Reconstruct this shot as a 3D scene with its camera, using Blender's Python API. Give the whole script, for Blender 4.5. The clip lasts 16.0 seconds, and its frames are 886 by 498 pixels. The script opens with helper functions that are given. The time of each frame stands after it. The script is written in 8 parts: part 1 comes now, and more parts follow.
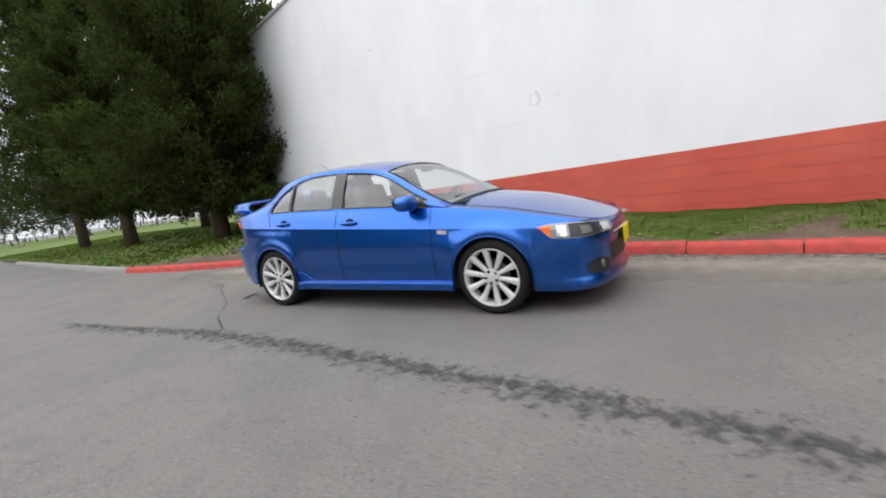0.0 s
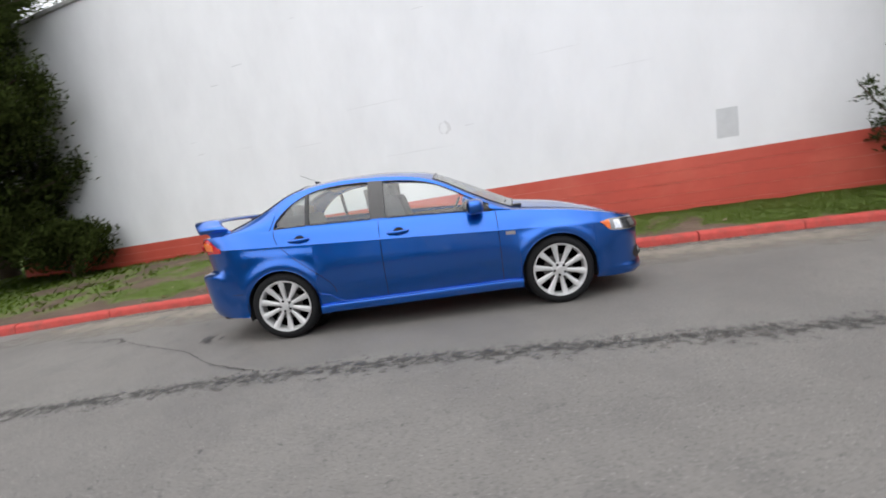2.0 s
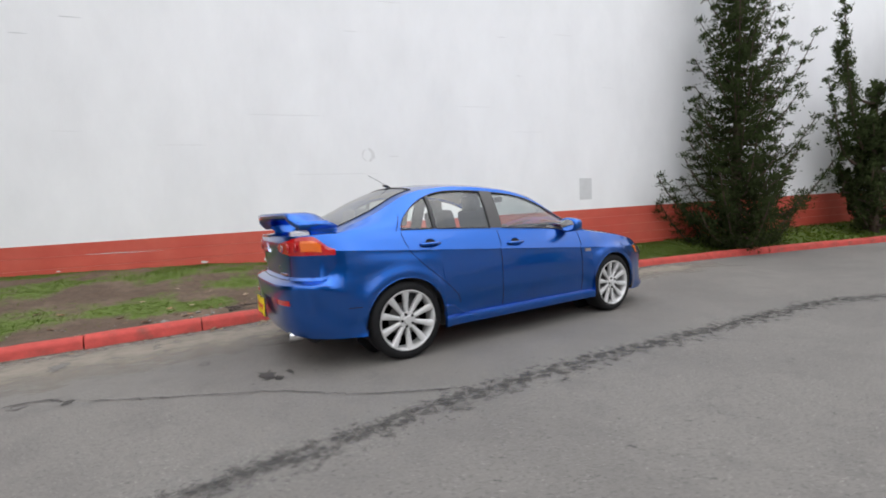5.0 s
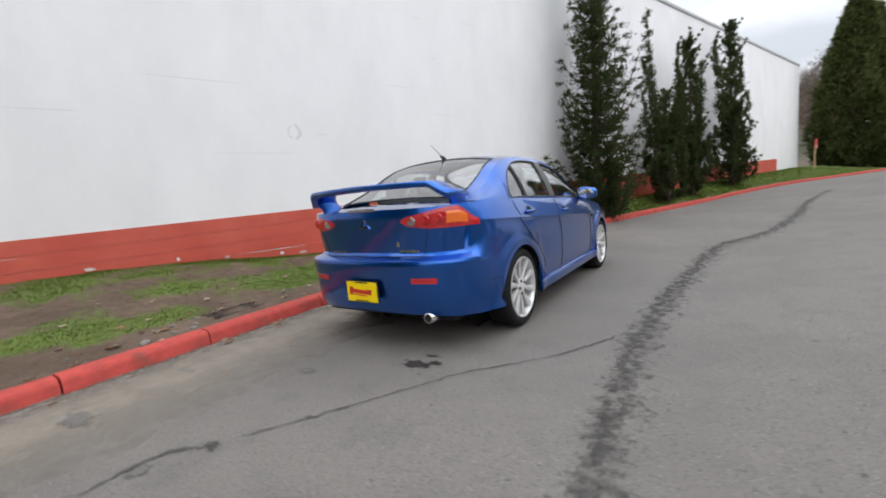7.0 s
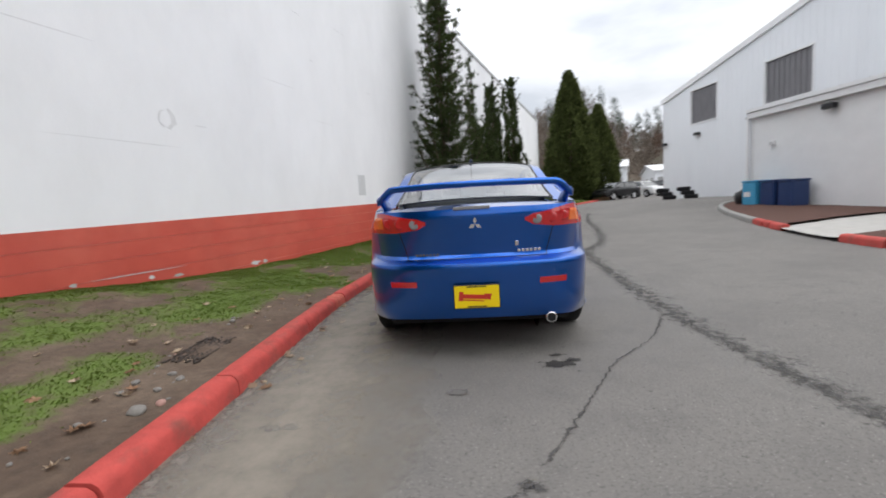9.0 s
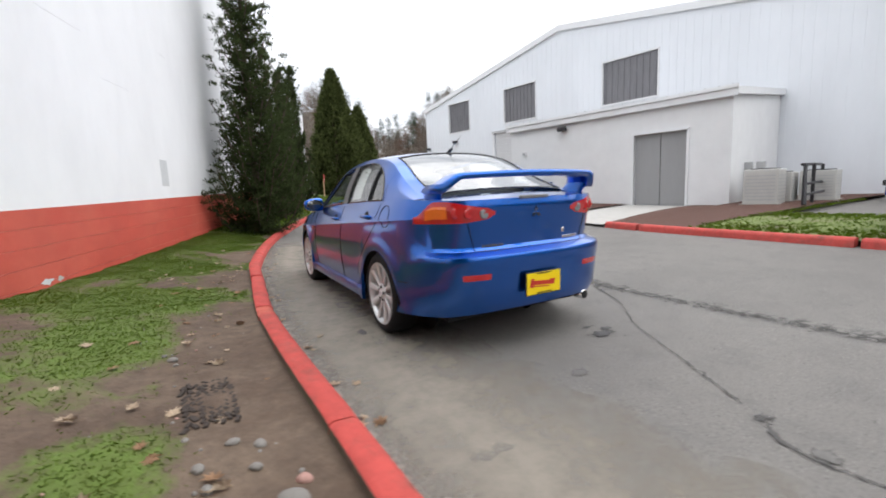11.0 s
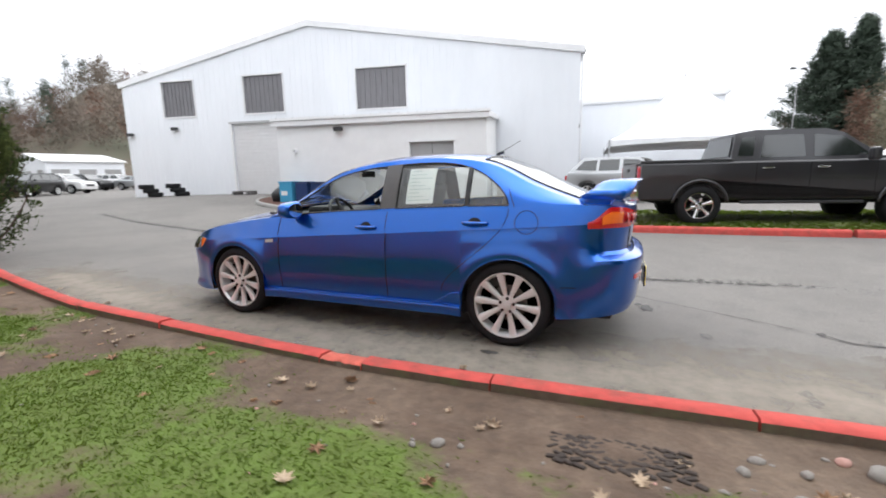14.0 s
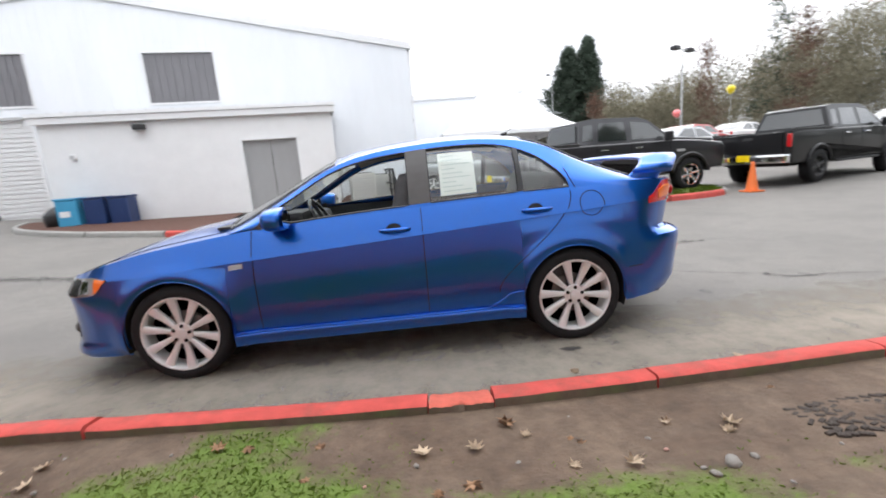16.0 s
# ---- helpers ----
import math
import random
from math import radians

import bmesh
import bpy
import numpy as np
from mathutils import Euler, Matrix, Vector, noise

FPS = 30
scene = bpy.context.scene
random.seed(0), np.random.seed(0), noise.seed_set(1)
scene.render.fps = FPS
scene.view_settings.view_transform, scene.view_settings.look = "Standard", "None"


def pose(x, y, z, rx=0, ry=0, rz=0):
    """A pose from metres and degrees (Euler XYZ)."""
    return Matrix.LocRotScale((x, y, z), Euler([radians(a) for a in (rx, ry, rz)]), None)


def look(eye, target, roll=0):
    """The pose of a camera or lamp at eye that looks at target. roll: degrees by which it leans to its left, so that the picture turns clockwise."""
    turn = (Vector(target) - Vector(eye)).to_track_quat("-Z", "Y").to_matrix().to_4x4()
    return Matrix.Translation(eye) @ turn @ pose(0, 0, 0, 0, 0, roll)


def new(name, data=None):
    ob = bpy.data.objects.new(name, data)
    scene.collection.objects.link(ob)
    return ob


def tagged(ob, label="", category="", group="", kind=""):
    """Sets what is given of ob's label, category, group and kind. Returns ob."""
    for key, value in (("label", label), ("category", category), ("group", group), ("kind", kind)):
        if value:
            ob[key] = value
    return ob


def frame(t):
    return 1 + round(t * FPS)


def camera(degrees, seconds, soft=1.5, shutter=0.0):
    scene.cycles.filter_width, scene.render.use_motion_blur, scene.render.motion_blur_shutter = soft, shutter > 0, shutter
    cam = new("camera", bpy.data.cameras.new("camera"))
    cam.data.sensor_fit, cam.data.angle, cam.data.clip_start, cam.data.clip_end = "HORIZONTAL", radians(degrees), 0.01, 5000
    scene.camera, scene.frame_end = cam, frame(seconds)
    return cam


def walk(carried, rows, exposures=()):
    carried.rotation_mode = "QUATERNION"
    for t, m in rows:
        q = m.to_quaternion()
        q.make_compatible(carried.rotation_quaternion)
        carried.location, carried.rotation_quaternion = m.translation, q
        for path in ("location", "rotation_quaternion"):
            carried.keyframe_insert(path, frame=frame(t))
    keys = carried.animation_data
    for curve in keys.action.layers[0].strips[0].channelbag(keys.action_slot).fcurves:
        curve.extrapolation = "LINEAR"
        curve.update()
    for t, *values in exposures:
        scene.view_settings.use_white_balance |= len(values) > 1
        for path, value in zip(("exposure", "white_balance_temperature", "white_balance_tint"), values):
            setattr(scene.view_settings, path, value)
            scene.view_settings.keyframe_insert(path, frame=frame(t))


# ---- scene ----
cam = camera(92.1, 16.0, soft=1.8, shutter=0.5)

PATH = [
    (0, (2.749, -4.054, 1.171), (1.757, -2.346, 0.859), -7.7),
    (0.5, (2.179, -4.29, 1.189), (1.338, -2.492, 0.947), -6.1),
    (1, (1.618, -4.565, 1.192), (1.062, -2.659, 0.951), -5.3),
    (1.5, (1.02, -4.696, 1.172), (0.647, -2.751, 0.889), -4.0),
    (2, (0.411, -4.806, 1.209), (0.334, -2.826, 0.938), -8.1),
    (2.5, (-0.223, -4.744, 1.207), (-0.152, -2.769, 0.9), -8.7),
    (3, (-0.801, -4.662, 1.192), (-0.541, -2.686, 1.027), -6.5),
    (3.5, (-1.362, -4.516, 1.162), (-0.892, -2.582, 0.97), -5.0),
    (4, (-1.902, -4.342, 1.156), (-1.317, -2.435, 1.011), -2.4),
    (4.2, (-2.126, -4.289, 1.156), (-1.403, -2.43, 1.014), -1.9),
    (6.3, (-4.025, -2.943, 1.122), (-2.579, -1.573, 0.948), -2.3),
    (6.5, (-4.227, -2.762, 1.116), (-2.675, -1.516, 0.919), -2.2),
    (7, (-4.541, -2.252, 1.119), (-2.892, -1.147, 0.874), -4.7),
    (7.5, (-4.816, -1.704, 1.109), (-3.018, -0.841, 0.963), -4.4),
    (8, (-5.012, -1.119, 1.104), (-3.141, -0.448, 0.886), -5.6),
    (8.5, (-5.088, -0.529, 1.106), (-3.155, -0.038, 0.945), -4.7),
    (9, (-5.121, 0.026, 1.095), (-3.137, 0.163, 0.885), -3.3),
    (9.5, (-5.041, 0.554, 1.119), (-3.05, 0.419, 0.986), -1.8),
    (9.7, (-5.046, 0.766, 1.108), (-3.079, 0.427, 0.987), -1.6),
    (11.8, (-3.963, 2.72, 1.142), (-2.336, 1.583, 0.895), -2.4),
    (12, (-3.843, 2.888, 1.122), (-2.265, 1.677, 0.913), -2.6),
    (12.5, (-3.495, 3.277, 1.177), (-2.166, 1.8, 0.949), -4.6),
    (13, (-3.025, 3.527, 1.221), (-1.842, 1.94, 0.934), -2.1),
    (13.5, (-2.552, 3.76, 1.251), (-1.632, 1.999, 1.021), -2.4),
    (14, (-2.022, 3.876, 1.267), (-1.291, 2.042, 0.941), -1.1),
    (14.5, (-1.517, 3.948, 1.272), (-0.982, 2.039, 1.011), -3.0),
    (15, (-1.048, 3.96, 1.249), (-0.699, 2.014, 0.947), -5.2),
    (15.5, (-0.636, 3.796, 1.26), (-0.481, 1.832, 0.918), -4.4),
    (16, (-0.289, 3.612, 1.249), (-0.395, 1.65, 0.879), -4.7),
]


# ---------------------------------------------------------------- light
EXPOSURE = [(0.0, 0.68), (2.0, 0.6), (4.0, 0.5), (6.5, 0.5), (9.0, 0.45), (9.6, 0.5), (12.0, 0.96), (14.0, 1.04), (16.0, 1.16)]
walk(cam, [(t, look(eye, target, roll)) for t, eye, target, roll in PATH], EXPOSURE)
world = bpy.data.worlds.new("overcast_sky")
scene.world = world
world.use_nodes = True
wn, wl = world.node_tree.nodes, world.node_tree.links
wn.clear()
sky = wn.new("ShaderNodeTexSky")
sky.sky_type, sky.sun_disc = "NISHITA", False
SUN_AZ, SUN_EL = radians(-115), radians(58)
sky.sun_elevation, sky.sun_rotation = SUN_EL, radians(90) - SUN_AZ
sky.air_density, sky.dust_density = 1.0, 3.0
dim = wn.new("ShaderNodeVectorMath")
dim.operation = "SCALE"
dim.inputs["Scale"].default_value = 0.10
coord = wn.new("ShaderNodeTexCoord")
stretch = wn.new("ShaderNodeMapping")
stretch.inputs["Scale"].default_value = (1.6, 1.6, 4.5)
clouds = wn.new("ShaderNodeTexNoise")
clouds.inputs["Scale"].default_value, clouds.inputs["Detail"].default_value = 1.5, 5
cloud_tone = wn.new("ShaderNodeValToRGB")
cloud_tone.color_ramp.elements[0].position, cloud_tone.color_ramp.elements[0].color = 0.34, (0.53, 0.56, 0.61, 1)
cloud_tone.color_ramp.elements[1].position, cloud_tone.color_ramp.elements[1].color = 0.66, (0.97, 0.985, 1.02, 1)
blend = wn.new("ShaderNodeMix")
blend.data_type = "RGBA"
blend.inputs["Factor"].default_value = 0.9
back = wn.new("ShaderNodeBackground")
sky_out = wn.new("ShaderNodeOutputWorld")
wl.new(sky.outputs[0], dim.inputs[0])
wl.new(coord.outputs["Generated"], stretch.inputs[0])
wl.new(stretch.outputs[0], clouds.inputs["Vector"])
wl.new(clouds.outputs["Fac"], cloud_tone.inputs[0])
# an overcast sky is brightest overhead
split = wn.new("ShaderNodeSeparateXYZ")
lift = wn.new("ShaderNodeMapRange")
lift.inputs["To Min"].default_value, lift.inputs["To Max"].default_value = 0.82, 1.85
bright = wn.new("ShaderNodeVectorMath")
bright.operation = "SCALE"
wl.new(coord.outputs["Generated"], split.inputs[0])
wl.new(split.outputs["Z"], lift.inputs["Value"])
wl.new(cloud_tone.outputs[0], bright.inputs[0])
wl.new(lift.outputs[0], bright.inputs["Scale"])
wl.new(dim.outputs[0], blend.inputs["A"])
wl.new(bright.outputs[0], blend.inputs["B"])
wl.new(blend.outputs["Result"], back.inputs["Color"])
wl.new(back.outputs[0], sky_out.inputs["Surface"])

sun = new("sun", bpy.data.lights.new("sun", "SUN"))
sun.data.energy, sun.data.angle, sun.data.color = 0.8, radians(100), (1.0, 0.97, 0.93)
sun.matrix_world = look((0, 0, 30), (-30 * math.cos(SUN_AZ) / math.tan(SUN_EL), -30 * math.sin(SUN_AZ) / math.tan(SUN_EL), 0))


# ---------------------------------------------------------------- materials
def mat(name, color, rough=0.6, metal=0.0, vary=0.0, scale=8.0, bump=0.0, bump_scale=60.0, coat=0.0, spec=0.5,
        second=None, second_scale=0.8, second_at=(0.45, 0.65), island=0.0, stretch_by=None, emit=None):
    """A surface with grain at one scale and stains at another."""
    m = bpy.data.materials.new(name)
    m.use_nodes = True
    n, l = m.node_tree.nodes, m.node_tree.links
    b = n["Principled BSDF"]
    b.inputs["Roughness"].default_value, b.inputs["Metallic"].default_value = rough, metal
    b.inputs["Specular IOR Level"].default_value = spec
    b.inputs["Coat Weight"].default_value, b.inputs["Coat Roughness"].default_value = coat, 0.04
    col = n.new("ShaderNodeRGB")
    col.outputs[0].default_value = (*color, 1)
    out = col.outputs[0]
    co = n.new("ShaderNodeTexCoord")
    src = co.outputs["Object"]
    if stretch_by:
        mp = n.new("ShaderNodeMapping")
        mp.inputs["Scale"].default_value = stretch_by
        l.new(src, mp.inputs[0])
        src = mp.outputs[0]

    def noise_tex(sc, detail=5):
        t = n.new("ShaderNodeTexNoise")
        t.inputs["Scale"].default_value, t.inputs["Detail"].default_value = sc, detail
        t.inputs["Roughness"].default_value = 0.65
        l.new(src, t.inputs["Vector"])
        return t.outputs["Fac"]

    if second:
        r = n.new("ShaderNodeValToRGB")
        r.color_ramp.elements[0].position, r.color_ramp.elements[1].position = second_at
        l.new(noise_tex(second_scale), r.inputs[0])
        mx = n.new("ShaderNodeMix")
        mx.data_type = "RGBA"
        l.new(r.outputs[0], mx.inputs["Factor"])
        l.new(out, mx.inputs["A"])
        mx.inputs["B"].default_value = (*second, 1)
        out = mx.outputs["Result"]
    if vary or island:
        hsv = n.new("ShaderNodeHueSaturation")
        l.new(out, hsv.inputs["Color"])
        mr = n.new("ShaderNodeMapRange")
        mr.inputs["From Min"].default_value, mr.inputs["From Max"].default_value = 0.25, 0.75
        mr.inputs["To Min"].default_value, mr.inputs["To Max"].default_value = 1 - vary, 1 + vary
        l.new(noise_tex(scale), mr.inputs["Value"])
        val = mr.outputs[0]
        if island:
            geo = n.new("ShaderNodeNewGeometry")
            m2 = n.new("ShaderNodeMapRange")
            m2.inputs["To Min"].default_value, m2.inputs["To Max"].default_value = 1 - island, 1 + island
            l.new(geo.outputs["Random Per Island"], m2.inputs["Value"])
            mul = n.new("ShaderNodeMath")
            mul.operation = "MULTIPLY"
            l.new(val, mul.inputs[0])
            l.new(m2.outputs[0], mul.inputs[1])
            val = mul.outputs[0]
        l.new(val, hsv.inputs["Value"])
        out = hsv.outputs[0]
    l.new(out, b.inputs["Base Color"])
    if bump:
        bp = n.new("ShaderNodeBump")
        bp.inputs["Strength"].default_value, bp.inputs["Distance"].default_value = bump, 0.01
        l.new(noise_tex(bump_scale, 6), bp.inputs["Height"])
        l.new(bp.outputs[0], b.inputs["Normal"])
    if emit:
        b.inputs["Emission Color"].default_value, b.inputs["Emission Strength"].default_value = (*color, 1), emit
    return m


def glass_mat(name, tint, gloss_ior=1.5, rough=0.0):
    m = bpy.data.materials.new(name)
    m.use_nodes = True
    n, l = m.node_tree.nodes, m.node_tree.links
    n.clear()
    tr, gl, mx, fr, pw_, mr, o = (n.new("ShaderNode" + k) for k in ("BsdfTransparent", "BsdfGlossy", "MixShader", "LayerWeight", "Math", "MapRange", "OutputMaterial"))
    tr.inputs["Color"].default_value = (*tint, 1)
    gl.inputs["Roughness"].default_value = rough
    fr.inputs["Blend"].default_value = 0.5
    pw_.operation = "POWER"
    pw_.inputs[1].default_value = 2.4
    mr.inputs["To Min"].default_value, mr.inputs["To Max"].default_value = ((gloss_ior - 1) / (gloss_ior + 1)) ** 2, 0.95
    l.new(fr.outputs["Facing"], pw_.inputs[0])
    l.new(pw_.outputs[0], mr.inputs["Value"])
    l.new(mr.outputs[0], mx.inputs[0])
    l.new(tr.outputs[0], mx.inputs[1])
    l.new(gl.outputs[0], mx.inputs[2])
    l.new(mx.outputs[0], o.inputs["Surface"])
    return m


M = {}


def leafy(m):
    """Lets half of the light through thin leaves."""
    n, l = m.node_tree.nodes, m.node_tree.links
    b, o = n["Principled BSDF"], n["Material Output"]
    tr, mx = n.new("ShaderNodeBsdfTranslucent"), n.new("ShaderNodeMixShader")
    l.new(b.inputs["Base Color"].links[0].from_socket, tr.inputs["Color"])
    mx.inputs[0].default_value = 0.5
    l.new(b.outputs[0], mx.inputs[1])
    l.new(tr.outputs[0], mx.inputs[2])
    l.new(mx.outputs[0], o.inputs["Surface"])


def asphalt_mat():
    """Pale worn asphalt: fine grit, light aggregate, dark pits and broad stains."""
    m = bpy.data.materials.new("weathered_asphalt")
    m.use_nodes = True
    n, l = m.node_tree.nodes, m.node_tree.links
    b = n["Principled BSDF"]
    b.inputs["Roughness"].default_value, b.inputs["Specular IOR Level"].default_value = 0.8, 0.35
    co = n.new("ShaderNodeTexCoord")

    def tex(scale, detail, lo, hi):
        t = n.new("ShaderNodeTexNoise")
        t.inputs["Scale"].default_value, t.inputs["Detail"].default_value, t.inputs["Roughness"].default_value = scale, detail, 0.65
        l.new(co.outputs["Object"], t.inputs["Vector"])
        r = n.new("ShaderNodeMapRange")
        r.inputs["From Min"].default_value, r.inputs["From Max"].default_value = lo, hi
        l.new(t.outputs["Fac"], r.inputs["Value"])
        return r.outputs[0], t.outputs["Fac"]

    def over(base, fac, colour):
        mx = n.new("ShaderNodeMix")
        mx.data_type = "RGBA"
        l.new(fac, mx.inputs["Factor"])
        l.new(base, mx.inputs["A"])
        mx.inputs["B"].default_value = (*colour, 1)
        return mx.outputs["Result"]

    base = n.new("ShaderNodeRGB")
    base.outputs[0].default_value = (0.190, 0.178, 0.164, 1)
    c = over(base.outputs[0], tex(0.45, 4, 0.42, 0.70)[0], (0.145, 0.136, 0.127))
    c = over(c, tex(3.1, 5, 0.50, 0.72)[0], (0.152, 0.143, 0.134))
    c = over(c, tex(60, 3, 0.50, 0.75)[0], (0.10, 0.095, 0.090))
    c = over(c, tex(85, 2, 0.63, 0.70)[0], (0.31, 0.297, 0.275))
    c = over(c, tex(16, 6, 0.645, 0.69)[0], (0.085, 0.080, 0.077))
    c = over(c, tex(34, 4, 0.665, 0.70)[0], (0.075, 0.071, 0.069))
    l.new(c, b.inputs["Base Color"])
    bp = n.new("ShaderNodeBump")
    bp.inputs["Strength"].default_value, bp.inputs["Distance"].default_value = 0.5, 0.008
    l.new(tex(130, 5, 0.2, 0.8)[0], bp.inputs["Height"])
    l.new(bp.outputs[0], b.inputs["Normal"])
    return m


def worn_mat(name, colour, scale, bias, rough=0.8, gain=9.0):
    """A worn mark that breaks up into specks towards its edges; the mesh attribute 'fade' is 1 in its middle."""
    m = bpy.data.materials.new(name)
    m.use_nodes = True
    n, l = m.node_tree.nodes, m.node_tree.links
    b = n["Principled BSDF"]
    b.inputs["Roughness"].default_value = rough
    co, at = n.new("ShaderNodeTexCoord"), n.new("ShaderNodeAttribute")
    at.attribute_name = "fade"
    t = n.new("ShaderNodeTexNoise")
    t.inputs["Scale"].default_value, t.inputs["Detail"].default_value, t.inputs["Roughness"].default_value = scale, 6, 0.7
    l.new(co.outputs["Object"], t.inputs["Vector"])
    add = n.new("ShaderNodeMath")
    add.operation = "MULTIPLY_ADD"
    l.new(at.outputs["Fac"], add.inputs[0])
    add.inputs[1].default_value = 0.42
    l.new(t.outputs["Fac"], add.inputs[2])
    r = n.new("ShaderNodeMapRange")
    r.inputs["From Min"].default_value, r.inputs["From Max"].default_value = bias, bias + 1.0 / gain
    l.new(add.outputs[0], r.inputs["Value"])
    tone = n.new("ShaderNodeMix")
    tone.data_type = "RGBA"
    l.new(t.outputs["Fac"], tone.inputs["Factor"])
    tone.inputs["A"].default_value = (*[min(1, k * 1.5) for k in colour], 1)
    tone.inputs["B"].default_value = (*[k * 0.6 for k in colour], 1)
    l.new(tone.outputs["Result"], b.inputs["Base Color"])
    l.new(r.outputs[0], b.inputs["Alpha"])
    return m


M["asphalt"] = asphalt_mat()
M["seam"] = worn_mat("dark_worn_seam", (0.056, 0.053, 0.050), 15, 0.80, gain=3.8)
M["crack"] = worn_mat("dark_crack_fill", (0.060, 0.056, 0.053), 26, 0.68, gain=4.5)
M["oil"] = worn_mat("oil_stained_asphalt", (0.035, 0.032, 0.031), 26, 0.62, 0.55)
M["damp"] = worn_mat("faint_dark_patch", (0.125, 0.118, 0.110), 22, 0.66)
M["scuff"] = worn_mat("pale_scuffed_asphalt", (0.21, 0.19, 0.165), 14, 0.74, gain=4.0)
M["grit"] = worn_mat("brown_grit", (0.17, 0.145, 0.115), 18, 0.66)
M["wall"] = mat("white_painted_block", (0.84, 0.845, 0.86), 0.75, vary=0.035, scale=1.3, bump=0.25, bump_scale=45, second=(0.80, 0.805, 0.82), second_scale=0.5, stretch_by=(1, 1, 0.5))
M["red_wall"] = mat("red_painted_block", (0.53, 0.080, 0.052), 0.65, vary=0.09, scale=2.2, bump=0.3, bump_scale=40, second=(0.58, 0.11, 0.072), second_scale=0.9)
M["red_joint"] = mat("pale_red_mortar", (0.66, 0.24, 0.19), 0.8, vary=0.2, scale=5)
M["patch"] = mat("grey_patch", (0.60, 0.61, 0.62), 0.8, vary=0.06, scale=7)
M["chip"] = mat("chipped_plaster", (0.45, 0.44, 0.42), 0.9, vary=0.2, scale=30, bump=0.6, bump_scale=50)
M["kerb_red"] = mat("red_painted_kerb", (0.47, 0.072, 0.060), 0.75, spec=0.25, vary=0.24, scale=9, bump=0.5, bump_scale=60, second=(0.26, 0.075, 0.06), second_scale=5.5, second_at=(0.50, 0.74))
M["kerb_orange"] = mat("chipped_kerb_paint", (0.50, 0.105, 0.072), 0.8, vary=0.3, scale=14, bump=0.8, bump_scale=40)
M["kerb_back"] = mat("mossy_kerb_back", (0.13, 0.10, 0.072), 0.9, vary=0.3, scale=12, bump=0.7, bump_scale=50, second=(0.10, 0.11, 0.05), second_scale=3.0)
M["kerb_grey"] = mat("concrete_kerb", (0.26, 0.255, 0.24), 0.85, vary=0.18, scale=9, bump=0.5, bump_scale=60)
M["concrete"] = mat("pale_concrete", (0.40, 0.385, 0.36), 0.85, vary=0.1, scale=6, bump=0.3)
def bank_mat():
    """Soil and turf of the bank, blended softly by the mesh attribute 'green'."""
    m = mat("muddy_bank", (0.086, 0.056, 0.037), 0.9, vary=0.36, scale=11, bump=0.9, bump_scale=35, second=(0.135, 0.095, 0.066), second_scale=1.6)
    n, l = m.node_tree.nodes, m.node_tree.links
    b = n["Principled BSDF"]
    soil = b.inputs["Base Color"].links[0].from_socket
    at, tex, add, ramp, tone, mx = (n.new("ShaderNode" + k) for k in ("Attribute", "TexNoise", "Math", "MapRange", "ValToRGB", "Mix"))
    at.attribute_name = "green"
    tex.inputs["Scale"].default_value, tex.inputs["Detail"].default_value, tex.inputs["Roughness"].default_value = 13, 6, 0.7
    l.new(n["Texture Coordinate"].outputs["Object"], tex.inputs["Vector"])
    add.operation = "ADD"
    l.new(at.outputs["Fac"], add.inputs[0])
    l.new(tex.outputs["Fac"], add.inputs[1])
    ramp.inputs["From Min"].default_value, ramp.inputs["From Max"].default_value = 0.38, 0.80
    l.new(add.outputs[0], ramp.inputs["Value"])
    tone.color_ramp.elements[0].position, tone.color_ramp.elements[0].color = 0.3, (0.080, 0.105, 0.018, 1)
    tone.color_ramp.elements[1].position, tone.color_ramp.elements[1].color = 0.7, (0.105, 0.165, 0.023, 1)
    l.new(tex.outputs["Fac"], tone.inputs[0])
    mx.data_type = "RGBA"
    l.new(ramp.outputs[0], mx.inputs["Factor"])
    l.new(soil, mx.inputs["A"])
    l.new(tone.outputs[0], mx.inputs["B"])
    l.new(mx.outputs["Result"], b.inputs["Base Color"])
    return m


M["mud"] = bank_mat()
M["wall_faint"] = mat("worn_wall_paint", (0.70, 0.70, 0.71), 0.8, vary=0.06, scale=9)
M["turf"] = mat("turf_soil", (0.13, 0.17, 0.04), 0.9, vary=0.35, scale=9, bump=0.9, bump_scale=50, second=(0.15, 0.115, 0.075), second_scale=1.3, second_at=(0.48, 0.68))
M["blade"] = mat("grass_blades", (0.125, 0.195, 0.024), 0.85, spec=0.15, vary=0.25, scale=1.2, island=0.18, second=(0.150, 0.190, 0.036), second_scale=1.6)
M["bark_chips"] = mat("reddish_bark_mulch", (0.085, 0.038, 0.026), 0.95, vary=0.5, scale=40, bump=1.0, bump_scale=60)
M["dry_leaf"] = mat("dry_leaf", (0.30, 0.17, 0.09), 0.75, vary=0.25, scale=9)
M["pale_leaf"] = mat("pale_dry_leaf", (0.48, 0.37, 0.26), 0.75, vary=0.2, scale=9)
M["stone"] = mat("grey_pebble", (0.22, 0.205, 0.185), 0.8, vary=0.2, scale=12, bump=0.4)
M["pink_stone"] = mat("pinkish_pebble", (0.42, 0.24, 0.20), 0.8, vary=0.2, scale=12, bump=0.4)
M["bark"] = mat("brown_bark", (0.075, 0.050, 0.036), 0.9, vary=0.35, scale=12, bump=1.0, bump_scale=25, stretch_by=(1, 1, 0.3))
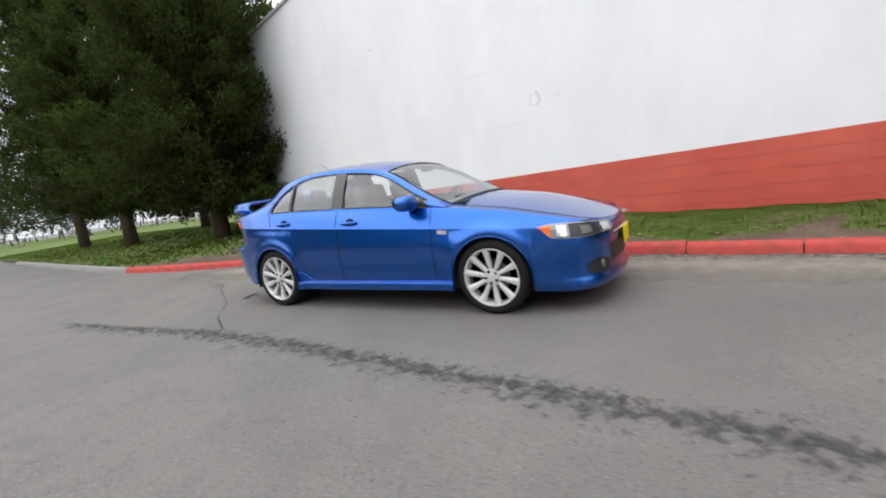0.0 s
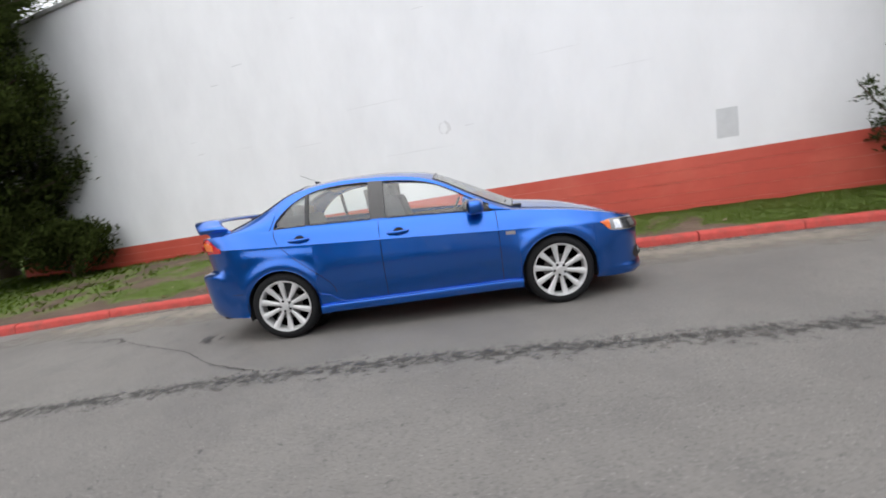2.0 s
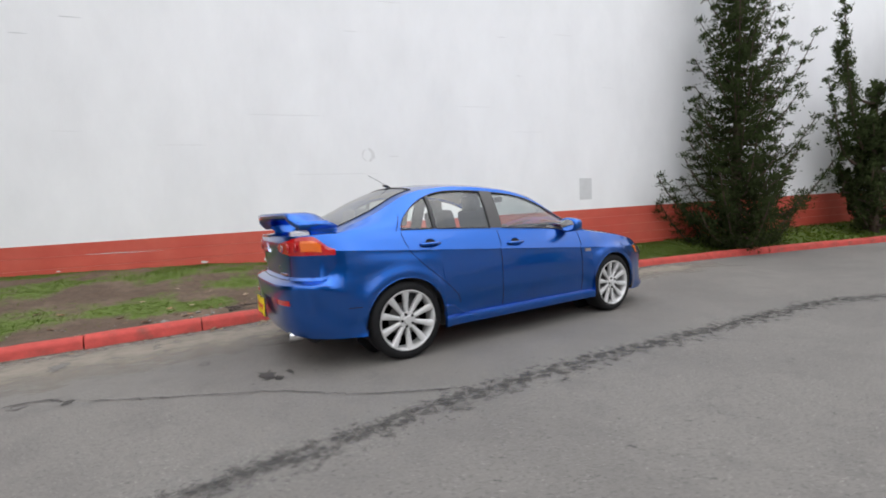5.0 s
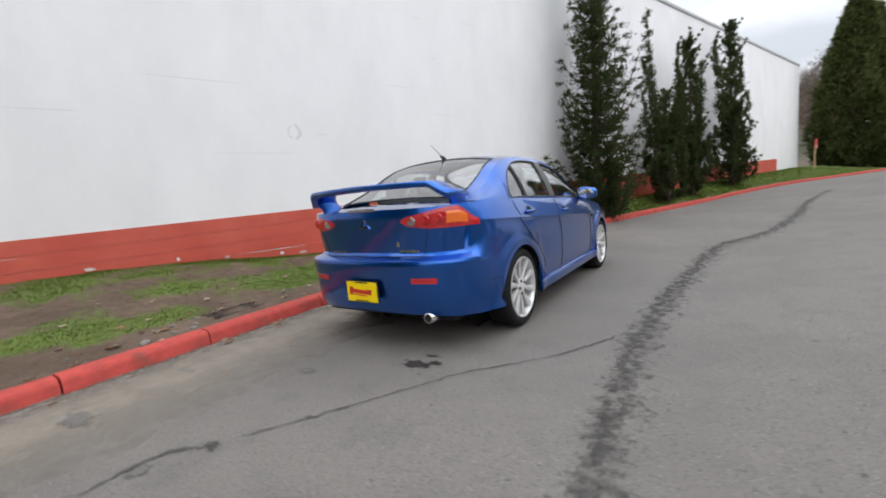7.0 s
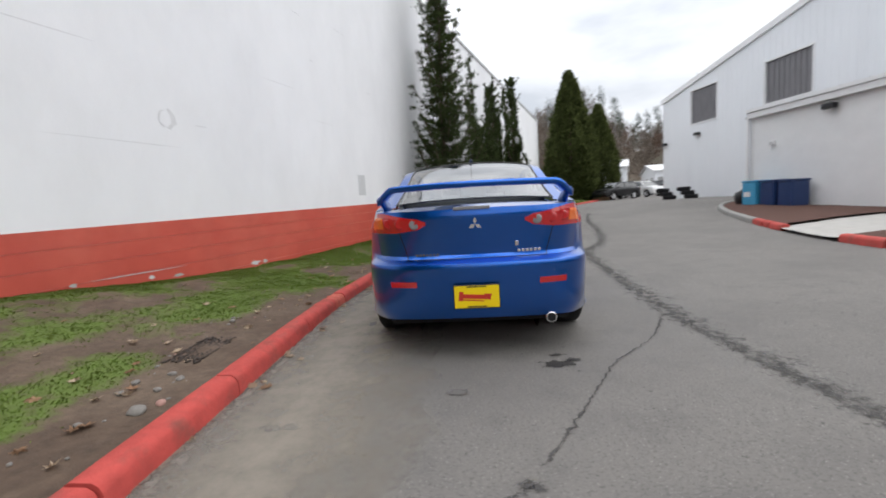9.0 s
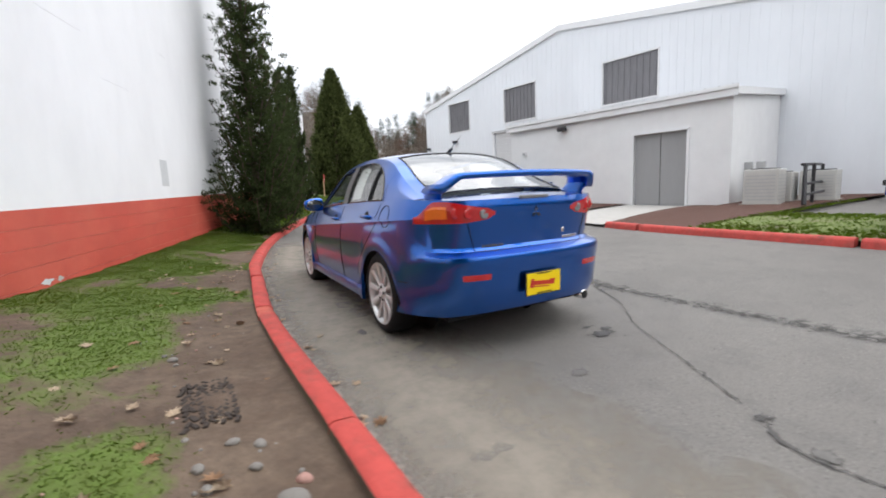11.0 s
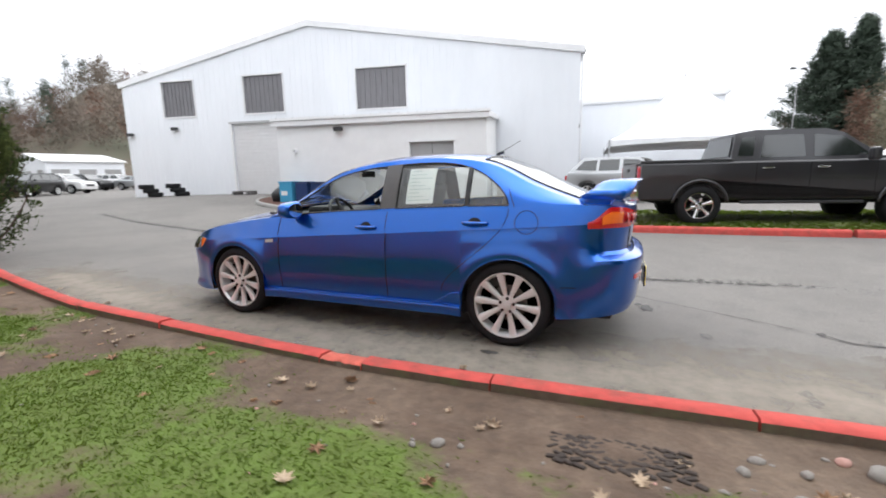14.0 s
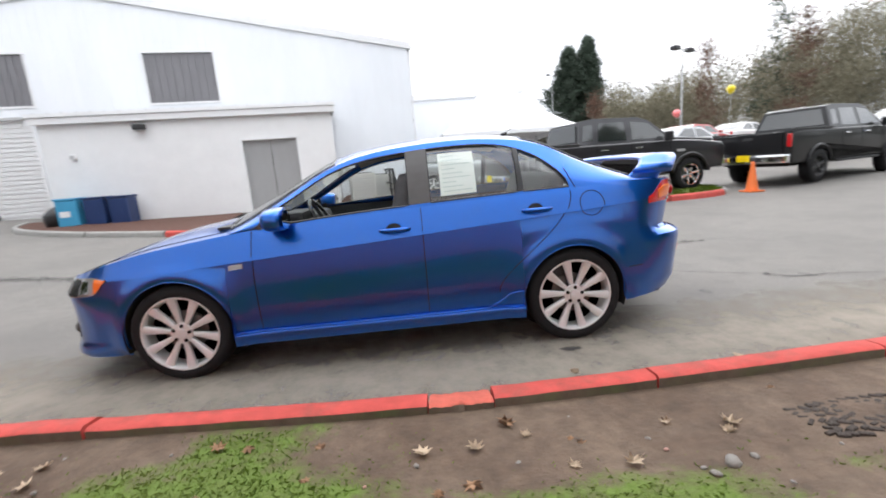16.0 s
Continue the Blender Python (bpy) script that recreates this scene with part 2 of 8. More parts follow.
M["needles"] = mat("dark_green_needles", (0.052, 0.070, 0.017), 0.9, spec=0.1, vary=0.35, scale=1.6, island=0.35)
M["needles_wall"] = mat("green_juniper_sprays", (0.050, 0.068, 0.025), 0.9, spec=0.1, vary=0.35, scale=2.2, island=0.35)
M["needles_dense"] = mat("dense_olive_foliage", (0.075, 0.092, 0.030), 0.9, spec=0.1, vary=0.3, scale=2.0, island=0.3)
M["needles_far"] = mat("distant_conifer_foliage", (0.035, 0.055, 0.035), 0.8, vary=0.3, scale=0.4, island=0.3)
M["twigs_far"] = mat("distant_bare_twigs", (0.125, 0.10, 0.078), 0.9, vary=0.3, scale=0.3, island=0.35)
M["twigs_red"] = mat("rusty_dry_foliage", (0.125, 0.068, 0.046), 0.9, vary=0.3, scale=0.4, island=0.3)
M["twigs_green"] = mat("greenish_bare_crowns", (0.20, 0.182, 0.125), 0.9, vary=0.3, scale=0.4, island=0.3)
M["hill"] = mat("brown_wooded_hillside", (0.115, 0.085, 0.062), 0.95, vary=0.3, scale=0.06, second=(0.06, 0.065, 0.04), second_scale=0.03)
M["metal_white"] = mat("white_metal_siding", (0.76, 0.78, 0.81), 0.5, vary=0.03, scale=1.1, second=(0.72, 0.74, 0.77), second_scale=0.35, stretch_by=(1, 1, 0.3))
M["stucco"] = mat("pale_grey_panel_wall", (0.74, 0.74, 0.74), 0.7, vary=0.04, scale=2, bump=0.15)
M["trim_white"] = mat("white_trim_metal", (0.74, 0.74, 0.745), 0.45, vary=0.04, scale=4)
M["trim_grey"] = mat("grey_trim_metal", (0.42, 0.42, 0.42), 0.5, vary=0.06, scale=4)
M["door_grey"] = mat("grey_metal_door", (0.30, 0.30, 0.30), 0.55, vary=0.06, scale=3, stretch_by=(1, 1, 0.3))
M["roller"] = mat("white_roller_door", (0.66, 0.655, 0.655), 0.55, vary=0.04, scale=4)
M["win_panel"] = mat("grey_streaked_window_panel", (0.17, 0.165, 0.175), 0.35, vary=0.25, scale=5, stretch_by=(3, 3, 0.25))
M["bin_cyan"] = mat("light_blue_plastic", (0.05, 0.30, 0.50), 0.5, vary=0.08, scale=5)
M["bin_navy"] = mat("navy_plastic", (0.012, 0.035, 0.12), 0.45, vary=0.12, scale=5)
M["black_plastic"] = mat("black_plastic", (0.018, 0.018, 0.02), 0.5, vary=0.15, scale=12)
M["beige_metal"] = mat("beige_unit_metal", (0.50, 0.49, 0.46), 0.5, vary=0.06, scale=4)
M["tent"] = mat("white_tent_fabric", (0.82, 0.82, 0.83), 0.7, vary=0.03, scale=2)
M["steel"] = mat("galvanised_steel", (0.45, 0.46, 0.47), 0.45, metal=0.6, vary=0.1, scale=8)
M["wood_pale"] = mat("pale_timber", (0.46, 0.31, 0.18), 0.8, vary=0.15, scale=6, stretch_by=(1, 1, 0.2))
M["sign_red"] = mat("red_sign_paint", (0.50, 0.045, 0.04), 0.5, vary=0.06, scale=6)
M["cone"] = mat("orange_cone_plastic", (0.78, 0.17, 0.035), 0.5, vary=0.07, scale=6)
M["balloon_y"] = mat("yellow_balloon", (0.85, 0.66, 0.02), 0.3, coat=0.3)
M["balloon_r"] = mat("pink_red_balloon", (0.80, 0.18, 0.18), 0.3, coat=0.3)
M["balloon_g"] = mat("green_balloon", (0.05, 0.55, 0.18), 0.3, coat=0.3)
M["paint_blue"] = mat("blue_metallic_car_paint", (0.006, 0.108, 0.48), 0.29, metal=0.96, vary=0.05, scale=400, coat=1.0)
M["paint_char"] = mat("charcoal_car_paint", (0.028, 0.027, 0.030), 0.35, metal=0.4, vary=0.05, scale=300, coat=0.6)
M["paint_black"] = mat("black_car_paint", (0.008, 0.008, 0.009), 0.35, metal=0.2, vary=0.05, scale=300, coat=0.35, spec=0.3)
M["paint_silver"] = mat("silver_car_paint", (0.42, 0.43, 0.44), 0.3, metal=0.5, vary=0.04, scale=300, coat=0.8)
M["paint_white"] = mat("white_car_paint", (0.72, 0.72, 0.72), 0.3, vary=0.02, scale=50, coat=0.8)
M["paint_red"] = mat("red_car_paint", (0.35, 0.02, 0.02), 0.3, vary=0.03, scale=50, coat=0.8)
M["alloy"] = mat("silver_alloy", (0.68, 0.68, 0.68), 0.36, metal=0.4, vary=0.05, scale=30)
M["chrome"] = mat("bright_chrome", (0.80, 0.80, 0.81), 0.08, metal=1.0, vary=0.02, scale=20)
M["tyre"] = mat("black_rubber", (0.010, 0.010, 0.011), 0.75, spec=0.25, vary=0.2, scale=25, bump=0.3, bump_scale=90)
M["disc"] = mat("dull_brake_metal", (0.16, 0.155, 0.15), 0.5, metal=0.7, vary=0.2, scale=20)
# near black for underbody and joints, and for shade painted into small hollows
M["dark"] = mat("dark_underbody_and_shade", (0.008, 0.008, 0.009), 0.9, vary=0.3, scale=9)
M["gloss_black"] = mat("gloss_black_trim", (0.022, 0.022, 0.024), 0.25, vary=0.1, scale=9)
M["pillar"] = mat("dark_pillar_trim", (0.075, 0.072, 0.072), 0.4, vary=0.1, scale=9)
M["lens_red"] = mat("red_lamp_lens", (0.50, 0.012, 0.015), 0.12, vary=0.1, scale=25, coat=1.0)
M["lens_orange"] = mat("orange_lamp_lens", (0.85, 0.17, 0.02), 0.12, vary=0.08, scale=25, coat=1.0)
M["lens_clear"] = mat("clear_lamp_lens", (0.27, 0.27, 0.28), 0.12, metal=0.3, vary=0.15, scale=25, coat=1.0)
M["plate"] = mat("yellow_plate", (0.90, 0.66, 0.0), 0.4, vary=0.04, scale=12)
M["plate_red"] = mat("red_plate_lettering", (0.55, 0.03, 0.02), 0.4, vary=0.05, scale=12)
M["paper"] = mat("white_paper", (0.80, 0.82, 0.80), 0.7, vary=0.03, scale=12)
M["paper_ink"] = mat("faint_print", (0.55, 0.62, 0.60), 0.7, vary=0.05, scale=12)
M["seat"] = mat("grey_seat_cloth", (0.10, 0.10, 0.105), 0.85, vary=0.15, scale=30)
M["dash"] = mat("dark_dashboard", (0.03, 0.03, 0.032), 0.6, vary=0.15, scale=30)
M["headliner"] = mat("pale_headliner", (0.45, 0.44, 0.42), 0.9, vary=0.05, scale=20)
M["glass"] = glass_mat("tinted_car_glass", (0.90, 0.94, 0.92), 2.0)
M["glass_screen"] = glass_mat("screen_glass", (0.84, 0.90, 0.88), 2.7)
M["glass_dark"] = glass_mat("dark_car_glass", (0.16, 0.19, 0.19), 1.55)


for key in ("blade", "needles", "needles_wall", "needles_dense"):
    leafy(M[key])


# ---------------------------------------------------------------- mesh helpers
def mesh_of(name, bm, material, smooth=False):
    me = bpy.data.meshes.new(name)
    bm.to_mesh(me)
    bm.free()
    for k in material if isinstance(material, (list, tuple)) else [material]:
        me.materials.append(k)
    if smooth:
        me.shade_smooth()
    return me


def part(name, bm, material, parent=None, label="", smooth=False):
    """Links a bmesh as one mesh object, under its thing or part."""
    ob = new(name, mesh_of(name, bm, material, smooth))
    if parent is not None:
        ob.parent = parent
    if label:
        ob["label"] = label
    return ob


def soft(ob, angle=40):
    """Smooth shading with sharp edges above an angle."""
    me = ob.data
    me.shade_smooth()
    me.set_sharp_from_angle(angle=radians(angle))
    return ob


def empty(name, m=None):
    ob = new(name)
    ob.empty_display_size = 0.2
    if m is not None:
        ob.matrix_world = m
    return ob


def box(size, at=(0, 0, 0), bevel=0.0, rot=None, bm=None):
    bm = bm or bmesh.new()
    r = bmesh.ops.create_cube(bm, size=1.0)
    vs = r["verts"]
    for v in vs:
        v.co = Vector((v.co.x * size[0], v.co.y * size[1], v.co.z * size[2]))
    if bevel:
        es = list({e for v in vs for e in v.link_edges})
        out = bmesh.ops.bevel(bm, geom=es, offset=bevel, segments=2, affect="EDGES", profile=0.6)
        vs = list({v for v in out["verts"]} | {v for v in vs if v.is_valid})
    t = Matrix.Translation(at) @ (rot if rot is not None else Matrix.Identity(4))
    for v in vs:
        v.co = t @ v.co
    return bm


def tube(points, radii, sides=8, bm=None, cap=True):
    """A round bar through points, with a radius at each."""
    bm = bm or bmesh.new()
    pts = [Vector(p) for p in points]
    rad = radii if isinstance(radii, (list, tuple)) else [radii] * len(pts)
    rings = []
    side = None
    for i, p in enumerate(pts):
        d = (pts[min(i + 1, len(pts) - 1)] - pts[max(i - 1, 0)]).normalized()
        if side is None:
            side = d.orthogonal().normalized()
        side = (side - d * side.dot(d)).normalized()
        up = d.cross(side)
        rings.append([bm.verts.new(p + (side * math.cos(a) + up * math.sin(a)) * rad[i]) for a in np.linspace(0, 2 * math.pi, sides, endpoint=False)])
    for a, b in zip(rings, rings[1:]):
        for i in range(sides):
            bm.faces.new((a[i], a[(i + 1) % sides], b[(i + 1) % sides], b[i]))
    if cap:
        bm.faces.new(rings[0][::-1])
        bm.faces.new(rings[-1])
    return bm


def lathe(profile, steps=32, axis="y", at=(0, 0, 0), bm=None, closed=False):
    """A turned shape: profile rows of (along the axis, radius)."""
    bm = bm or bmesh.new()
    rings = []
    for a, r in profile:
        ring = []
        for k in range(steps):
            t = 2 * math.pi * k / steps
            c, s = r * math.cos(t), r * math.sin(t)
            p = {"y": (c, a, s), "z": (c, s, a), "x": (a, c, s)}[axis]
            ring.append(bm.verts.new((p[0] + at[0], p[1] + at[1], p[2] + at[2])))
        rings.append(ring)
    pairs = list(zip(rings, rings[1:])) + ([(rings[-1], rings[0])] if closed else [])
    for a, b in pairs:
        for i in range(steps):
            bm.faces.new((a[i], a[(i + 1) % steps], b[(i + 1) % steps], b[i]))
    if not closed:
        for ring in (rings[0], rings[-1]):
            try:
                bm.faces.new(ring)
            except ValueError:
                pass
    bmesh.ops.recalc_face_normals(bm, faces=bm.faces[:])
    return bm


def prism(outline, z0, z1, bm=None):
    """An upright slab over an outline of (x, y)."""
    bm = bm or bmesh.new()
    lo = [bm.verts.new((x, y, z0)) for x, y in outline]
    hi = [bm.verts.new((x, y, z1)) for x, y in outline]
    k = len(outline)
    for i in range(k):
        bm.faces.new((lo[i], lo[(i + 1) % k], hi[(i + 1) % k], hi[i]))
    bm.faces.new(lo[::-1])
    bm.faces.new(hi)
    bmesh.ops.recalc_face_normals(bm, faces=bm.faces[:])
    return bm


def sheet(rows, bm=None, thick=0.0):
    """A surface through rows of points, with a thickness if wanted."""
    bm = bm or bmesh.new()
    vs = [[bm.verts.new(p) for p in row] for row in rows]
    fs = []
    for a, b in zip(vs, vs[1:]):
        for i in range(len(a) - 1):
            fs.append(bm.faces.new((a[i], a[i + 1], b[i + 1], b[i])))
    if thick:
        bm.normal_update()
        bmesh.ops.solidify(bm, geom=fs, thickness=thick)
    return bm


def from_arrays(name, verts, faces, material):
    me = bpy.data.meshes.new(name)
    me.vertices.add(len(verts))
    me.vertices.foreach_set("co", np.asarray(verts, np.float32).ravel())
    k = faces.shape[1]
    me.loops.add(faces.size)
    me.loops.foreach_set("vertex_index", faces.astype(np.int32).ravel())
    me.polygons.add(len(faces))
    me.polygons.foreach_set("loop_start", np.arange(0, faces.size, k, dtype=np.int32))
    me.polygons.foreach_set("loop_total", np.full(len(faces), k, np.int32))
    me.update(calc_edges=True)
    me.materials.append(material)
    return me


def spline(points, count):
    """Evenly walked points of a smooth curve through the given ones."""
    p = np.array(points, float)
    q = np.vstack([2 * p[0] - p[1], p, 2 * p[-1] - p[-2]])
    out = []
    for i in range(1, len(q) - 2):
        t = np.linspace(0, 1, 24, endpoint=False)[:, None]
        a, b, c, d = q[i - 1], q[i], q[i + 1], q[i + 2]
        out.append(0.5 * (2 * b + (c - a) * t + (2 * a - 5 * b + 4 * c - d) * t**2 + (3 * b - a - 3 * c + d) * t**3))
    out = np.vstack(out + [p[-1:]])
    s = np.r_[0, np.cumsum(np.linalg.norm(np.diff(out, axis=0), axis=1))]
    want = np.linspace(0, s[-1], count)
    return np.stack([np.interp(want, s, out[:, k]) for k in range(out.shape[1])], 1)


def step01(a, b, x):
    t = np.clip((np.asarray(x, float) - a) / (b - a), 0, 1)
    return t * t * (3 - 2 * t)


# ---------------------------------------------------------------- ground and the long wall
WALL_AT, WALL_TURN = Vector((0.43, 3.97, 0)), -16.5
W_DIR = Vector((math.cos(radians(WALL_TURN)), math.sin(radians(WALL_TURN)), 0))
W_OUT = Vector((W_DIR.y, -W_DIR.x, 0))          # towards the road
RISE = 0.022


def wall_y(x):
    return WALL_AT.y + (x - WALL_AT.x) * math.tan(radians(WALL_TURN))


def ground_z(x, y):
    u = 0.029 * np.maximum(0, -y - 2.0) + 0.0125 * np.maximum(0, x - 3.0)
    z = 1.1 * (1 - np.exp(-u / 1.1))
    z = z + 0.55 * step01(-9.5, -16, y) * step01(-6, -12, x)
    return z + 0.28 * np.exp(-((x - 16) ** 2 + (y + 11.5) ** 2) / 60.0)


KERB_N = spline([(-40, 6.2), (-26, 3.6), (-15.2, 1.9), (-9.0, 1.06), (-5, 1.48), (-3.7, 1.56), (-2.7, 1.60), (-1.4, 1.65), (-0.2, 1.65), (1.5, 1.53), (3.0, 1.39), (5.5, 0.9), (8.0, 0.2), (12.9, -1.5), (20.0, -4.1), (26, -6.9), (40, -14.0)], 500)


def kerb_y(x):
    return np.interp(x, KERB_N[:, 0], KERB_N[:, 1])


def verge_z(x, y):
    """The grass bank between the kerb and the long wall."""
    k, w = kerb_y(x), wall_y(x)
    t = np.clip((y - k - 0.07) / np.maximum(0.3, w - k), 0, 1.3)
    top = 0.25 + 0.24 * step01(1.5, -2.5, x) - 0.18 * step01(-5, -10, x) + np.asarray(ground_z(x, y)) * 0.8
    z = ground_z(x, k) + 0.075 + (top - 0.07) * step01(0.0, 1.0, t) * 1.0
    return z


def grid_axis(lo, hi, fine_lo, fine_hi, fine, grow=1.25):
    a = list(np.arange(fine_lo, fine_hi + fine / 2, fine))
    s = fine
    while a[-1] < hi:
        s *= grow
        a.append(min(hi, a[-1] + s))
    s = fine
    while a[0] > lo:
        s *= grow
        a.insert(0, max(lo, a[0] - s))
    return np.array(a)


gx, gy = grid_axis(-900, 900, -9, 24, 0.25), grid_axis(-900, 900, -12, 8, 0.25)
GX, GY = np.meshgrid(gx, gy, indexing="ij")
GZ = ground_z(GX, GY) + 0.006 * np.sin(GX * 1.3 + 0.7 * GY) * np.sin(GY * 1.1 + 0.4)
GZ = np.where((np.abs(GX) < 3) & (np.abs(GY) < 1.6), 0.0, GZ)
gv = np.stack([GX, GY, GZ], -1).reshape(-1, 3)
ni, nj = GX.shape
ii, jj = np.meshgrid(np.arange(ni - 1), np.arange(nj - 1), indexing="ij")
gf = np.stack([ii * nj + jj, (ii + 1) * nj + jj, (ii + 1) * nj + jj + 1, ii * nj + jj + 1], -1).reshape(-1, 4)
ground = new("ground", from_arrays("ground", gv, gf, M["asphalt"]))
ground.data.shade_smooth()
tagged(ground, "weathered grey asphalt drive with fine grit", "ground", kind="structure")

# grass verge sheet
vx = np.r_[np.arange(-120, -40, 4.0), np.arange(-40, -8, 0.5), np.arange(-8, 8, 0.08), np.arange(8, 40.1, 0.4)]
rows = []
for x in vx:
    k, w = float(kerb_y(x)) + 0.045, wall_y(x) + 0.05 if x > -13 else 48.0
    if x > 36:
        w = max(w, k + 0.5)
    w = max(w, k + 0.15)
    ys = k + (w - k) * np.linspace(0, 1, 40)
    rows.append([(x, y, float(verge_z(x, y)) + (0.018 * noise.noise((x * 2.2, y * 2.2, 0)) + 0.010 * noise.noise((x * 7, y * 7, 3)) if 0.1 < y - k else 0)) for y in ys])


def grassy(x, y):
    """How grassy the bank is: above 0 it is green."""
    k = float(kerb_y(x))
    d = y - k
    n = noise.noise((x * 0.9, y * 1.3, 5.0)) + 0.55 * noise.noise((x * 2.6, y * 2.6, 9.0)) + 0.25 * noise.noise((x * 7, y * 7, 1.0))
    bias = -0.98 + 0.86 * float(step01(0.15, 0.80, d)) + 0.42 * float(step01(-1.8, 1.6, x)) + 0.45 * float(step01(0.6, 0.0, abs(wall_y(x) - y)))
    if x > 4.0:
        bias += 0.5 * float(step01(4.0, 6.5, x))
    if x < -9:
        bias += 0.9
    return n + bias + 0.18


vbm = sheet(rows)
green = [grassy(v.co.x, v.co.y) for v in vbm.verts]
verge = part("verge", vbm, M["mud"], smooth=True)
verge.data.attributes.new("green", "FLOAT", "POINT").data.foreach_set("value", np.asarray(green, np.float32))
tagged(verge, "muddy soil bank with worn patches of grass", "ground", kind="structure")


def prism_along(pts, profile, bm=None, back_side=-1):
    """Sweeps a closed profile of (out, up) along ground points."""
    bm = bm or bmesh.new()
    rings = []
    n = len(pts)
    for i in range(n):
        a, b = np.array(pts[max(0, i - 1)][:2]), np.array(pts[min(n - 1, i + 1)][:2])
        d = (b - a) / np.linalg.norm(b - a)
        nrm = np.array([-d[1], d[0]])
        rings.append([bm.verts.new((pts[i][0] + nrm[0] * o, pts[i][1] + nrm[1] * o, pts[i][2] + u)) for o, u in profile])
    m = len(profile)
    for a, b in zip(rings, rings[1:]):
        for i in range(m):
            f = bm.faces.new((a[i], a[(i + 1) % m], b[(i + 1) % m], b[i]))
            f.material_index = 1 if i == back_side else 0
    bm.faces.new(rings[0])
    bm.faces.new(rings[-1][::-1])
    bmesh.ops.recalc_face_normals(bm, faces=bm.faces[:])
    return bm


KERB_PROFILE = [(-0.112, -0.1), (-0.102, 0.080), (-0.088, 0.108), (-0.062, 0.126), (0.028, 0.131), (0.048, 0.118), (0.055, -0.1)]


def kerb_run(name, curve, cuts, label, material, other=None):
    """A kerb of separate stones between the cuts along x."""
    root = empty(name)
    rng = random.Random(5)
    for x0, x1 in zip(cuts, cuts[1:]):
        xs = np.linspace(x0 + 0.006, x1 - 0.006, max(3, int(abs(x1 - x0) / 0.12)))
        ys = np.interp(xs, curve[:, 0], curve[:, 1])
        dz = rng.uniform(-0.008, 0.008)
        dy = rng.uniform(-0.006, 0.006)
        pts = [(x, y + dy + 0.004 * noise.noise((x * 3, 1, 0)), float(ground_z(x, y)) + dz + 0.006 * noise.noise((x * 5, 0, 2))) for x, y in zip(xs, ys)]
        if other and other(x0, x1) is M["kerb_orange"]:
            xs = np.linspace(x0 + 0.004, x1 - 0.004, 16)
            pts = [(x, float(kerb_y(x)) + 0.018 * noise.noise((x * 31, 4, 0)), float(ground_z(x, 1.6)) - 0.012 + 0.022 * noise.noise((x * 26, 0, 7))) for x in xs]
        soft(part("kerb_stone", prism_along(pts, KERB_PROFILE, back_side=5), [other(x0, x1) if other else material, M["kerb_back"]], root), 50)
    tagged(root, label, "kerb", kind="structure")
    return root


cuts_n = [-24, -21, -18, -15.5, -13.5, -11.2, -9.0, -7.6, -6.3, -5.0, -3.72, -2.70, -1.42, -0.58, -0.26, 1.45, 2.75, 3.75, 5.0, 6.4, 8.0, 9.8, 11.8, 14, 16.5, 19, 21.5, 24, 27, 30, 33, 36]
kerb_run("kerb_north", KERB_N, cuts_n, "red painted concrete kerb with chipped joints", M["kerb_red"],
         lambda a, b: M["kerb_grey"] if b < -8.5 else (M["kerb_orange"] if -0.7 < a and b < -0.2 else M["kerb_red"]))

# the long white wall with its red base
W0, W1, W_RED = -13.0, 36.0, 30.6


def on_wall(x, z, out=0.0):
    """A place on the wall face at x along the road, out of it towards the road."""
    return Vector((x, wall_y(x), z)) + W_OUT * out


def wall_slab(x0, x1, z0, z1, front, thick):
    """A slab of the wall; z0 and z1 are its heights at x = 0 and follow the fall of the ground."""
    bm = bmesh.new()
    a = [on_wall(x0, z0 + RISE * x0, front), on_wall(x1, z0 + RISE * x1, front), on_wall(x1, z1 + RISE * x1, front), on_wall(x0, z1 + RISE * x0, front)]
    lo = [bm.verts.new(p) for p in a]
    hi = [bm.verts.new(p - W_OUT * thick) for p in a]
    bm.faces.new(lo)
    bm.faces.new(hi[::-1])
    for i in range(4):
        bm.faces.new((lo[i], lo[(i + 1) % 4], hi[(i + 1) % 4], hi[i]))
    bmesh.ops.recalc_face_normals(bm, faces=bm.faces[:])
    return bm


BAND, ROOF = 1.075, 7.36
wall = part("wall_north", wall_slab(W0, W1, BAND, ROOF, 0.0, 0.3), M["wall"])
tagged(wall, "tall white painted block wall with scuffs", "wall", kind="structure")
cap = part("wall_coping", wall_slab(W0, W1, ROOF + 0.002, ROOF + 0.10, 0.05, 0.4), M["trim_grey"], wall, "thin grey metal coping")
low = part("wall_base", wall_slab(W_RED, W1, -1.2, BAND - 0.002, 0.0, 0.3), M["wall"], wall)
part("wall_end", prism([tuple(on_wall(W1, 0, 0.001)[:2]), tuple(on_wall(W1, 0, -14)[:2]), tuple((on_wall(W1, 0, -14) - W_DIR * 0.3)[:2]), tuple((on_wall(W1, 0, -0.31) - W_DIR * 0.3)[:2])], -0.5, 7.9), M["wall"], wall)
part("wall_end", prism([tuple(on_wall(W0, 0, -0.31)[:2]), tuple(on_wall(W0, 0, -14)[:2]), tuple((on_wall(W0, 0, -14) + W_DIR * 0.3)[:2]), tuple((on_wall(W0, 0, -0.31) + W_DIR * 0.3)[:2])], -0.5, 7.0), M["wall"], wall)
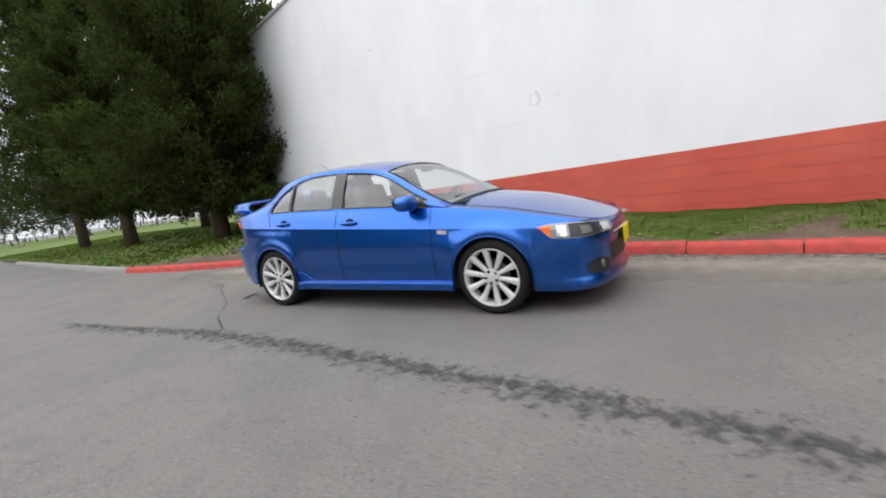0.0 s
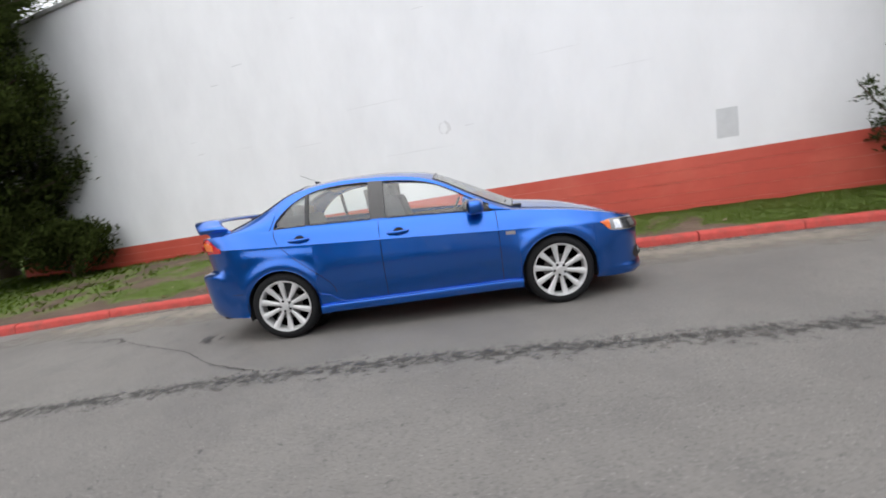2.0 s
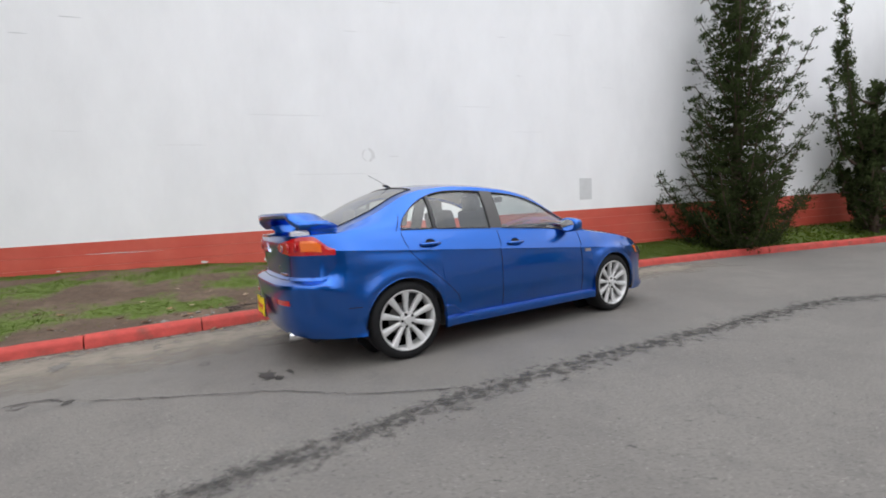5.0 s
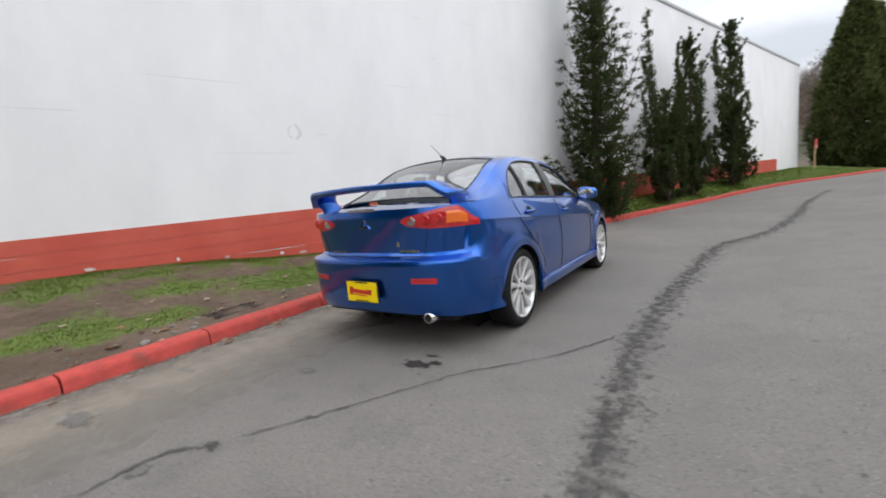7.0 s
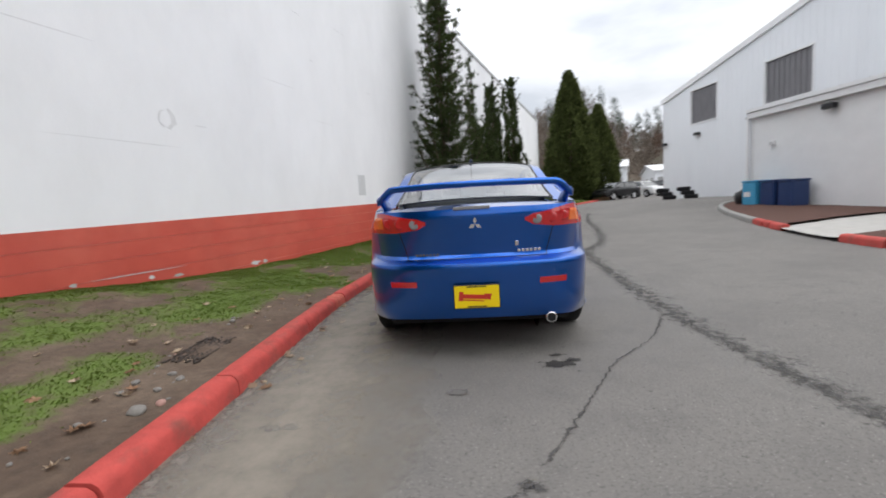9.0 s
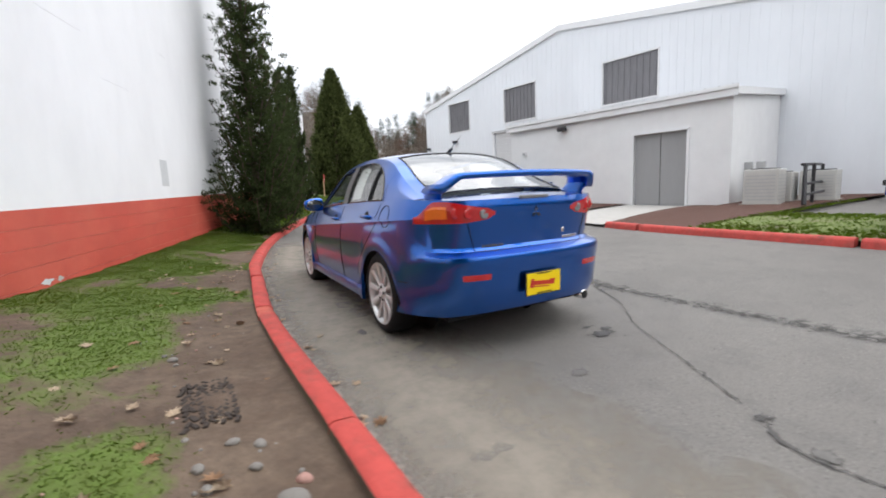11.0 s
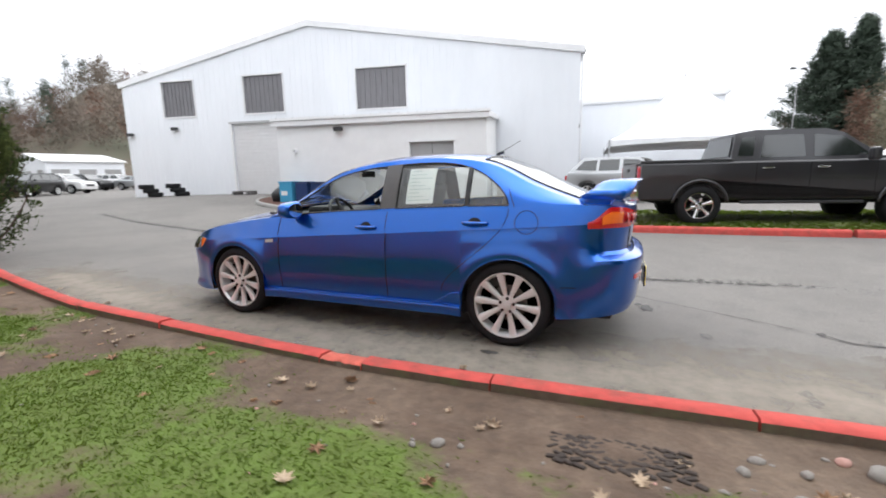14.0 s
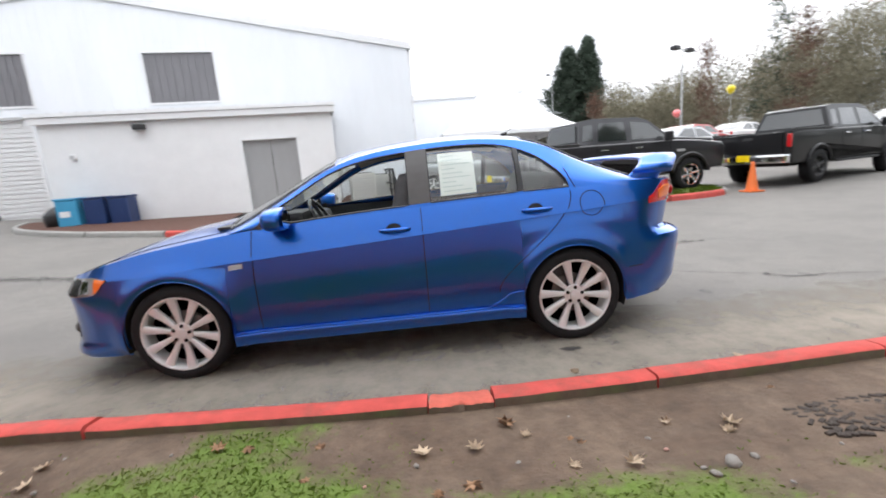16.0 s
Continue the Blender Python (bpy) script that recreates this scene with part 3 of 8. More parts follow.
# red courses of block, each a little proud of the mortar line below it
red = empty("wall_red_base")
part("backing", wall_slab(W0, W_RED, -1.2, BAND - 0.001, -0.004, 0.296), M["red_joint"], red)
z = BAND
for k in range(6):
    lo_z = z - 0.203
    x = W0 + (0.2 if k % 2 else 0.0)
    part("course", wall_slab(W0, W_RED, lo_z + 0.007, z - 0.001, 0.004, 0.007), M["red_wall"], red)
    z = lo_z
tagged(red, "red painted lower courses of a block wall", "wall", kind="structure")


def wall_flat(name, x0, x1, z0, z1, material, label="", parent=None, out=0.003, wob=0.0, seed=1):
    """A thin piece lying on the wall face, with an uneven outline if wanted."""
    rng = random.Random(seed)
    bm = bmesh.new()
    if wob:
        cx, cz, rx, rz = (x0 + x1) / 2, (z0 + z1) / 2, (x1 - x0) / 2, (z1 - z0) / 2
        ring = [(cx + rx * math.cos(a) * (1 + rng.uniform(-wob, wob)), cz + rz * math.sin(a) * (1 + rng.uniform(-wob, wob))) for a in np.linspace(0, 2 * math.pi, 14, endpoint=False)]
    else:
        ring = [(x0, z0), (x1, z0), (x1, z1), (x0, z1)]
    f = [bm.verts.new(on_wall(a, b, out)) for a, b in ring]
    g = [bm.verts.new(on_wall(a, b, -0.01)) for a, b in ring]
    bm.faces.new(f)
    for i in range(len(f)):
        bm.faces.new((f[i], f[(i + 1) % len(f)], g[(i + 1) % len(f)], g[i]))
    bmesh.ops.recalc_face_normals(bm, faces=bm.faces[:])
    ob = part(name, bm, material, parent)
    if label:
        tagged(ob, label, "wall mark", kind="structure")
    return ob


wall_flat("wall_patch", 4.94, 5.24, 1.41, 1.89, M["patch"], "grey square repair patch on the white wall")
wall_flat("wall_chip", 0.33, 0.57, 2.29, 2.55, M["wall_faint"], "round chipped plaster spot on the white wall", wob=0.18, seed=3)
wall_flat("wall_chip", 0.34, 0.50, 2.32, 2.53, M["wall"], "remaining white paint in the chipped spot", wob=0.2, seed=4, out=0.006)
rngw = random.Random(8)
for k in range(18):
    x = rngw.uniform(-6, 12)
    zz = rngw.uniform(1.9, 6.0) + RISE * x
    w = rngw.uniform(0.10, 0.45)
    wall_flat("wall_scuff", x, x + w, zz, zz + rngw.uniform(0.006, 0.018), M["wall_faint"] if k % 3 else M["patch"], "thin scuffed crack line in the wall paint", wob=0.35, seed=k, out=0.002)
for k, (x0, x1, zz) in enumerate(((-0.9, 0.55, 2.06), (-1.6, -0.3, 3.15), (2.2, 3.0, 3.4), (-3.0, -2.2, 2.6), (3.4, 4.1, 2.9))):
    wall_flat("wall_joint_line", x0, x1, zz, zz + 0.009, M["wall_faint"], "faint mortar joint line in the wall paint", wob=0.25, seed=40 + k, out=0.002)
for k in range(9):
    x = rngw.uniform(-6, 9)
    zz = float(verge_z(x, wall_y(x))) + 0.02
    wall_flat("wall_flake", x, x + rngw.uniform(0.04, 0.22), zz, zz + rngw.uniform(0.02, 0.07), M["chip"] if k % 2 else M["patch"], "flaked bare patch at the foot of the red wall", wob=0.4, seed=70 + k, out=0.007)
for k in range(6):
    x = rngw.uniform(-5, 7)
    j = rngw.choice((1, 2, 3))
    zz = BAND - 0.203 * j + RISE * x
    wall_flat("wall_mortar", x, x + rngw.uniform(0.3, 1.2), zz - 0.002, zz + 0.008, M["patch"] if k % 3 == 0 else M["kerb_orange"], "pale mortar line between red courses", wob=0.3, seed=170 + k, out=0.006)


# ---------------------------------------------------------------- the blue sedan
AXLE, ARCH_R, HUB_Z = 1.3175, 0.354, 0.325
OUT = spline([(-2.27, 0), (-2.265, 0.2), (-2.25, 0.4), (-2.215, 0.56), (-2.15, 0.68), (-2.05, 0.765), (-1.9, 0.815), (-1.7, 0.845), (-1.3, 0.868), (-0.8, 0.875),
              (0, 0.878), (0.8, 0.875), (1.3, 0.866), (1.6, 0.845), (1.8, 0.812), (1.95, 0.765), (2.06, 0.70), (2.15, 0.59), (2.21, 0.45), (2.25, 0.25), (2.265, 0)], 1400)
OUT_S = np.r_[0, np.cumsum(np.linalg.norm(np.diff(OUT, axis=0), axis=1))]
S_END = float(OUT_S[-1])
TOP_X = [-2.3, -1.9, -1.6, -1.25, -0.5, 0.5, 0.75, 1.0, 1.5, 1.8, 2.0, 2.15, 2.3]
TOP_Z = [1.05, 1.065, 1.062, 1.05, 1.02, 0.975, 0.958, 0.932, 0.865, 0.80, 0.755, 0.715, 0.685]


def s_at(x):
    """Length along the outline where the side passes x."""
    mid = (OUT_S > 0.75) & (OUT_S < S_END - 0.75)
    return float(np.interp(x, OUT[mid, 0], OUT_S[mid]))


def s_at_y(y, front):
    """Length along the outline where the nose or the tail passes y."""
    some = OUT_S > S_END - 0.9 if front else OUT_S < 0.9
    ys, ss = OUT[some, 1], OUT_S[some]
    k = np.argsort(ys)
    return float(np.interp(y, ys[k], ss[k]))


def top_z(x):
    k = np.interp(np.array([x - 0.1, x - 0.05, x, x + 0.05, x + 0.1]), TOP_X, TOP_Z)
    return float(k.mean())


def crease_z(x):
    return 0.850 - 0.062 * (x + 0.43)


def pw(z, *pairs):
    return float(np.interp(z, [p[0] for p in pairs], [p[1] for p in pairs]))


def inset(x, z):
    """How far the skin lies inside the outline at a height."""
    c = crease_z(x)
    amp = float(step01(-1.95, -1.55, x) * step01(1.22, 0.95, x))
    lower = pw(z, (0.20, 0.05), (0.215, 0.0), (0.272, -0.004), (0.286, 0.002), (0.300, 0.030), (0.36, 0.020), (0.48, 0.006), (0.60, 0.004), (0.72, 0.008), (0.90, 0.012))
    plain = pw(z, (0.20, 0.05), (0.25, 0.02), (0.36, 0.008), (0.50, 0.0), (0.62, 0.002), (0.80, 0.02))
    if z < c - 0.004:
        side = amp * (lower + 0.016 * float(step01(c - 0.10, c - 0.01, z))) + (1 - amp) * plain
    else:
        side = amp * 0.004 + (1 - amp) * plain
    if z >= c - 0.004:
        side += 0.40 * (z - c + 0.004) + 0.5 * max(0, z - c - 0.10) ** 1.5
    for ax in (-AXLE, AXLE):
        r = math.hypot(x - ax, z - HUB_Z)
        side -= 0.022 * math.exp(-((r - 0.385) / 0.065) ** 2)
    f = float(step01(1.72, 2.08, x))
    if f:
        nose = pw(z, (0.17, 0.03), (0.20, -0.015), (0.265, -0.012), (0.28, 0.004), (0.36, 0.012), (0.50, 0.010), (0.58, 0.002), (0.62, 0.0), (0.66, 0.02), (0.72, 0.055), (0.80, 0.11))
        side = side * (1 - f) + nose * f
    r = float(step01(-1.78, -2.10, x))
    if r:
        tail = pw(z, (0.22, 0.11), (0.27, 0.075), (0.33, 0.040), (0.36, 0.030), (0.50, 0.016), (0.60, 0.004), (0.66, -0.003), (0.684, 0.004), (0.700, 0.026), (0.712, 0.075), (0.735, 0.100), (0.90, 0.076), (1.0, 0.062), (1.08, 0.075))
        side = side * (1 - r) + tail * r
    return side


def skin(s, z, out=0.0):
    """A place on the car's skin (left side), by length along the outline and height."""
    x, y = np.interp(s, OUT_S, OUT[:, 0]), np.interp(s, OUT_S, OUT[:, 1])
    a, b = np.interp(s - 0.02, OUT_S, OUT[:, 0]), np.interp(s - 0.02, OUT_S, OUT[:, 1])
    c, d = np.interp(s + 0.02, OUT_S, OUT[:, 0]), np.interp(s + 0.02, OUT_S, OUT[:, 1])
    t = np.array([c - a, d - b])
    t /= np.linalg.norm(t)
    n = np.array([-t[1], t[0]])
    if s < 0.03 or s > S_END - 0.03:
        n = np.array([-1.0 if s < 0.03 else 1.0, 0.0])
    k = out - inset(float(x), z)
    y2 = y + n[1] * k
    if s < 0.002 or s > S_END - 0.002:
        y2 = 0.0
    return (float(x + n[0] * k), float(max(0.0, y2)), z)


def low_z(x):
    base = pw(x, (-2.3, 0.30), (-2.1, 0.27), (-1.9, 0.26), (-1.7, 0.26), (-1.68, 0.26), (-0.96, 0.205), (0.96, 0.205), (1.68, 0.20), (1.8, 0.185), (2.3, 0.18))
    for ax in (-AXLE, AXLE):
        d = abs(x - ax)
        if d < ARCH_R:
            base = max(base, HUB_Z + math.sqrt(max(0, ARCH_R**2 - d * d)))
    return base


def stations():
    ss = list(np.arange(0, S_END, 0.045)) + [S_END]
    for ax in (-AXLE, AXLE):
        lo, hi = s_at(ax - ARCH_R - 0.01), s_at(ax + ARCH_R + 0.01)
        ss = [q for q in ss if not lo < q < hi]
        ss += [s_at(ax + ARCH_R * math.cos(a)) for a in np.linspace(0.0, math.pi, 33)]
        ss += [s_at(ax - ARCH_R * 1.0005), s_at(ax + ARCH_R * 1.0005)]
    return sorted(set(round(q, 5) for q in ss))


def both(bm):
    """Adds the mirror half across the car's middle plane and welds the seam."""
    g = bmesh.ops.duplicate(bm, geom=bm.verts[:] + bm.edges[:] + bm.faces[:])["geom"]
    vs = [v for v in g if isinstance(v, bmesh.types.BMVert)]
    for v in vs:
        v.co.y = -v.co.y
    bmesh.ops.reverse_faces(bm, faces=[f for f in g if isinstance(f, bmesh.types.BMFace)])
    bmesh.ops.remove_doubles(bm, verts=bm.verts[:], dist=0.0008)
    return bm


def mirrored(bm):
    for v in bm.verts:
        v.co.y = -v.co.y
    bmesh.ops.reverse_faces(bm, faces=bm.faces[:])
    return bm


def levels(lo, hi, c):
    if c - 0.02 <= lo or c + 0.02 >= hi:
        return list(np.linspace(lo, hi, 18))
    below = list(np.linspace(lo, c - 0.014, 11))
    if lo < 0.22:
        below = [lo, 0.2151, 0.245, 0.272, 0.2861, 0.300] + list(np.linspace(0.34, c - 0.014, 5))
    # closer levels round the bumper's ledge at the tail
    t = float(step01(-1.80, -2.0, -0.43 - (c - 0.850) / 0.062))
    edge = [lo, 0.36, 0.48, 0.60, 0.645, 0.668, 0.685, 0.701, 0.713, 0.736, c - 0.014]
    below = [a + (b - a) * t for a, b in zip(below, edge)]
    return below + [c - 0.0045, c - 0.0039, c + 0.012] + list(np.linspace(c + 0.035, hi, 4))


car = empty("sedan_car")
tagged(car, "blue metallic four-door sedan with rear spoiler, parked by the red kerb", "car")
COL = stations()
rows = []
for s in COL:
    x = float(np.interp(s, OUT_S, OUT[:, 0]))
    rows.append([skin(s, zz) for zz in levels(low_z(x), top_z(x), crease_z(x))])
bm = both(sheet(rows))
bmesh.ops.recalc_face_normals(bm, faces=bm.faces[:])
shell = soft(part("body", bm, M["paint_blue"], car), 28)


def crown_rows(s_list, crown, count=21, squash=2.2):
    out = []
    for s in s_list:
        x = float(np.interp(s, OUT_S, OUT[:, 0]))
        ex, ey, ez = skin(s, top_z(x))
        out.append([(ex, ey * t, ez + crown(x) * (1 - abs(t) ** squash)) for t in np.linspace(-1, 1, count)])
    return out


COWL, DECK = 0.93, -1.62
hood = part("hood", sheet(crown_rows([s for s in COL if s >= s_at(COWL) - 0.001], lambda x: float(np.interp(x, [0.9, 1.5, 1.8, 2.1, 2.27], [0.082, 0.075, 0.055, 0.025, 0.0])))), M["paint_blue"], car, smooth=True)
deck = part("boot_lid_top", sheet(crown_rows([s for s in COL if s <= s_at(DECK) + 0.001], lambda x: float(np.interp(x, [-2.3, -2.1, -1.6], [0.0, 0.025, 0.03])))), M["paint_blue"], car, smooth=True)
# hood shut lines
for sgn in (1, -1):
    pts = []
    for s in np.linspace(s_at(0.97), s_at_y(0.30, True), 26):
        x = float(np.interp(s, OUT_S, OUT[:, 0]))
        e = skin(s, top_z(x))
        w = 0.90
        c = float(np.interp(x, [0.9, 1.5, 1.8, 2.1, 2.27], [0.082, 0.075, 0.055, 0.025, 0.0]))
        pts.append((e[0] - 0.0, sgn * e[1] * w, e[2] + c * (1 - w**2.2) + 0.0008))
    part("shut_line", tube(pts, 0.0028, 5), M["dark"], car)

# cabin: roof, pillars and windows
EDGE = spline([(0.98, 0.755, 0.935), (0.80, 0.735, 1.01), (0.62, 0.705, 1.105), (0.29, 0.645, 1.295), (0.0, 0.612, 1.385), (-0.43, 0.598, 1.428), (-0.8, 0.60, 1.425), (-1.147, 0.615, 1.368), (-1.48, 0.655, 1.205), (-1.86, 0.70, 1.066)], 400)
MID = spline([(1.02, 0, 1.005), (0.6, 0, 1.215), (0.25, 0, 1.395), (0.0, 0, 1.452), (-0.41, 0, 1.487), (-0.98, 0, 1.468), (-1.3, 0, 1.372), (-1.6, 0, 1.225), (-1.92, 0, 1.09)], 400)


def edge_at(x):
    return Vector([x] + [float(np.interp(-x, -EDGE[:, 0], EDGE[:, k])) for k in (1, 2)])


def roof_row(x, ts):
    e = edge_at(x)
    lead = 0.10 * float(step01(0.1, 0.5, x)) - 0.07 * float(step01(-0.9, -1.2, x))
    mz = float(np.interp(-(x + lead * 0.6), -MID[:, 0], MID[:, 2]))
    return [(x + lead * (1 - t * t), e.y * t, e.z + (mz - e.z) * (1 - abs(t) ** 2.4)) for t in ts]


def roof_patch(x0, x1, t0, t1, n=16, m=15):
    return sheet([roof_row(x, np.linspace(t0, t1, m)) for x in np.linspace(x0, x1, n)])


part("roof", roof_patch(0.24, -1.06, -1, 1, 26, 25), M["paint_blue"], car, smooth=True)
for sgn in (1, -1):
    part("windscreen_pillar", roof_patch(0.96, 0.24, sgn * 1.0, sgn * 0.93, 16, 4), M["paint_blue"], car, smooth=True)
    part("rear_pillar", roof_patch(-1.06, -1.84, sgn * 1.0, sgn * 0.86, 18, 5), M["paint_blue"], car, smooth=True)
windscreen = part("windscreen", roof_patch(0.94, 0.24, -0.93, 0.93, 16, 17), M["glass_screen"], car, "tinted glass", smooth=True)
rear_window = part("rear_window", roof_patch(-1.06, -1.80, -0.86, 0.86, 16, 17), M["glass_screen"], car, "tinted glass", smooth=True)
for x0, x1, w in ((0.94, 0.24, 0.93), (-1.06, -1.80, 0.86)):
    for sgn in (1, -1):
        part("window_seal", tube([Vector(roof_row(x, [sgn * w])[0]) + Vector((0, 0, 0.002)) for x in np.linspace(x0, x1, 12)], 0.007, 5), M["gloss_black"], car)
    for x in (x0, x1):
        part("window_seal", tube([Vector(p) + Vector((0, 0, 0.002)) for p in roof_row(x, np.linspace(-w, w, 13))], 0.007, 5), M["gloss_black"], car)


def belt_at(x):
    return Vector(skin(s_at(x), top_z(x)))


def side_pt(x, h, out=0.0):
    b, e = belt_at(x), edge_at(x)
    p = b.lerp(e, h)
    p.y += 0.022 * math.sin(math.pi * min(1, max(0, h))) + out
    return p


HLO = 0.05


def h_hi(x):
    top = 0.90 - 0.10 * float(step01(0.2, 0.75, x))
    return max(HLO + 0.02, min(top, HLO + (top - HLO) * math.sqrt(max(0.0, 1 - (max(0.0, -0.74 - x) / 0.575) ** 2.3))))


WIN = ((0.735, -0.245), (-0.385, -0.975), (-1.005, -1.315))
for sgn in (1, -1):
    flip = (lambda b: b) if sgn > 0 else mirrored
    xs_all = sorted(set(list(np.linspace(0.93, -1.84, 90)) + [w for p in WIN for w in p]), reverse=True)
    seg = [x for x in xs_all if x <= 0.735 and x >= -1.315]
    frame_bm = bmesh.new()
    sheet([[tuple(side_pt(x, h)) for h in np.linspace(0, HLO, 3)] for x in seg], frame_bm)
    sheet([[tuple(side_pt(x, h)) for h in np.linspace(h_hi(x), 1, 4)] for x in seg], frame_bm)
    sheet([[tuple(side_pt(x, h)) for h in np.linspace(0, 1, 12)] for x in xs_all if x >= 0.734], frame_bm)
    sheet([[tuple(side_pt(x, h)) for h in np.linspace(0, 1, 12)] for x in xs_all if x <= -1.314], frame_bm)
    bmesh.ops.remove_doubles(frame_bm, verts=frame_bm.verts[:], dist=0.0005)
    bmesh.ops.recalc_face_normals(frame_bm, faces=frame_bm.faces[:])
    part("door_frame", flip(frame_bm), M["paint_blue"], car, smooth=True)
    for k, (x0, x1) in enumerate(WIN):
        if sgn < 0 or k:    # the driver's window is wound down
            part("side_window", flip(sheet([[tuple(side_pt(x, h, -0.012)) for h in np.linspace(HLO - 0.01, h_hi(x) + 0.01, 8)] for x in np.linspace(x0 + 0.005, x1 - 0.005, 22)])), M["glass"], car, "tinted glass", smooth=True)
        seal = bmesh.new()
        xs = np.linspace(x0, x1, 24)
        loop = [side_pt(x, HLO, 0.001) for x in xs] + [side_pt(x, h_hi(x), 0.001) for x in xs[::-1]]
        tube(loop + [loop[0]], 0.0062, 5, seal, cap=False)
        part("window_seal", flip(seal), M["gloss_black"], car)
    part("door_pillar", flip(sheet([[tuple(side_pt(x, h, -0.004)) for h in np.linspace(HLO, h_hi(x), 8)] for x in np.linspace(-0.245, -0.385, 5)], thick=0.01)), M["pillar"], car, "matt dark pillar")
    part("door_pillar", flip(sheet([[tuple(side_pt(x, h, -0.004)) for h in np.linspace(HLO, h_hi(x), 8)] for x in np.linspace(-0.975, -1.005, 3)], thick=0.01)), M["gloss_black"], car)
    # shut lines of the doors
    def seam(path):
        return part("shut_line", flip(tube(path, 0.0032, 5)), M["dark"], car)
    seam([skin(s_at(0.79), q, 0.0005) for q in np.linspace(0.31, 0.945, 26)])
    seam([skin(s_at(-0.315), q, 0.0005) for q in np.linspace(0.31, 1.005, 26)])
    seam([skin(s_at(-0.80 - 0.52 * float(step01(0.42, 1.03, q)) ** 0.8), q, 0.0005) for q in np.linspace(0.40, 1.04, 28)])
    arcs = [side_pt(-1.36 + 0.10 * a, a) for a in np.linspace(0, 0.55, 8)]
    seam(arcs)
    # handles
    for hx, hz in ((-0.13, 0.885), (-1.07, 0.935)):
        hs = s_at(hx)
        cup = bmesh.new()
        ring = [skin(hs + 0.055 * math.cos(a), hz + 0.004 + 0.040 * math.sin(a), 0.0015) for a in np.linspace(0, 2 * math.pi, 20, endpoint=False)]
        c0 = cup.verts.new(skin(hs, hz + 0.004, -0.012))
        vs = [cup.verts.new(p) for p in ring]
        for i in range(20):
            cup.faces.new((vs[i], vs[(i + 1) % 20], c0))
        bmesh.ops.recalc_face_normals(cup, faces=cup.faces[:])
        part("handle_recess", flip(cup), M["paint_blue"], car, smooth=True)
        # near-black sheet in the recess: the shade above the grip, painted as colour
        top = sheet([[skin(hs + 0.05 * math.cos(a) * r, hz + 0.006 + 0.034 * math.sin(a) * r, 0.0022) for r in (0.2, 1)] for a in np.linspace(0.1, math.pi - 0.1, 12)])
        part("handle_shade_patch", flip(top), M["dark"], car)
        bar = bmesh.new()
        tube([Vector(skin(hs + d, hz, o)) for d, o in ((-0.105, 0.004), (-0.085, 0.020), (-0.04, 0.027), (0.03, 0.028), (0.07, 0.022), (0.092, 0.004))], [0.009, 0.013, 0.014, 0.014, 0.013, 0.009], 8, bar)
        part("door_handle", flip(bar), M["paint_blue"], car, smooth=True)
    # bright line on the sill
    part("sill_line", flip(tube([skin(s_at(x), 0.293, 0.004) for x in np.linspace(0.93, -0.70, 24)] + [skin(s_at(x), z0, 0.004) for x, z0 in ((-0.76, 0.31), (-0.82, 0.345), (-0.87, 0.385), (-0.93, 0.397), (-0.97, 0.397))], 0.005, 6)), M["paint_blue"], car, smooth=True)
    # side repeater
    part("side_repeater", flip(sheet([[skin(s_at(0.90) + d, 0.735 + q - 0.06 * d, 0.006) for q in (-0.016, 0.016)] for d in np.linspace(-0.045, 0.045, 6)], thick=0.008)), M["lens_clear"], car, "clear lens")
    # door mirror
    mir = bmesh.new()
    bmesh.ops.create_uvsphere(mir, u_segments=16, v_segments=10, radius=1.0)
    for v in mir.verts:
        p = Vector([math.copysign(abs(q) ** 0.62, q) for q in v.co])
        v.co = Vector((0.575 + 0.105 * p.x * (1 if p.x > 0 else 0.45) * (1 - 0.15 * p.y), 0.905 + 0.110 * p.y, 1.018 + 0.072 * p.z * (1 - 0.16 * p.y)))
    body_m = part("door_mirror", flip(mir), M["paint_blue"], car, smooth=True)
    part("mirror_glass", flip(sheet([[(0.5245 - 0.004 * (1 - (abs(a) + abs(b)) / 2), 0.905 + 0.088 * a * math.sqrt(1 - b * b / 2), 1.018 + 0.058 * b * math.sqrt(1 - a * a / 2)) for a in np.linspace(-1, 1, 7)] for b in np.linspace(-1, 1, 7)])), M["chrome"], body_m)
    part("mirror_arm", flip(tube([(0.63, 0.76, 0.975), (0.61, 0.82, 0.975), (0.59, 0.86, 0.985)], [0.03, 0.026, 0.03], 8)), M["gloss_black"], body_m)
    part("mirror_triangle", flip(sheet([[tuple(side_pt(x, h, 0.004)) for h in np.linspace(0.02, max(0.05, min(0.9, (0.80 - x) / 0.16)), 4)] for x in np.linspace(0.80, 0.66, 6)])), M["gloss_black"], car)
    # headlamp
    lamp_s = np.linspace(s_at(1.74), s_at_y(0.40, True), 30)

    def lamp_z(k):
        t = k / 29
        hi = 0.735 - 0.045 * t + 0.01 * math.sin(math.pi * t)
        lo = 0.640 - 0.035 * math.sin(math.pi * min(1, t * 1.3) / 1.3) + 0.0 * t
        pinch = min(1.0, t / 0.12)
        mid = 0.715
        return mid + (lo - mid) * pinch, mid + (hi - mid) * max(0.25, pinch)

    def lamp_patch(k0, k1, out, shrink=0.0):
        r = []
        for k in range(k0, k1 + 1):
            lo, hi = lamp_z(k)
            r.append([skin(lamp_s[k], lo + (hi - lo) * q, out) for q in np.linspace(shrink, 1 - shrink, 6)])
        return sheet(r, thick=0.004)
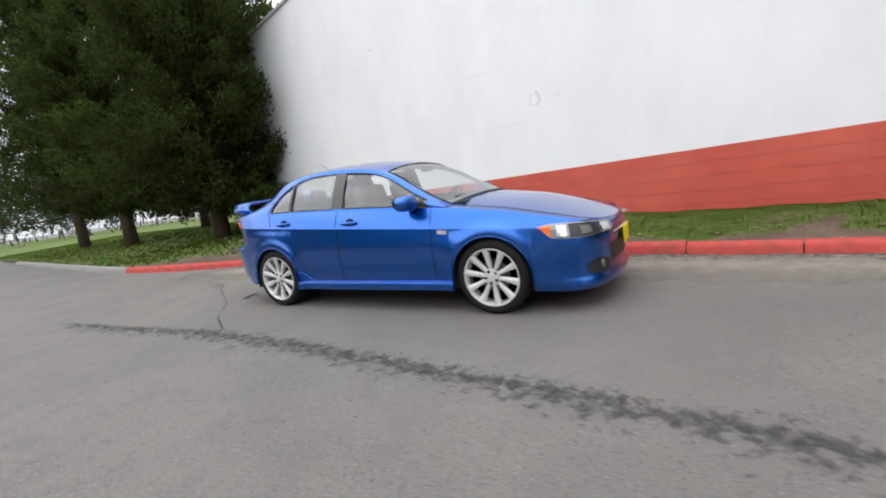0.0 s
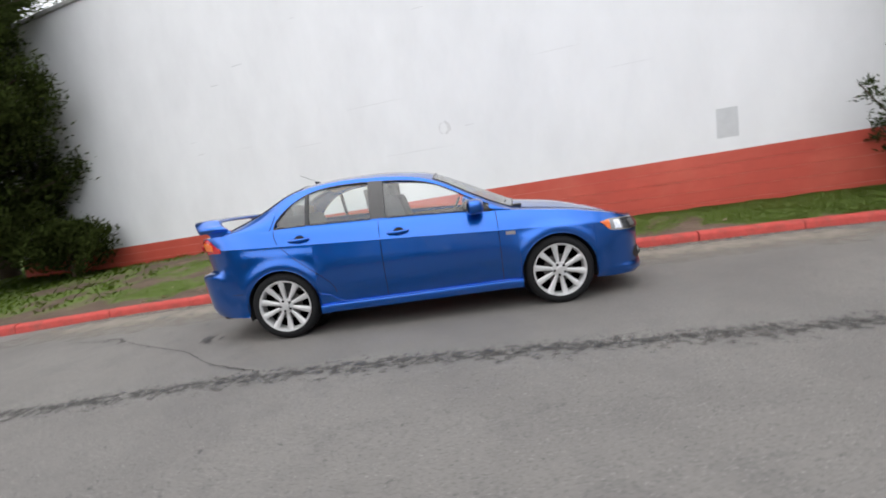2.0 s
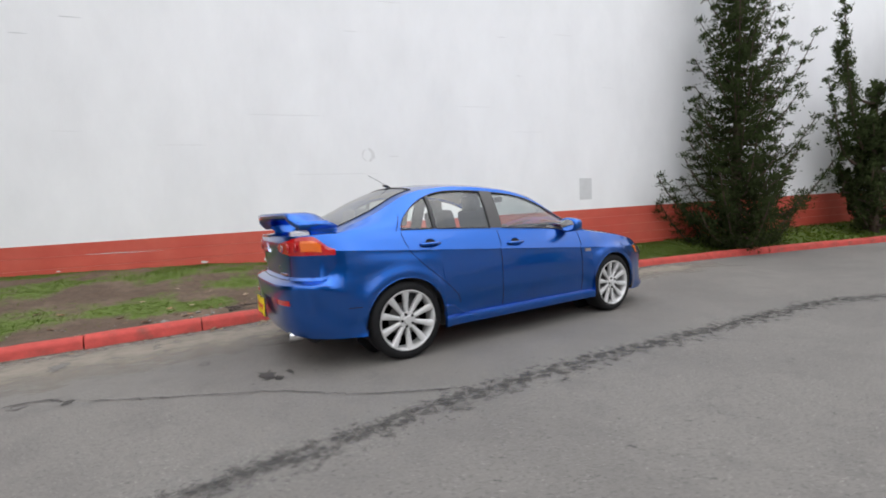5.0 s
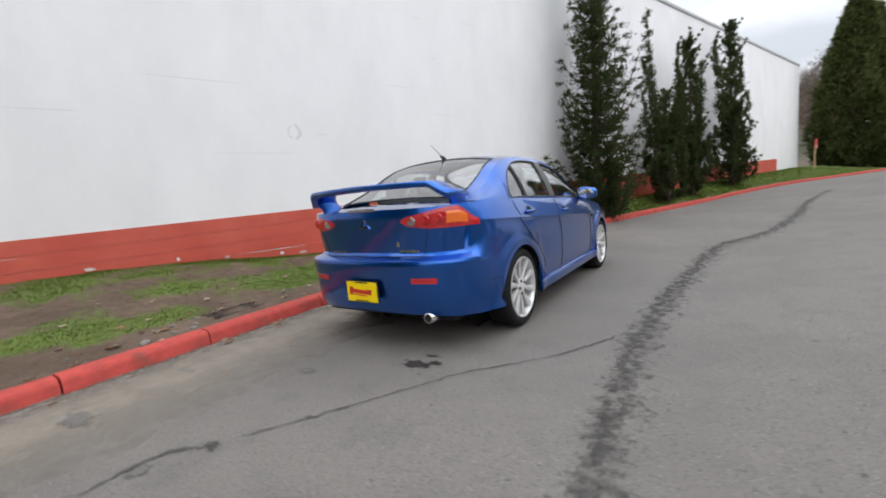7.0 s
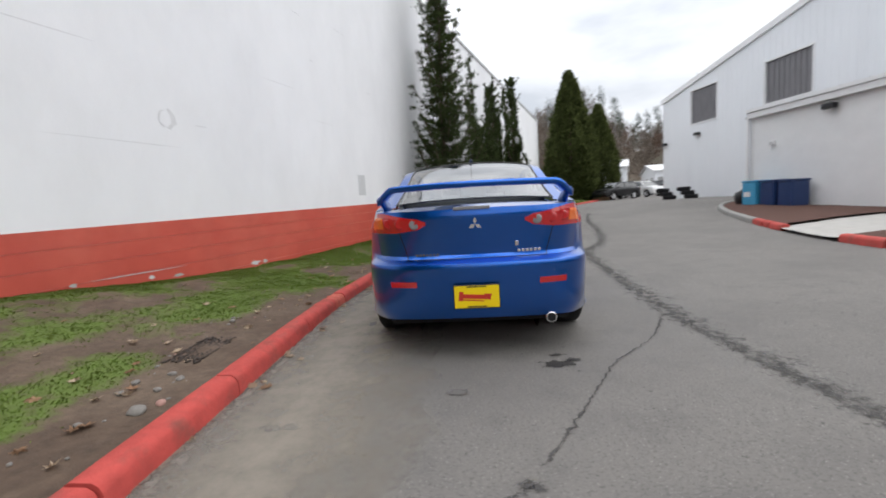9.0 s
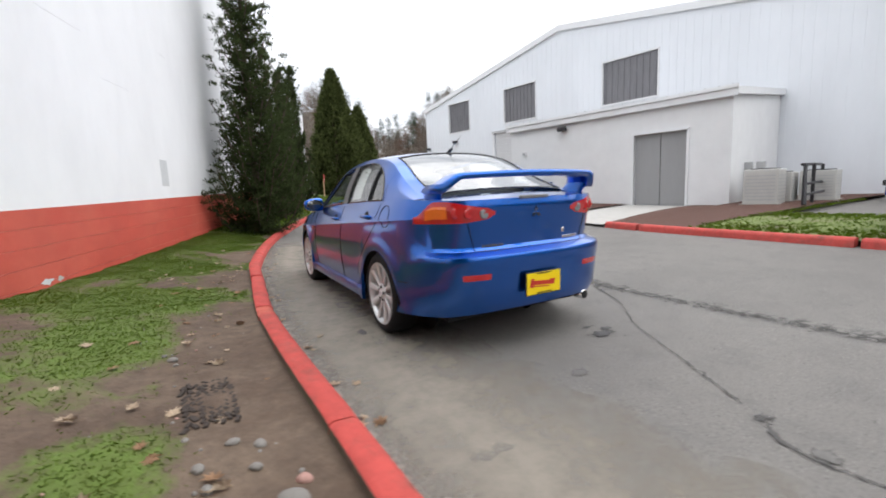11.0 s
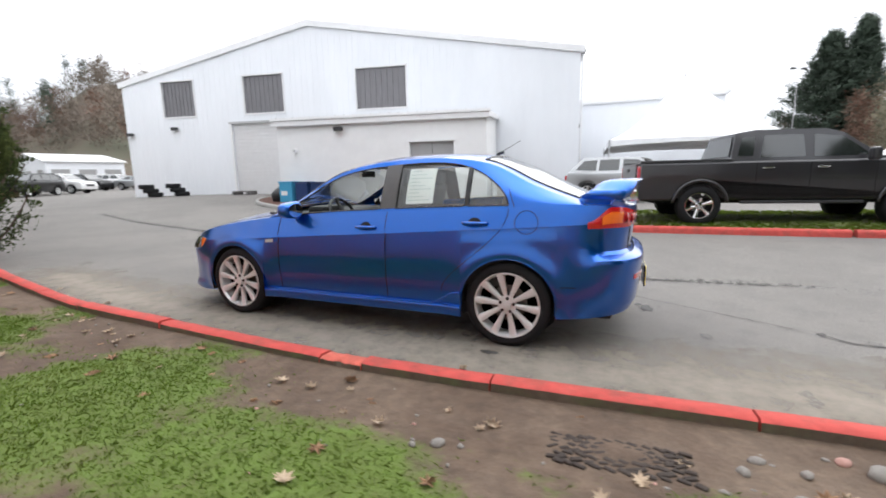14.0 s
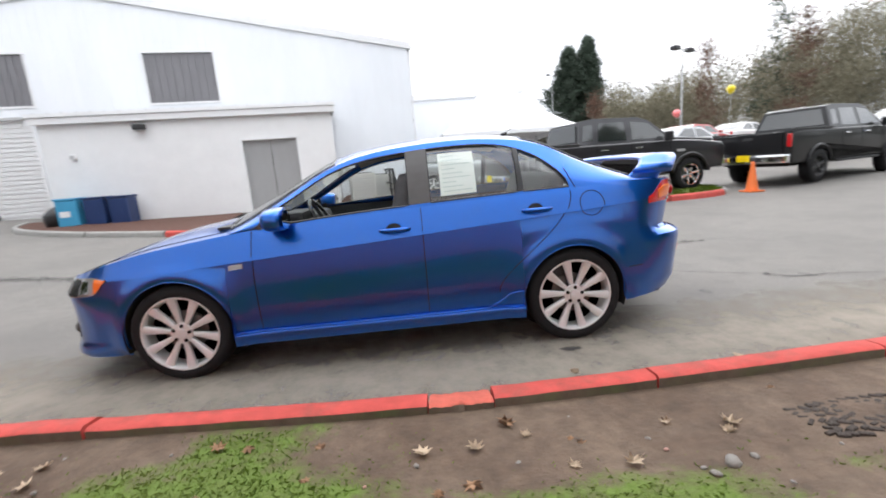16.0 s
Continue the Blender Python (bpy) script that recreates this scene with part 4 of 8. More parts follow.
    lamp = part("headlamp", flip(lamp_patch(0, 29, 0.004)), M["lens_clear"], car, "clear lens with dark bezel")
    part("indicator", flip(lamp_patch(0, 4, 0.008, 0.08)), M["lens_orange"], lamp, "orange lens")
    part("bezel", flip(lamp_patch(10, 23, 0.007, 0.08)), M["gloss_black"], lamp, "black bezel")
    part("reflector", flip(lamp_patch(6, 9, 0.008, 0.16)), M["chrome"], lamp, "bright reflector")
    part("reflector", flip(lamp_patch(14, 18, 0.010, 0.24)), M["disc"], lamp, "projector lens")
    part("reflector", flip(lamp_patch(23, 27, 0.008, 0.2)), M["chrome"], lamp, "bright reflector")
    # fog lamp recess
    fog = sheet([[skin(s_at_y(0.58, True) + 0.14 * math.cos(a) * r, 0.355 + 0.062 * math.sin(a) * r, 0.004) for r in (0.01, 0.5, 1.0)] for a in np.linspace(0, 2 * math.pi, 21)])
    fg = part("fog_lamp_recess", flip(fog), M["black_plastic"], car)
    part("fog_lamp", flip(lathe([(-0.01, 0.045), (0.012, 0.04), (0.016, 0.001)], 16, "x", skin(s_at_y(0.55, True), 0.355, 0.0))), M["disc"], fg, smooth=True)
    # tail lamp
    s0, s1 = s_at_y(0.345, False), s_at(-1.875)
    tail_s = np.linspace(s0, s1, 40)

    def tail_z(k):
        t = k / 39
        hi = 0.995 + 0.055 * float(step01(0, 0.65, t)) - 0.10 * float(step01(0.72, 1.0, t))
        lo = 0.925 - 0.020 * float(step01(0, 0.4, t)) + 0.0 * t
        pinch = float(step01(0, 0.10, t))
        m0 = 0.965
        return m0 + (lo - m0) * (0.35 + 0.65 * pinch), m0 + (hi - m0) * (0.35 + 0.65 * pinch)

    def tail_patch(k0, k1, out, sh=0.0):
        r = []
        for k in range(k0, k1 + 1):
            lo, hi = tail_z(k)
            r.append([skin(tail_s[k], lo + (hi - lo) * q, out) for q in np.linspace(sh, 1 - sh, 6)])
        return sheet(r, thick=0.004)
    tl = part("tail_lamp", flip(tail_patch(0, 39, 0.005)), M["lens_red"], car, "red glossy lens")
    part("indicator", flip(tail_patch(22, 33, 0.009, 0.22)), M["lens_orange"], tl, "orange lens")
    for k, mt in ((5, "lens_clear"), (12, "lens_red"), (18, "lens_red")):
        lo, hi = tail_z(k)
        c = skin(tail_s[k], (lo + hi) / 2, 0.006)
        part("round_reflector", flip(lathe([(0.006, 0.036), (-0.001, 0.034), (-0.003, 0.022), (0.001, 0.001)], 18, "x", c)), M[mt], tl, smooth=True)
    # bumper reflector
    part("bumper_reflector", flip(sheet([[skin(s, 0.548 + q, 0.005) for q in (-0.02, 0.02)] for s in np.linspace(s_at_y(0.42, False), s_at_y(0.61, False), 8)], thick=0.006)), M["lens_red"], car, "dark red reflector")
    # edge of the wheel arches
    for ax in (-AXLE, AXLE):
        a0 = 0.0
        ring = []
        for a in np.linspace(-0.12, math.pi + 0.12, 30):
            x, zz = ax + ARCH_R * math.cos(a), HUB_Z + ARCH_R * math.sin(a)
            ring.append(skin(s_at(x), max(zz, low_z(x + (0.001 if x < ax else -0.001)) if 0 < a < math.pi else zz), -0.002))
        part("arch_lip", flip(tube(ring, 0.0045, 6)), M["paint_blue"], car, smooth=True)
        liner = sheet([[(ax + (ARCH_R + 0.008) * math.cos(a), yy, HUB_Z + (ARCH_R + 0.008) * math.sin(a)) for yy in (0.50, 0.70, 0.855)] for a in np.linspace(-0.3, math.pi + 0.3, 24)])
        part("arch_liner", flip(liner), M["dark"], car)
        part("arch_liner", flip(lathe([(0.50, 0.37), (0.505, 0.001)], 20, "y", (ax, 0, HUB_Z))), M["dark"], car)

# underbody, fuel flap, plate, lid lines, badges
part("underbody", box((4.1, 1.30, 0.25), (0, 0, 0.345), 0.03), M["dark"], car)
part("underbody", box((2.0, 1.62, 0.10), (0, 0, 0.27), 0.02), M["dark"], car)
ring = [skin(s_at(-1.455) + 0.083 * math.cos(a), 0.945 + 0.083 * math.sin(a), 0.001) for a in np.linspace(0, 2 * math.pi, 33)]
part("fuel_flap_line", tube(ring, 0.003, 5, cap=False), M["dark"], car)
lid = [skin(s, 0.712, 0.0) for s in np.linspace(0.0, s_at_y(0.50, False), 12)]
lid = [(p[0], -p[1], p[2]) for p in lid[::-1]] + lid
part("shut_line", tube(lid, 0.004, 5), M["dark"], car)
for sgn in (1, -1):
    pts = [skin(s_at_y(0.50 + 0.06 * (q - 0.71) / 0.2, False), q, 0.001) for q in np.linspace(0.712, 0.915, 10)]
    part("shut_line", tube([(p[0], sgn * p[1], p[2]) for p in pts], 0.003, 5), M["dark"], car)
    pts = [skin(s_at(-1.70 - 0.30 * t), 0.49 + 0.0 * t, 0.001) for t in np.linspace(0.0, 0.35, 5)]
    part("shut_line", tube([(p[0], sgn * p[1], p[2]) for p in pts], 0.003, 5), M["dark"], car)

plate = part("number_plate", box((0.012, 0.315, 0.165), (-2.283, 0.012, 0.462), 0.004), M["gloss_black"], car, "yellow dealer plate in a dark surround")
part("plate_face", box((0.004, 0.300, 0.15), (-2.291, 0.012, 0.462), 0.001), M["plate"], plate, "yellow card")
for yy, zz, w, h, tilt in ((0.118, 0.468, 0.030, 0.062, 8), (0.0, 0.462, 0.19, 0.030, 4), (-0.085, 0.474, 0.05, 0.012, 4), (0.03, 0.438, 0.15, 0.007, 5)):
    part("bar", box((0.002, w, h), (-2.2935, 0.012 + yy * 0.9, zz), 0.0, pose(0, 0, 0, tilt, 0, 0)), M["plate_red"], plate)
for zz in (0.531, 0.395):
    part("bar", box((0.002, 0.13, 0.008), (-2.2935, 0.012, zz)), M["gloss_black"], plate)
# three-lozenge badge as plain shapes
bx = skin(0, 0.95, 0.004)[0]
badge = empty("badge")
badge.parent = car
for ang in (90, 210, 330):
    c, s2 = math.cos(radians(ang)), math.sin(radians(ang))
    bmb = bmesh.new()
    loz = [(0, 0), (0.024, 0.014), (0.050, 0), (0.024, -0.014)]
    vs = [bmb.verts.new((bx - 0.004, a * c - b * s2, 0.945 + a * s2 + b * c)) for a, b in loz]
    ws = [bmb.verts.new((bx + 0.012, v.co.y, v.co.z)) for v in vs]
    bmb.faces.new(vs)
    for i in range(4):
        bmb.faces.new((vs[i], vs[(i + 1) % 4], ws[(i + 1) % 4], ws[i]))
    bmesh.ops.recalc_face_normals(bmb, faces=bmb.faces[:])
    part("lozenge", bmb, M["chrome"], badge)
for k in range(6):
    yy = -0.300 - 0.030 * k
    sx = skin(s_at_y(abs(yy), False), 0.748, 0.004)
    part("badge_bar", box((0.006, 0.021, 0.020), (sx[0], -sx[1], 0.748), 0.002), M["chrome"], car)
sx = skin(s_at_y(0.285, False), 0.80, 0.004)
part("badge_bar", box((0.006, 0.024, 0.034), (sx[0], -sx[1], 0.80), 0.003), M["chrome"], car)
for k in range(7):
    yy = 0.275 + 0.026 * k
    sx = skin(s_at_y(yy, False), 0.742, 0.003)
    part("badge_bar", box((0.005, 0.017, 0.016), (sx[0], sx[1], 0.742), 0.002), M["disc"], car)
part("brake_light", box((0.02, 0.25, 0.022), (skin(0, 1.03)[0] - 0.004, 0.02, 1.058), 0.004), M["lens_clear"], car, "pale high brake light")

# spoiler
wing = empty("rear_spoiler")
wing.parent = car
sec = [(-0.140, 0.016), (-0.06, 0.024), (0.02, 0.028), (0.09, 0.018), (0.125, 0.000), (0.10, -0.012), (0.0, -0.018), (-0.132, -0.022)]


def wing_at(t):
    a = abs(t)
    drop = 0.078 * float(step01(0.80, 1.0, a)) + 0.014 * a * a
    return -2.10 + 0.10 * a * a + 0.06 * float(step01(0.86, 1.0, a)), 0.70 * (a if a < 0.95 else 0.95 + (a - 0.95) * 0.7) * (1 if t > 0 else -1), 1.222 - drop


bm = bmesh.new()
rings = []
for t in np.linspace(-1, 1, 61):
    cx, cy, cz = wing_at(t)
    k = 1 + 0.12 * float(step01(0.8, 1.0, abs(t)))
    rings.append([bm.verts.new((cx + a * k, cy, cz + b * (1 + 0.25 * float(step01(0.85, 1, abs(t)))) + 0.10 * (a + 0.13) * -0.35)) for a, b in sec])
for a, b in zip(rings, rings[1:]):
    for i in range(len(sec)):
        bm.faces.new((a[i], a[(i + 1) % len(sec)], b[(i + 1) % len(sec)], b[i]))
bm.faces.new(rings[0])
bm.faces.new(rings[-1][::-1])
bmesh.ops.recalc_face_normals(bm, faces=bm.faces[:])
part("blade", bm, M["paint_blue"], wing, smooth=True)
for sgn in (1, -1):
    leg = bmesh.new()
    rr = []
    for cx, cy, cz, L, wd in ((-1.99, 0.668, 1.165, 0.12, 0.024), (-1.95, 0.664, 1.130, 0.12, 0.026), (-1.90, 0.655, 1.085, 0.12, 0.030), (-1.88, 0.645, 1.05, 0.13, 0.034)):
        rr.append([leg.verts.new((cx + L * math.cos(a), sgn * (cy + wd * math.sin(a)), cz)) for a in np.linspace(0, 2 * math.pi, 14, endpoint=False)])
    for a, b in zip(rr, rr[1:]):
        for i in range(14):
            leg.faces.new((a[i], a[(i + 1) % 14], b[(i + 1) % 14], b[i]))
    leg.faces.new(rr[0])
    bmesh.ops.recalc_face_normals(leg, faces=leg.faces[:])
    part("leg", leg, M["paint_blue"], wing, smooth=True)

# grille, aerial, wipers, exhaust
for zz, hh, ww in ((0.635, 0.05, 0.36), (0.44, 0.085, 0.42)):
    ss = np.linspace(s_at_y(ww, True), S_END - 0.001, 12)
    half = [[skin(s, zz + q, 0.004) for q in (-hh, hh * 0.75)] for s in ss]
    full = half + [[(p[0], -p[1], p[2]) for p in r] for r in half[::-1]]
    part("grille", sheet(full), M["black_plastic"], car)
ss = np.linspace(s_at_y(0.38, True), S_END - 0.001, 12)
bar = [skin(s, 0.585, 0.006) for s in ss]
part("grille_bar", tube(bar + [(p[0], -p[1], p[2]) for p in bar[::-1]], 0.009, 6), M["chrome"], car)
part("front_plate", box((0.01, 0.30, 0.14), (2.285, 0, 0.52), 0.003), M["plate"], car, "yellow front plate")
aerial = part("aerial", tube([(-1.03, 0.0, 1.462), (-1.05, 0, 1.482), (-1.09, 0, 1.49)], [0.022, 0.016, 0.010], 8), M["gloss_black"], car)
part("whip", tube([(-1.05, 0, 1.485), (-1.24, 0, 1.585)], [0.0028, 0.0018], 5), M["gloss_black"], aerial)
for a, b in (((0.99, 0.55, 0.985), (0.90, 0.02, 1.07)), ((0.99, -0.05, 1.02), (0.92, -0.55, 1.02))):
    part("wiper", tube([a, tuple((np.array(a) + np.array(b)) / 2 + np.array((0, 0, 0.012))), b], [0.010, 0.008, 0.006], 6), M["black_plastic"], car)
part("cowl_panel", box((0.12, 1.3, 0.02), (1.0, 0, 0.968), 0.006), M["black_plastic"], car)
part("exhaust_tip", lathe([(-2.185, 0.030), (-2.187, 0.037), (-2.13, 0.038), (-1.95, 0.036), (-1.95, 0.03), (-2.175, 0.0295)], 18, "x", (0, -0.50, 0.272)), M["chrome"], car, "oval chrome exhaust tip", smooth=True)
# flat dark disc over the tip's mouth, painted for the shade of a hollow pipe
part("exhaust_bore_shade", lathe([(-2.1865, 0.0295), (-2.186, 0.001)], 16, "x", (0, -0.50, 0.272)), M["dark"], car)

# inside
part("cabin_floor", box((2.6, 1.45, 0.05), (-0.35, 0, 0.42)), M["dash"], car)
part("parcel_shelf", box((0.55, 1.25, 0.03), (-1.50, 0, 1.02), 0.01), M["dash"], car)
dash = part("dashboard", box((0.42, 1.36, 0.28), (0.74, 0, 0.83), 0.07), M["dash"], car)
part("instrument_hood", box((0.18, 0.36, 0.09), (0.60, 0.37, 0.985), 0.035), M["dash"], dash)
sw = bmesh.new()
cen, tl_rot = Vector((0.40, 0.37, 0.93)), Euler((0, radians(-62), 0)).to_matrix()
tube([cen + tl_rot @ Vector((0.185 * math.cos(a), 0.185 * math.sin(a), 0)) for a in np.linspace(0, 2 * math.pi, 28)], 0.014, 7, sw, cap=False)
for a in (0, 2.2, 4.1):
    tube([cen, cen + tl_rot @ Vector((0.18 * math.cos(a), 0.18 * math.sin(a), 0))], 0.016, 6, sw)
box((0.05, 0.12, 0.10), tuple(cen), 0.02, tl_rot.to_4x4(), sw)
part("steering_wheel", sw, M["gloss_black"], car)


def car_seat(x, y):
    part("seat_cushion", box((0.50, 0.50, 0.16), (x + 0.22, y, 0.62), 0.06), M["seat"], car, smooth=True)
    part("seat_back", box((0.16, 0.48, 0.62), (x - 0.08, y, 0.93), 0.07, pose(0, 0, 0, 0, -14, 0)), M["seat"], car, smooth=True)
    part("headrest", box((0.09, 0.25, 0.17), (x - 0.19, y, 1.275), 0.045, pose(0, 0, 0, 0, -10, 0)), M["seat"], car, smooth=True)


for y in (0.36, -0.36):
    car_seat(-0.10, y)
part("rear_seat", box((0.48, 1.28, 0.18), (-0.92, 0, 0.62), 0.06), M["seat"], car, smooth=True)
part("rear_seat", box((0.14, 1.26, 0.55), (-1.22, 0, 0.90), 0.06, pose(0, 0, 0, 0, -20, 0)), M["seat"], car, smooth=True)
for y in (0.38, 0, -0.38):
    part("headrest", box((0.08, 0.24, 0.14), (-1.33, y, 1.20), 0.04), M["seat"], car, smooth=True)
part("roof_lining", sheet([[(p[0], p[1], p[2] - 0.035) for p in roof_row(x, np.linspace(-0.92, 0.92, 11))] for x in np.linspace(0.2, -1.04, 10)]), M["headliner"], car)
mirror_in = part("rear_view_mirror", box((0.03, 0.23, 0.065), (0.33, 0, 1.325), 0.015), M["gloss_black"], car)
for sgn in (1, -1):
    part("door_card", sheet([[(x, sgn * 0.79, zz) for zz in (0.45, 0.7, 0.97)] for x in np.linspace(0.75, -1.3, 8)]), M["dash"], car)
# price sheet inside the left rear window
for x0, x1, zz0, zz1, sgn in ((-0.46, -0.70, 1.06, 1.335, 1), (-0.02, -0.26, 1.07, 1.34, 0)):
    if sgn:
        h = lambda x, q: side_pt(x, q, -0.020)
        sheet_ob = part("window_sheet", sheet([[tuple(h(x, q)) for q in np.linspace(0.12, 0.80, 5)] for x in np.linspace(x0, x1, 4)]), M["paper"], car, "white paper sheet inside the rear window")
        for k in range(9):
            q = 0.18 + 0.07 * k
            part("bar", sheet([[tuple(side_pt(x, q + d, -0.016)) for d in (0, 0.015)] for x in np.linspace(x0 - 0.02, x1 + 0.03 + 0.05 * (k % 3), 3)]), M["paper_ink"], sheet_ob)

# wheels
def car_wheel(x, y, sgn, turn, tilt=0.0, radius=0.325, rim_r=0.247, width=0.215, spokes=10, parent=None, alloy="alloy", name="wheel"):
    parent = parent or car
    ctr = (x, y, radius)
    w = sgn
    half = width / 2
    prof = [(-half + 0.02, rim_r - 0.012), (-half, rim_r + 0.01), (-half - 0.004, rim_r + 0.04), (-half + 0.008, radius - 0.018), (-half + 0.028, radius - 0.002), (0, radius), (half - 0.028, radius - 0.002), (half - 0.008, radius - 0.018), (half + 0.004, rim_r + 0.04), (half, rim_r + 0.01), (half - 0.02, rim_r - 0.012)]
    rim = part(name, lathe([(w * a, r) for a, r in ((half - 0.016, rim_r - 0.014), (half + 0.001, rim_r - 0.006), (half + 0.001, rim_r + 0.002), (half - 0.022, rim_r + 0.008), (-half + 0.02, rim_r + 0.008), (-half + 0.02, rim_r - 0.012), (half - 0.03, rim_r - 0.020))], 48, "y", ctr, closed=True), M[alloy], parent, "silver multi-spoke alloy wheel", smooth=False)
    soft(rim, 35)
    part("tyre", lathe([(w * a, r) for a, r in prof], 48, "y", ctr, closed=True), M["tyre"], rim, "black rubber tyre", smooth=True)
    part("brake_disc", lathe([(w * (half - 0.085), 0.001), (w * (half - 0.085), 0.14), (w * (half - 0.095), 0.14), (w * (half - 0.095), 0.001)], 28, "y", ctr), M["disc"], rim)
    part("rim_well", lathe([(w * (half - 0.12), 0.001), (w * (half - 0.12), rim_r - 0.012)], 28, "y", ctr), M["dark"], rim)
    k = rim_r / 0.243
    for i in range(spokes):
        a = turn + 2 * math.pi * i / spokes
        ca, sa = math.cos(a), math.sin(a)
        bm = bmesh.new()
        rr = []
        for r, hw, dep in ((0.045, 0.012, -0.016), (0.075, 0.0145, -0.018), (0.14, 0.0195, -0.014), (0.20, 0.0255, -0.006), (0.241, 0.030, 0.0)):
            r, hw = r * k, hw * k * (10 / spokes) ** 0.6
            ring = []
            for lx, ly in ((-hw, -0.030), (-hw, -0.006), (-hw * 0.55, 0.0), (hw * 0.55, 0.0), (hw, -0.006), (hw, -0.030)):
                ring.append(bm.verts.new((ctr[0] + ca * r - sa * lx, ctr[1] + w * (half - 0.004 + dep + ly), ctr[2] + sa * r + ca * lx)))
            rr.append(ring)
        for p, q in zip(rr, rr[1:]):
            for j in range(6):
                bm.faces.new((p[j], p[(j + 1) % 6], q[(j + 1) % 6], q[j]))
        bmesh.ops.recalc_face_normals(bm, faces=bm.faces[:])
        soft(part("spoke", bm, M[alloy], rim), 30)
    part("hub_cap", lathe([(w * (half - 0.03), 0.072 * k), (w * (half - 0.016), 0.068 * k), (w * (half - 0.013), 0.036), (w * (half - 0.004), 0.033), (w * (half - 0.001), 0.001)], 24, "y", ctr), M[alloy], rim, smooth=False)
    # dark stubs stand in for the nut holes, their shade given as colour
    for i in range(5):
        a = turn + 0.3 + 2 * math.pi * i / 5
        part("nut_hole_shade", lathe([(w * (half - 0.018), 0.013), (w * (half - 0.0085), 0.012), (w * (half - 0.0082), 0.001)], 8, "y", (ctr[0] + 0.052 * math.cos(a), ctr[1], ctr[2] + 0.052 * math.sin(a))), M["dark"], rim)
    return rim


for x, y, turn in ((AXLE, 0.755, 0.2), (AXLE, -0.755, 0.45), (-AXLE, 0.755, 0.1), (-AXLE, -0.755, 0.35)):
    car_wheel(x, y, 1 if y > 0 else -1, turn)


# ---------------------------------------------------------------- the white metal shed and its annex
C0, WH_TURN = Vector((-0.50, -16.28, 0)), 10.34
U = Vector((math.cos(radians(WH_TURN)), math.sin(radians(WH_TURN)), 0))
N = Vector((-U.y, U.x, 0))
SITE = Matrix(((U.x, N.x, 0, C0.x), (U.y, N.y, 0, C0.y), (0, 0, 1, 0), (0, 0, 0, 1)))   # x along the front, y out of it


def gz(x, y):
    return float(ground_z(np.float64(x), np.float64(y)))


def gz_site(u, n):
    p = SITE @ Vector((u, n, 0))
    return gz(p.x, p.y)


def slab_xz(outline, y0, y1, bm=None):
    """A slab over an outline of (x, z), between two depths."""
    bm = bm or bmesh.new()
    a = [bm.verts.new((x, y0, z)) for x, z in outline]
    b = [bm.verts.new((x, y1, z)) for x, z in outline]
    k = len(outline)
    bm.faces.new(a)
    bm.faces.new(b[::-1])
    for i in range(k):
        bm.faces.new((a[i], a[(i + 1) % k], b[(i + 1) % k], b[i]))
    bmesh.ops.recalc_face_normals(bm, faces=bm.faces[:])
    return bm


shed = empty("metal_shed", SITE)
tagged(shed, "large white corrugated metal shed with a low gable", "building")
SHED_L, PEAK_U = 23.5, 12.57
EAVE_R, PEAK_Z, EAVE_L = 6.58, 8.66, 6.45


def gable_z(u):
    return EAVE_R + (PEAK_Z - EAVE_R) * u / PEAK_U if u < PEAK_U else PEAK_Z + (EAVE_L - PEAK_Z) * (u - PEAK_U) / (SHED_L - PEAK_U)


shed_win = ((7.75, 10.26, 4.60, 6.49), (14.03, 16.26, 4.67, 6.52), (19.09, 21.04, 4.68, 6.50))
shed_door = (14.3, 17.07, 4.21)
# front wall in strips round its openings, with standing ribs
xs = sorted({0.0, SHED_L, PEAK_U, *[v for w in shed_win for v in w[:2]], *shed_door[:2]})
for a, b in zip(xs, xs[1:]):
    m = (a + b) / 2
    holes = [(w[2], w[3]) for w in shed_win if w[0] < m < w[1]]
    if shed_door[0] < m < shed_door[1]:
        holes.append((-1.0, shed_door[2]))
    zz = -0.6
    for lo, hi in sorted(holes):
        if lo > zz:
            part("wall_panel", slab_xz([(a, zz), (b, zz), (b, lo), (a, lo)], -0.2, 0), M["metal_white"], shed)
        zz = hi
    part("wall_panel", slab_xz([(a, zz), (b, zz), (b, gable_z(b)), (a, gable_z(a))], -0.2, 0), M["metal_white"], shed)
ribs = bmesh.new()
for u in np.arange(0.15, SHED_L, 0.3):
    blocks = [(w[2], w[3]) for w in shed_win if w[0] - 0.05 < u < w[1] + 0.05]
    if shed_door[0] - 0.05 < u < shed_door[1] + 0.05:
        blocks.append((-1, shed_door[2] + 0.02))
    if 3.5 < u < 11.8:
        blocks.append((-1, 4.15))
    zz = -0.3
    for lo, hi in sorted(blocks) + [(gable_z(u) - 0.02, 99)]:
        if lo > zz + 0.05:
            box((0.035, 0.012, lo - zz), (u, 0.003, (lo + zz) / 2), bm=ribs)
        zz = hi
tagged(part("siding_ribs", ribs, M["metal_white"], shed), kind="stuff")
part("side_wall", slab_xz([(-0.0, -0.6), (0.2, -0.6), (0.2, EAVE_R), (0.0, EAVE_R)], -16, -0.201), M["metal_white"], shed)
sribs = bmesh.new()
for v in np.arange(-15.8, -0.1, 0.3):
    box((0.012, 0.035, EAVE_R), (-0.003, v, EAVE_R / 2 - 0.05), bm=sribs)
tagged(part("siding_ribs", sribs, M["metal_white"], shed), kind="stuff")
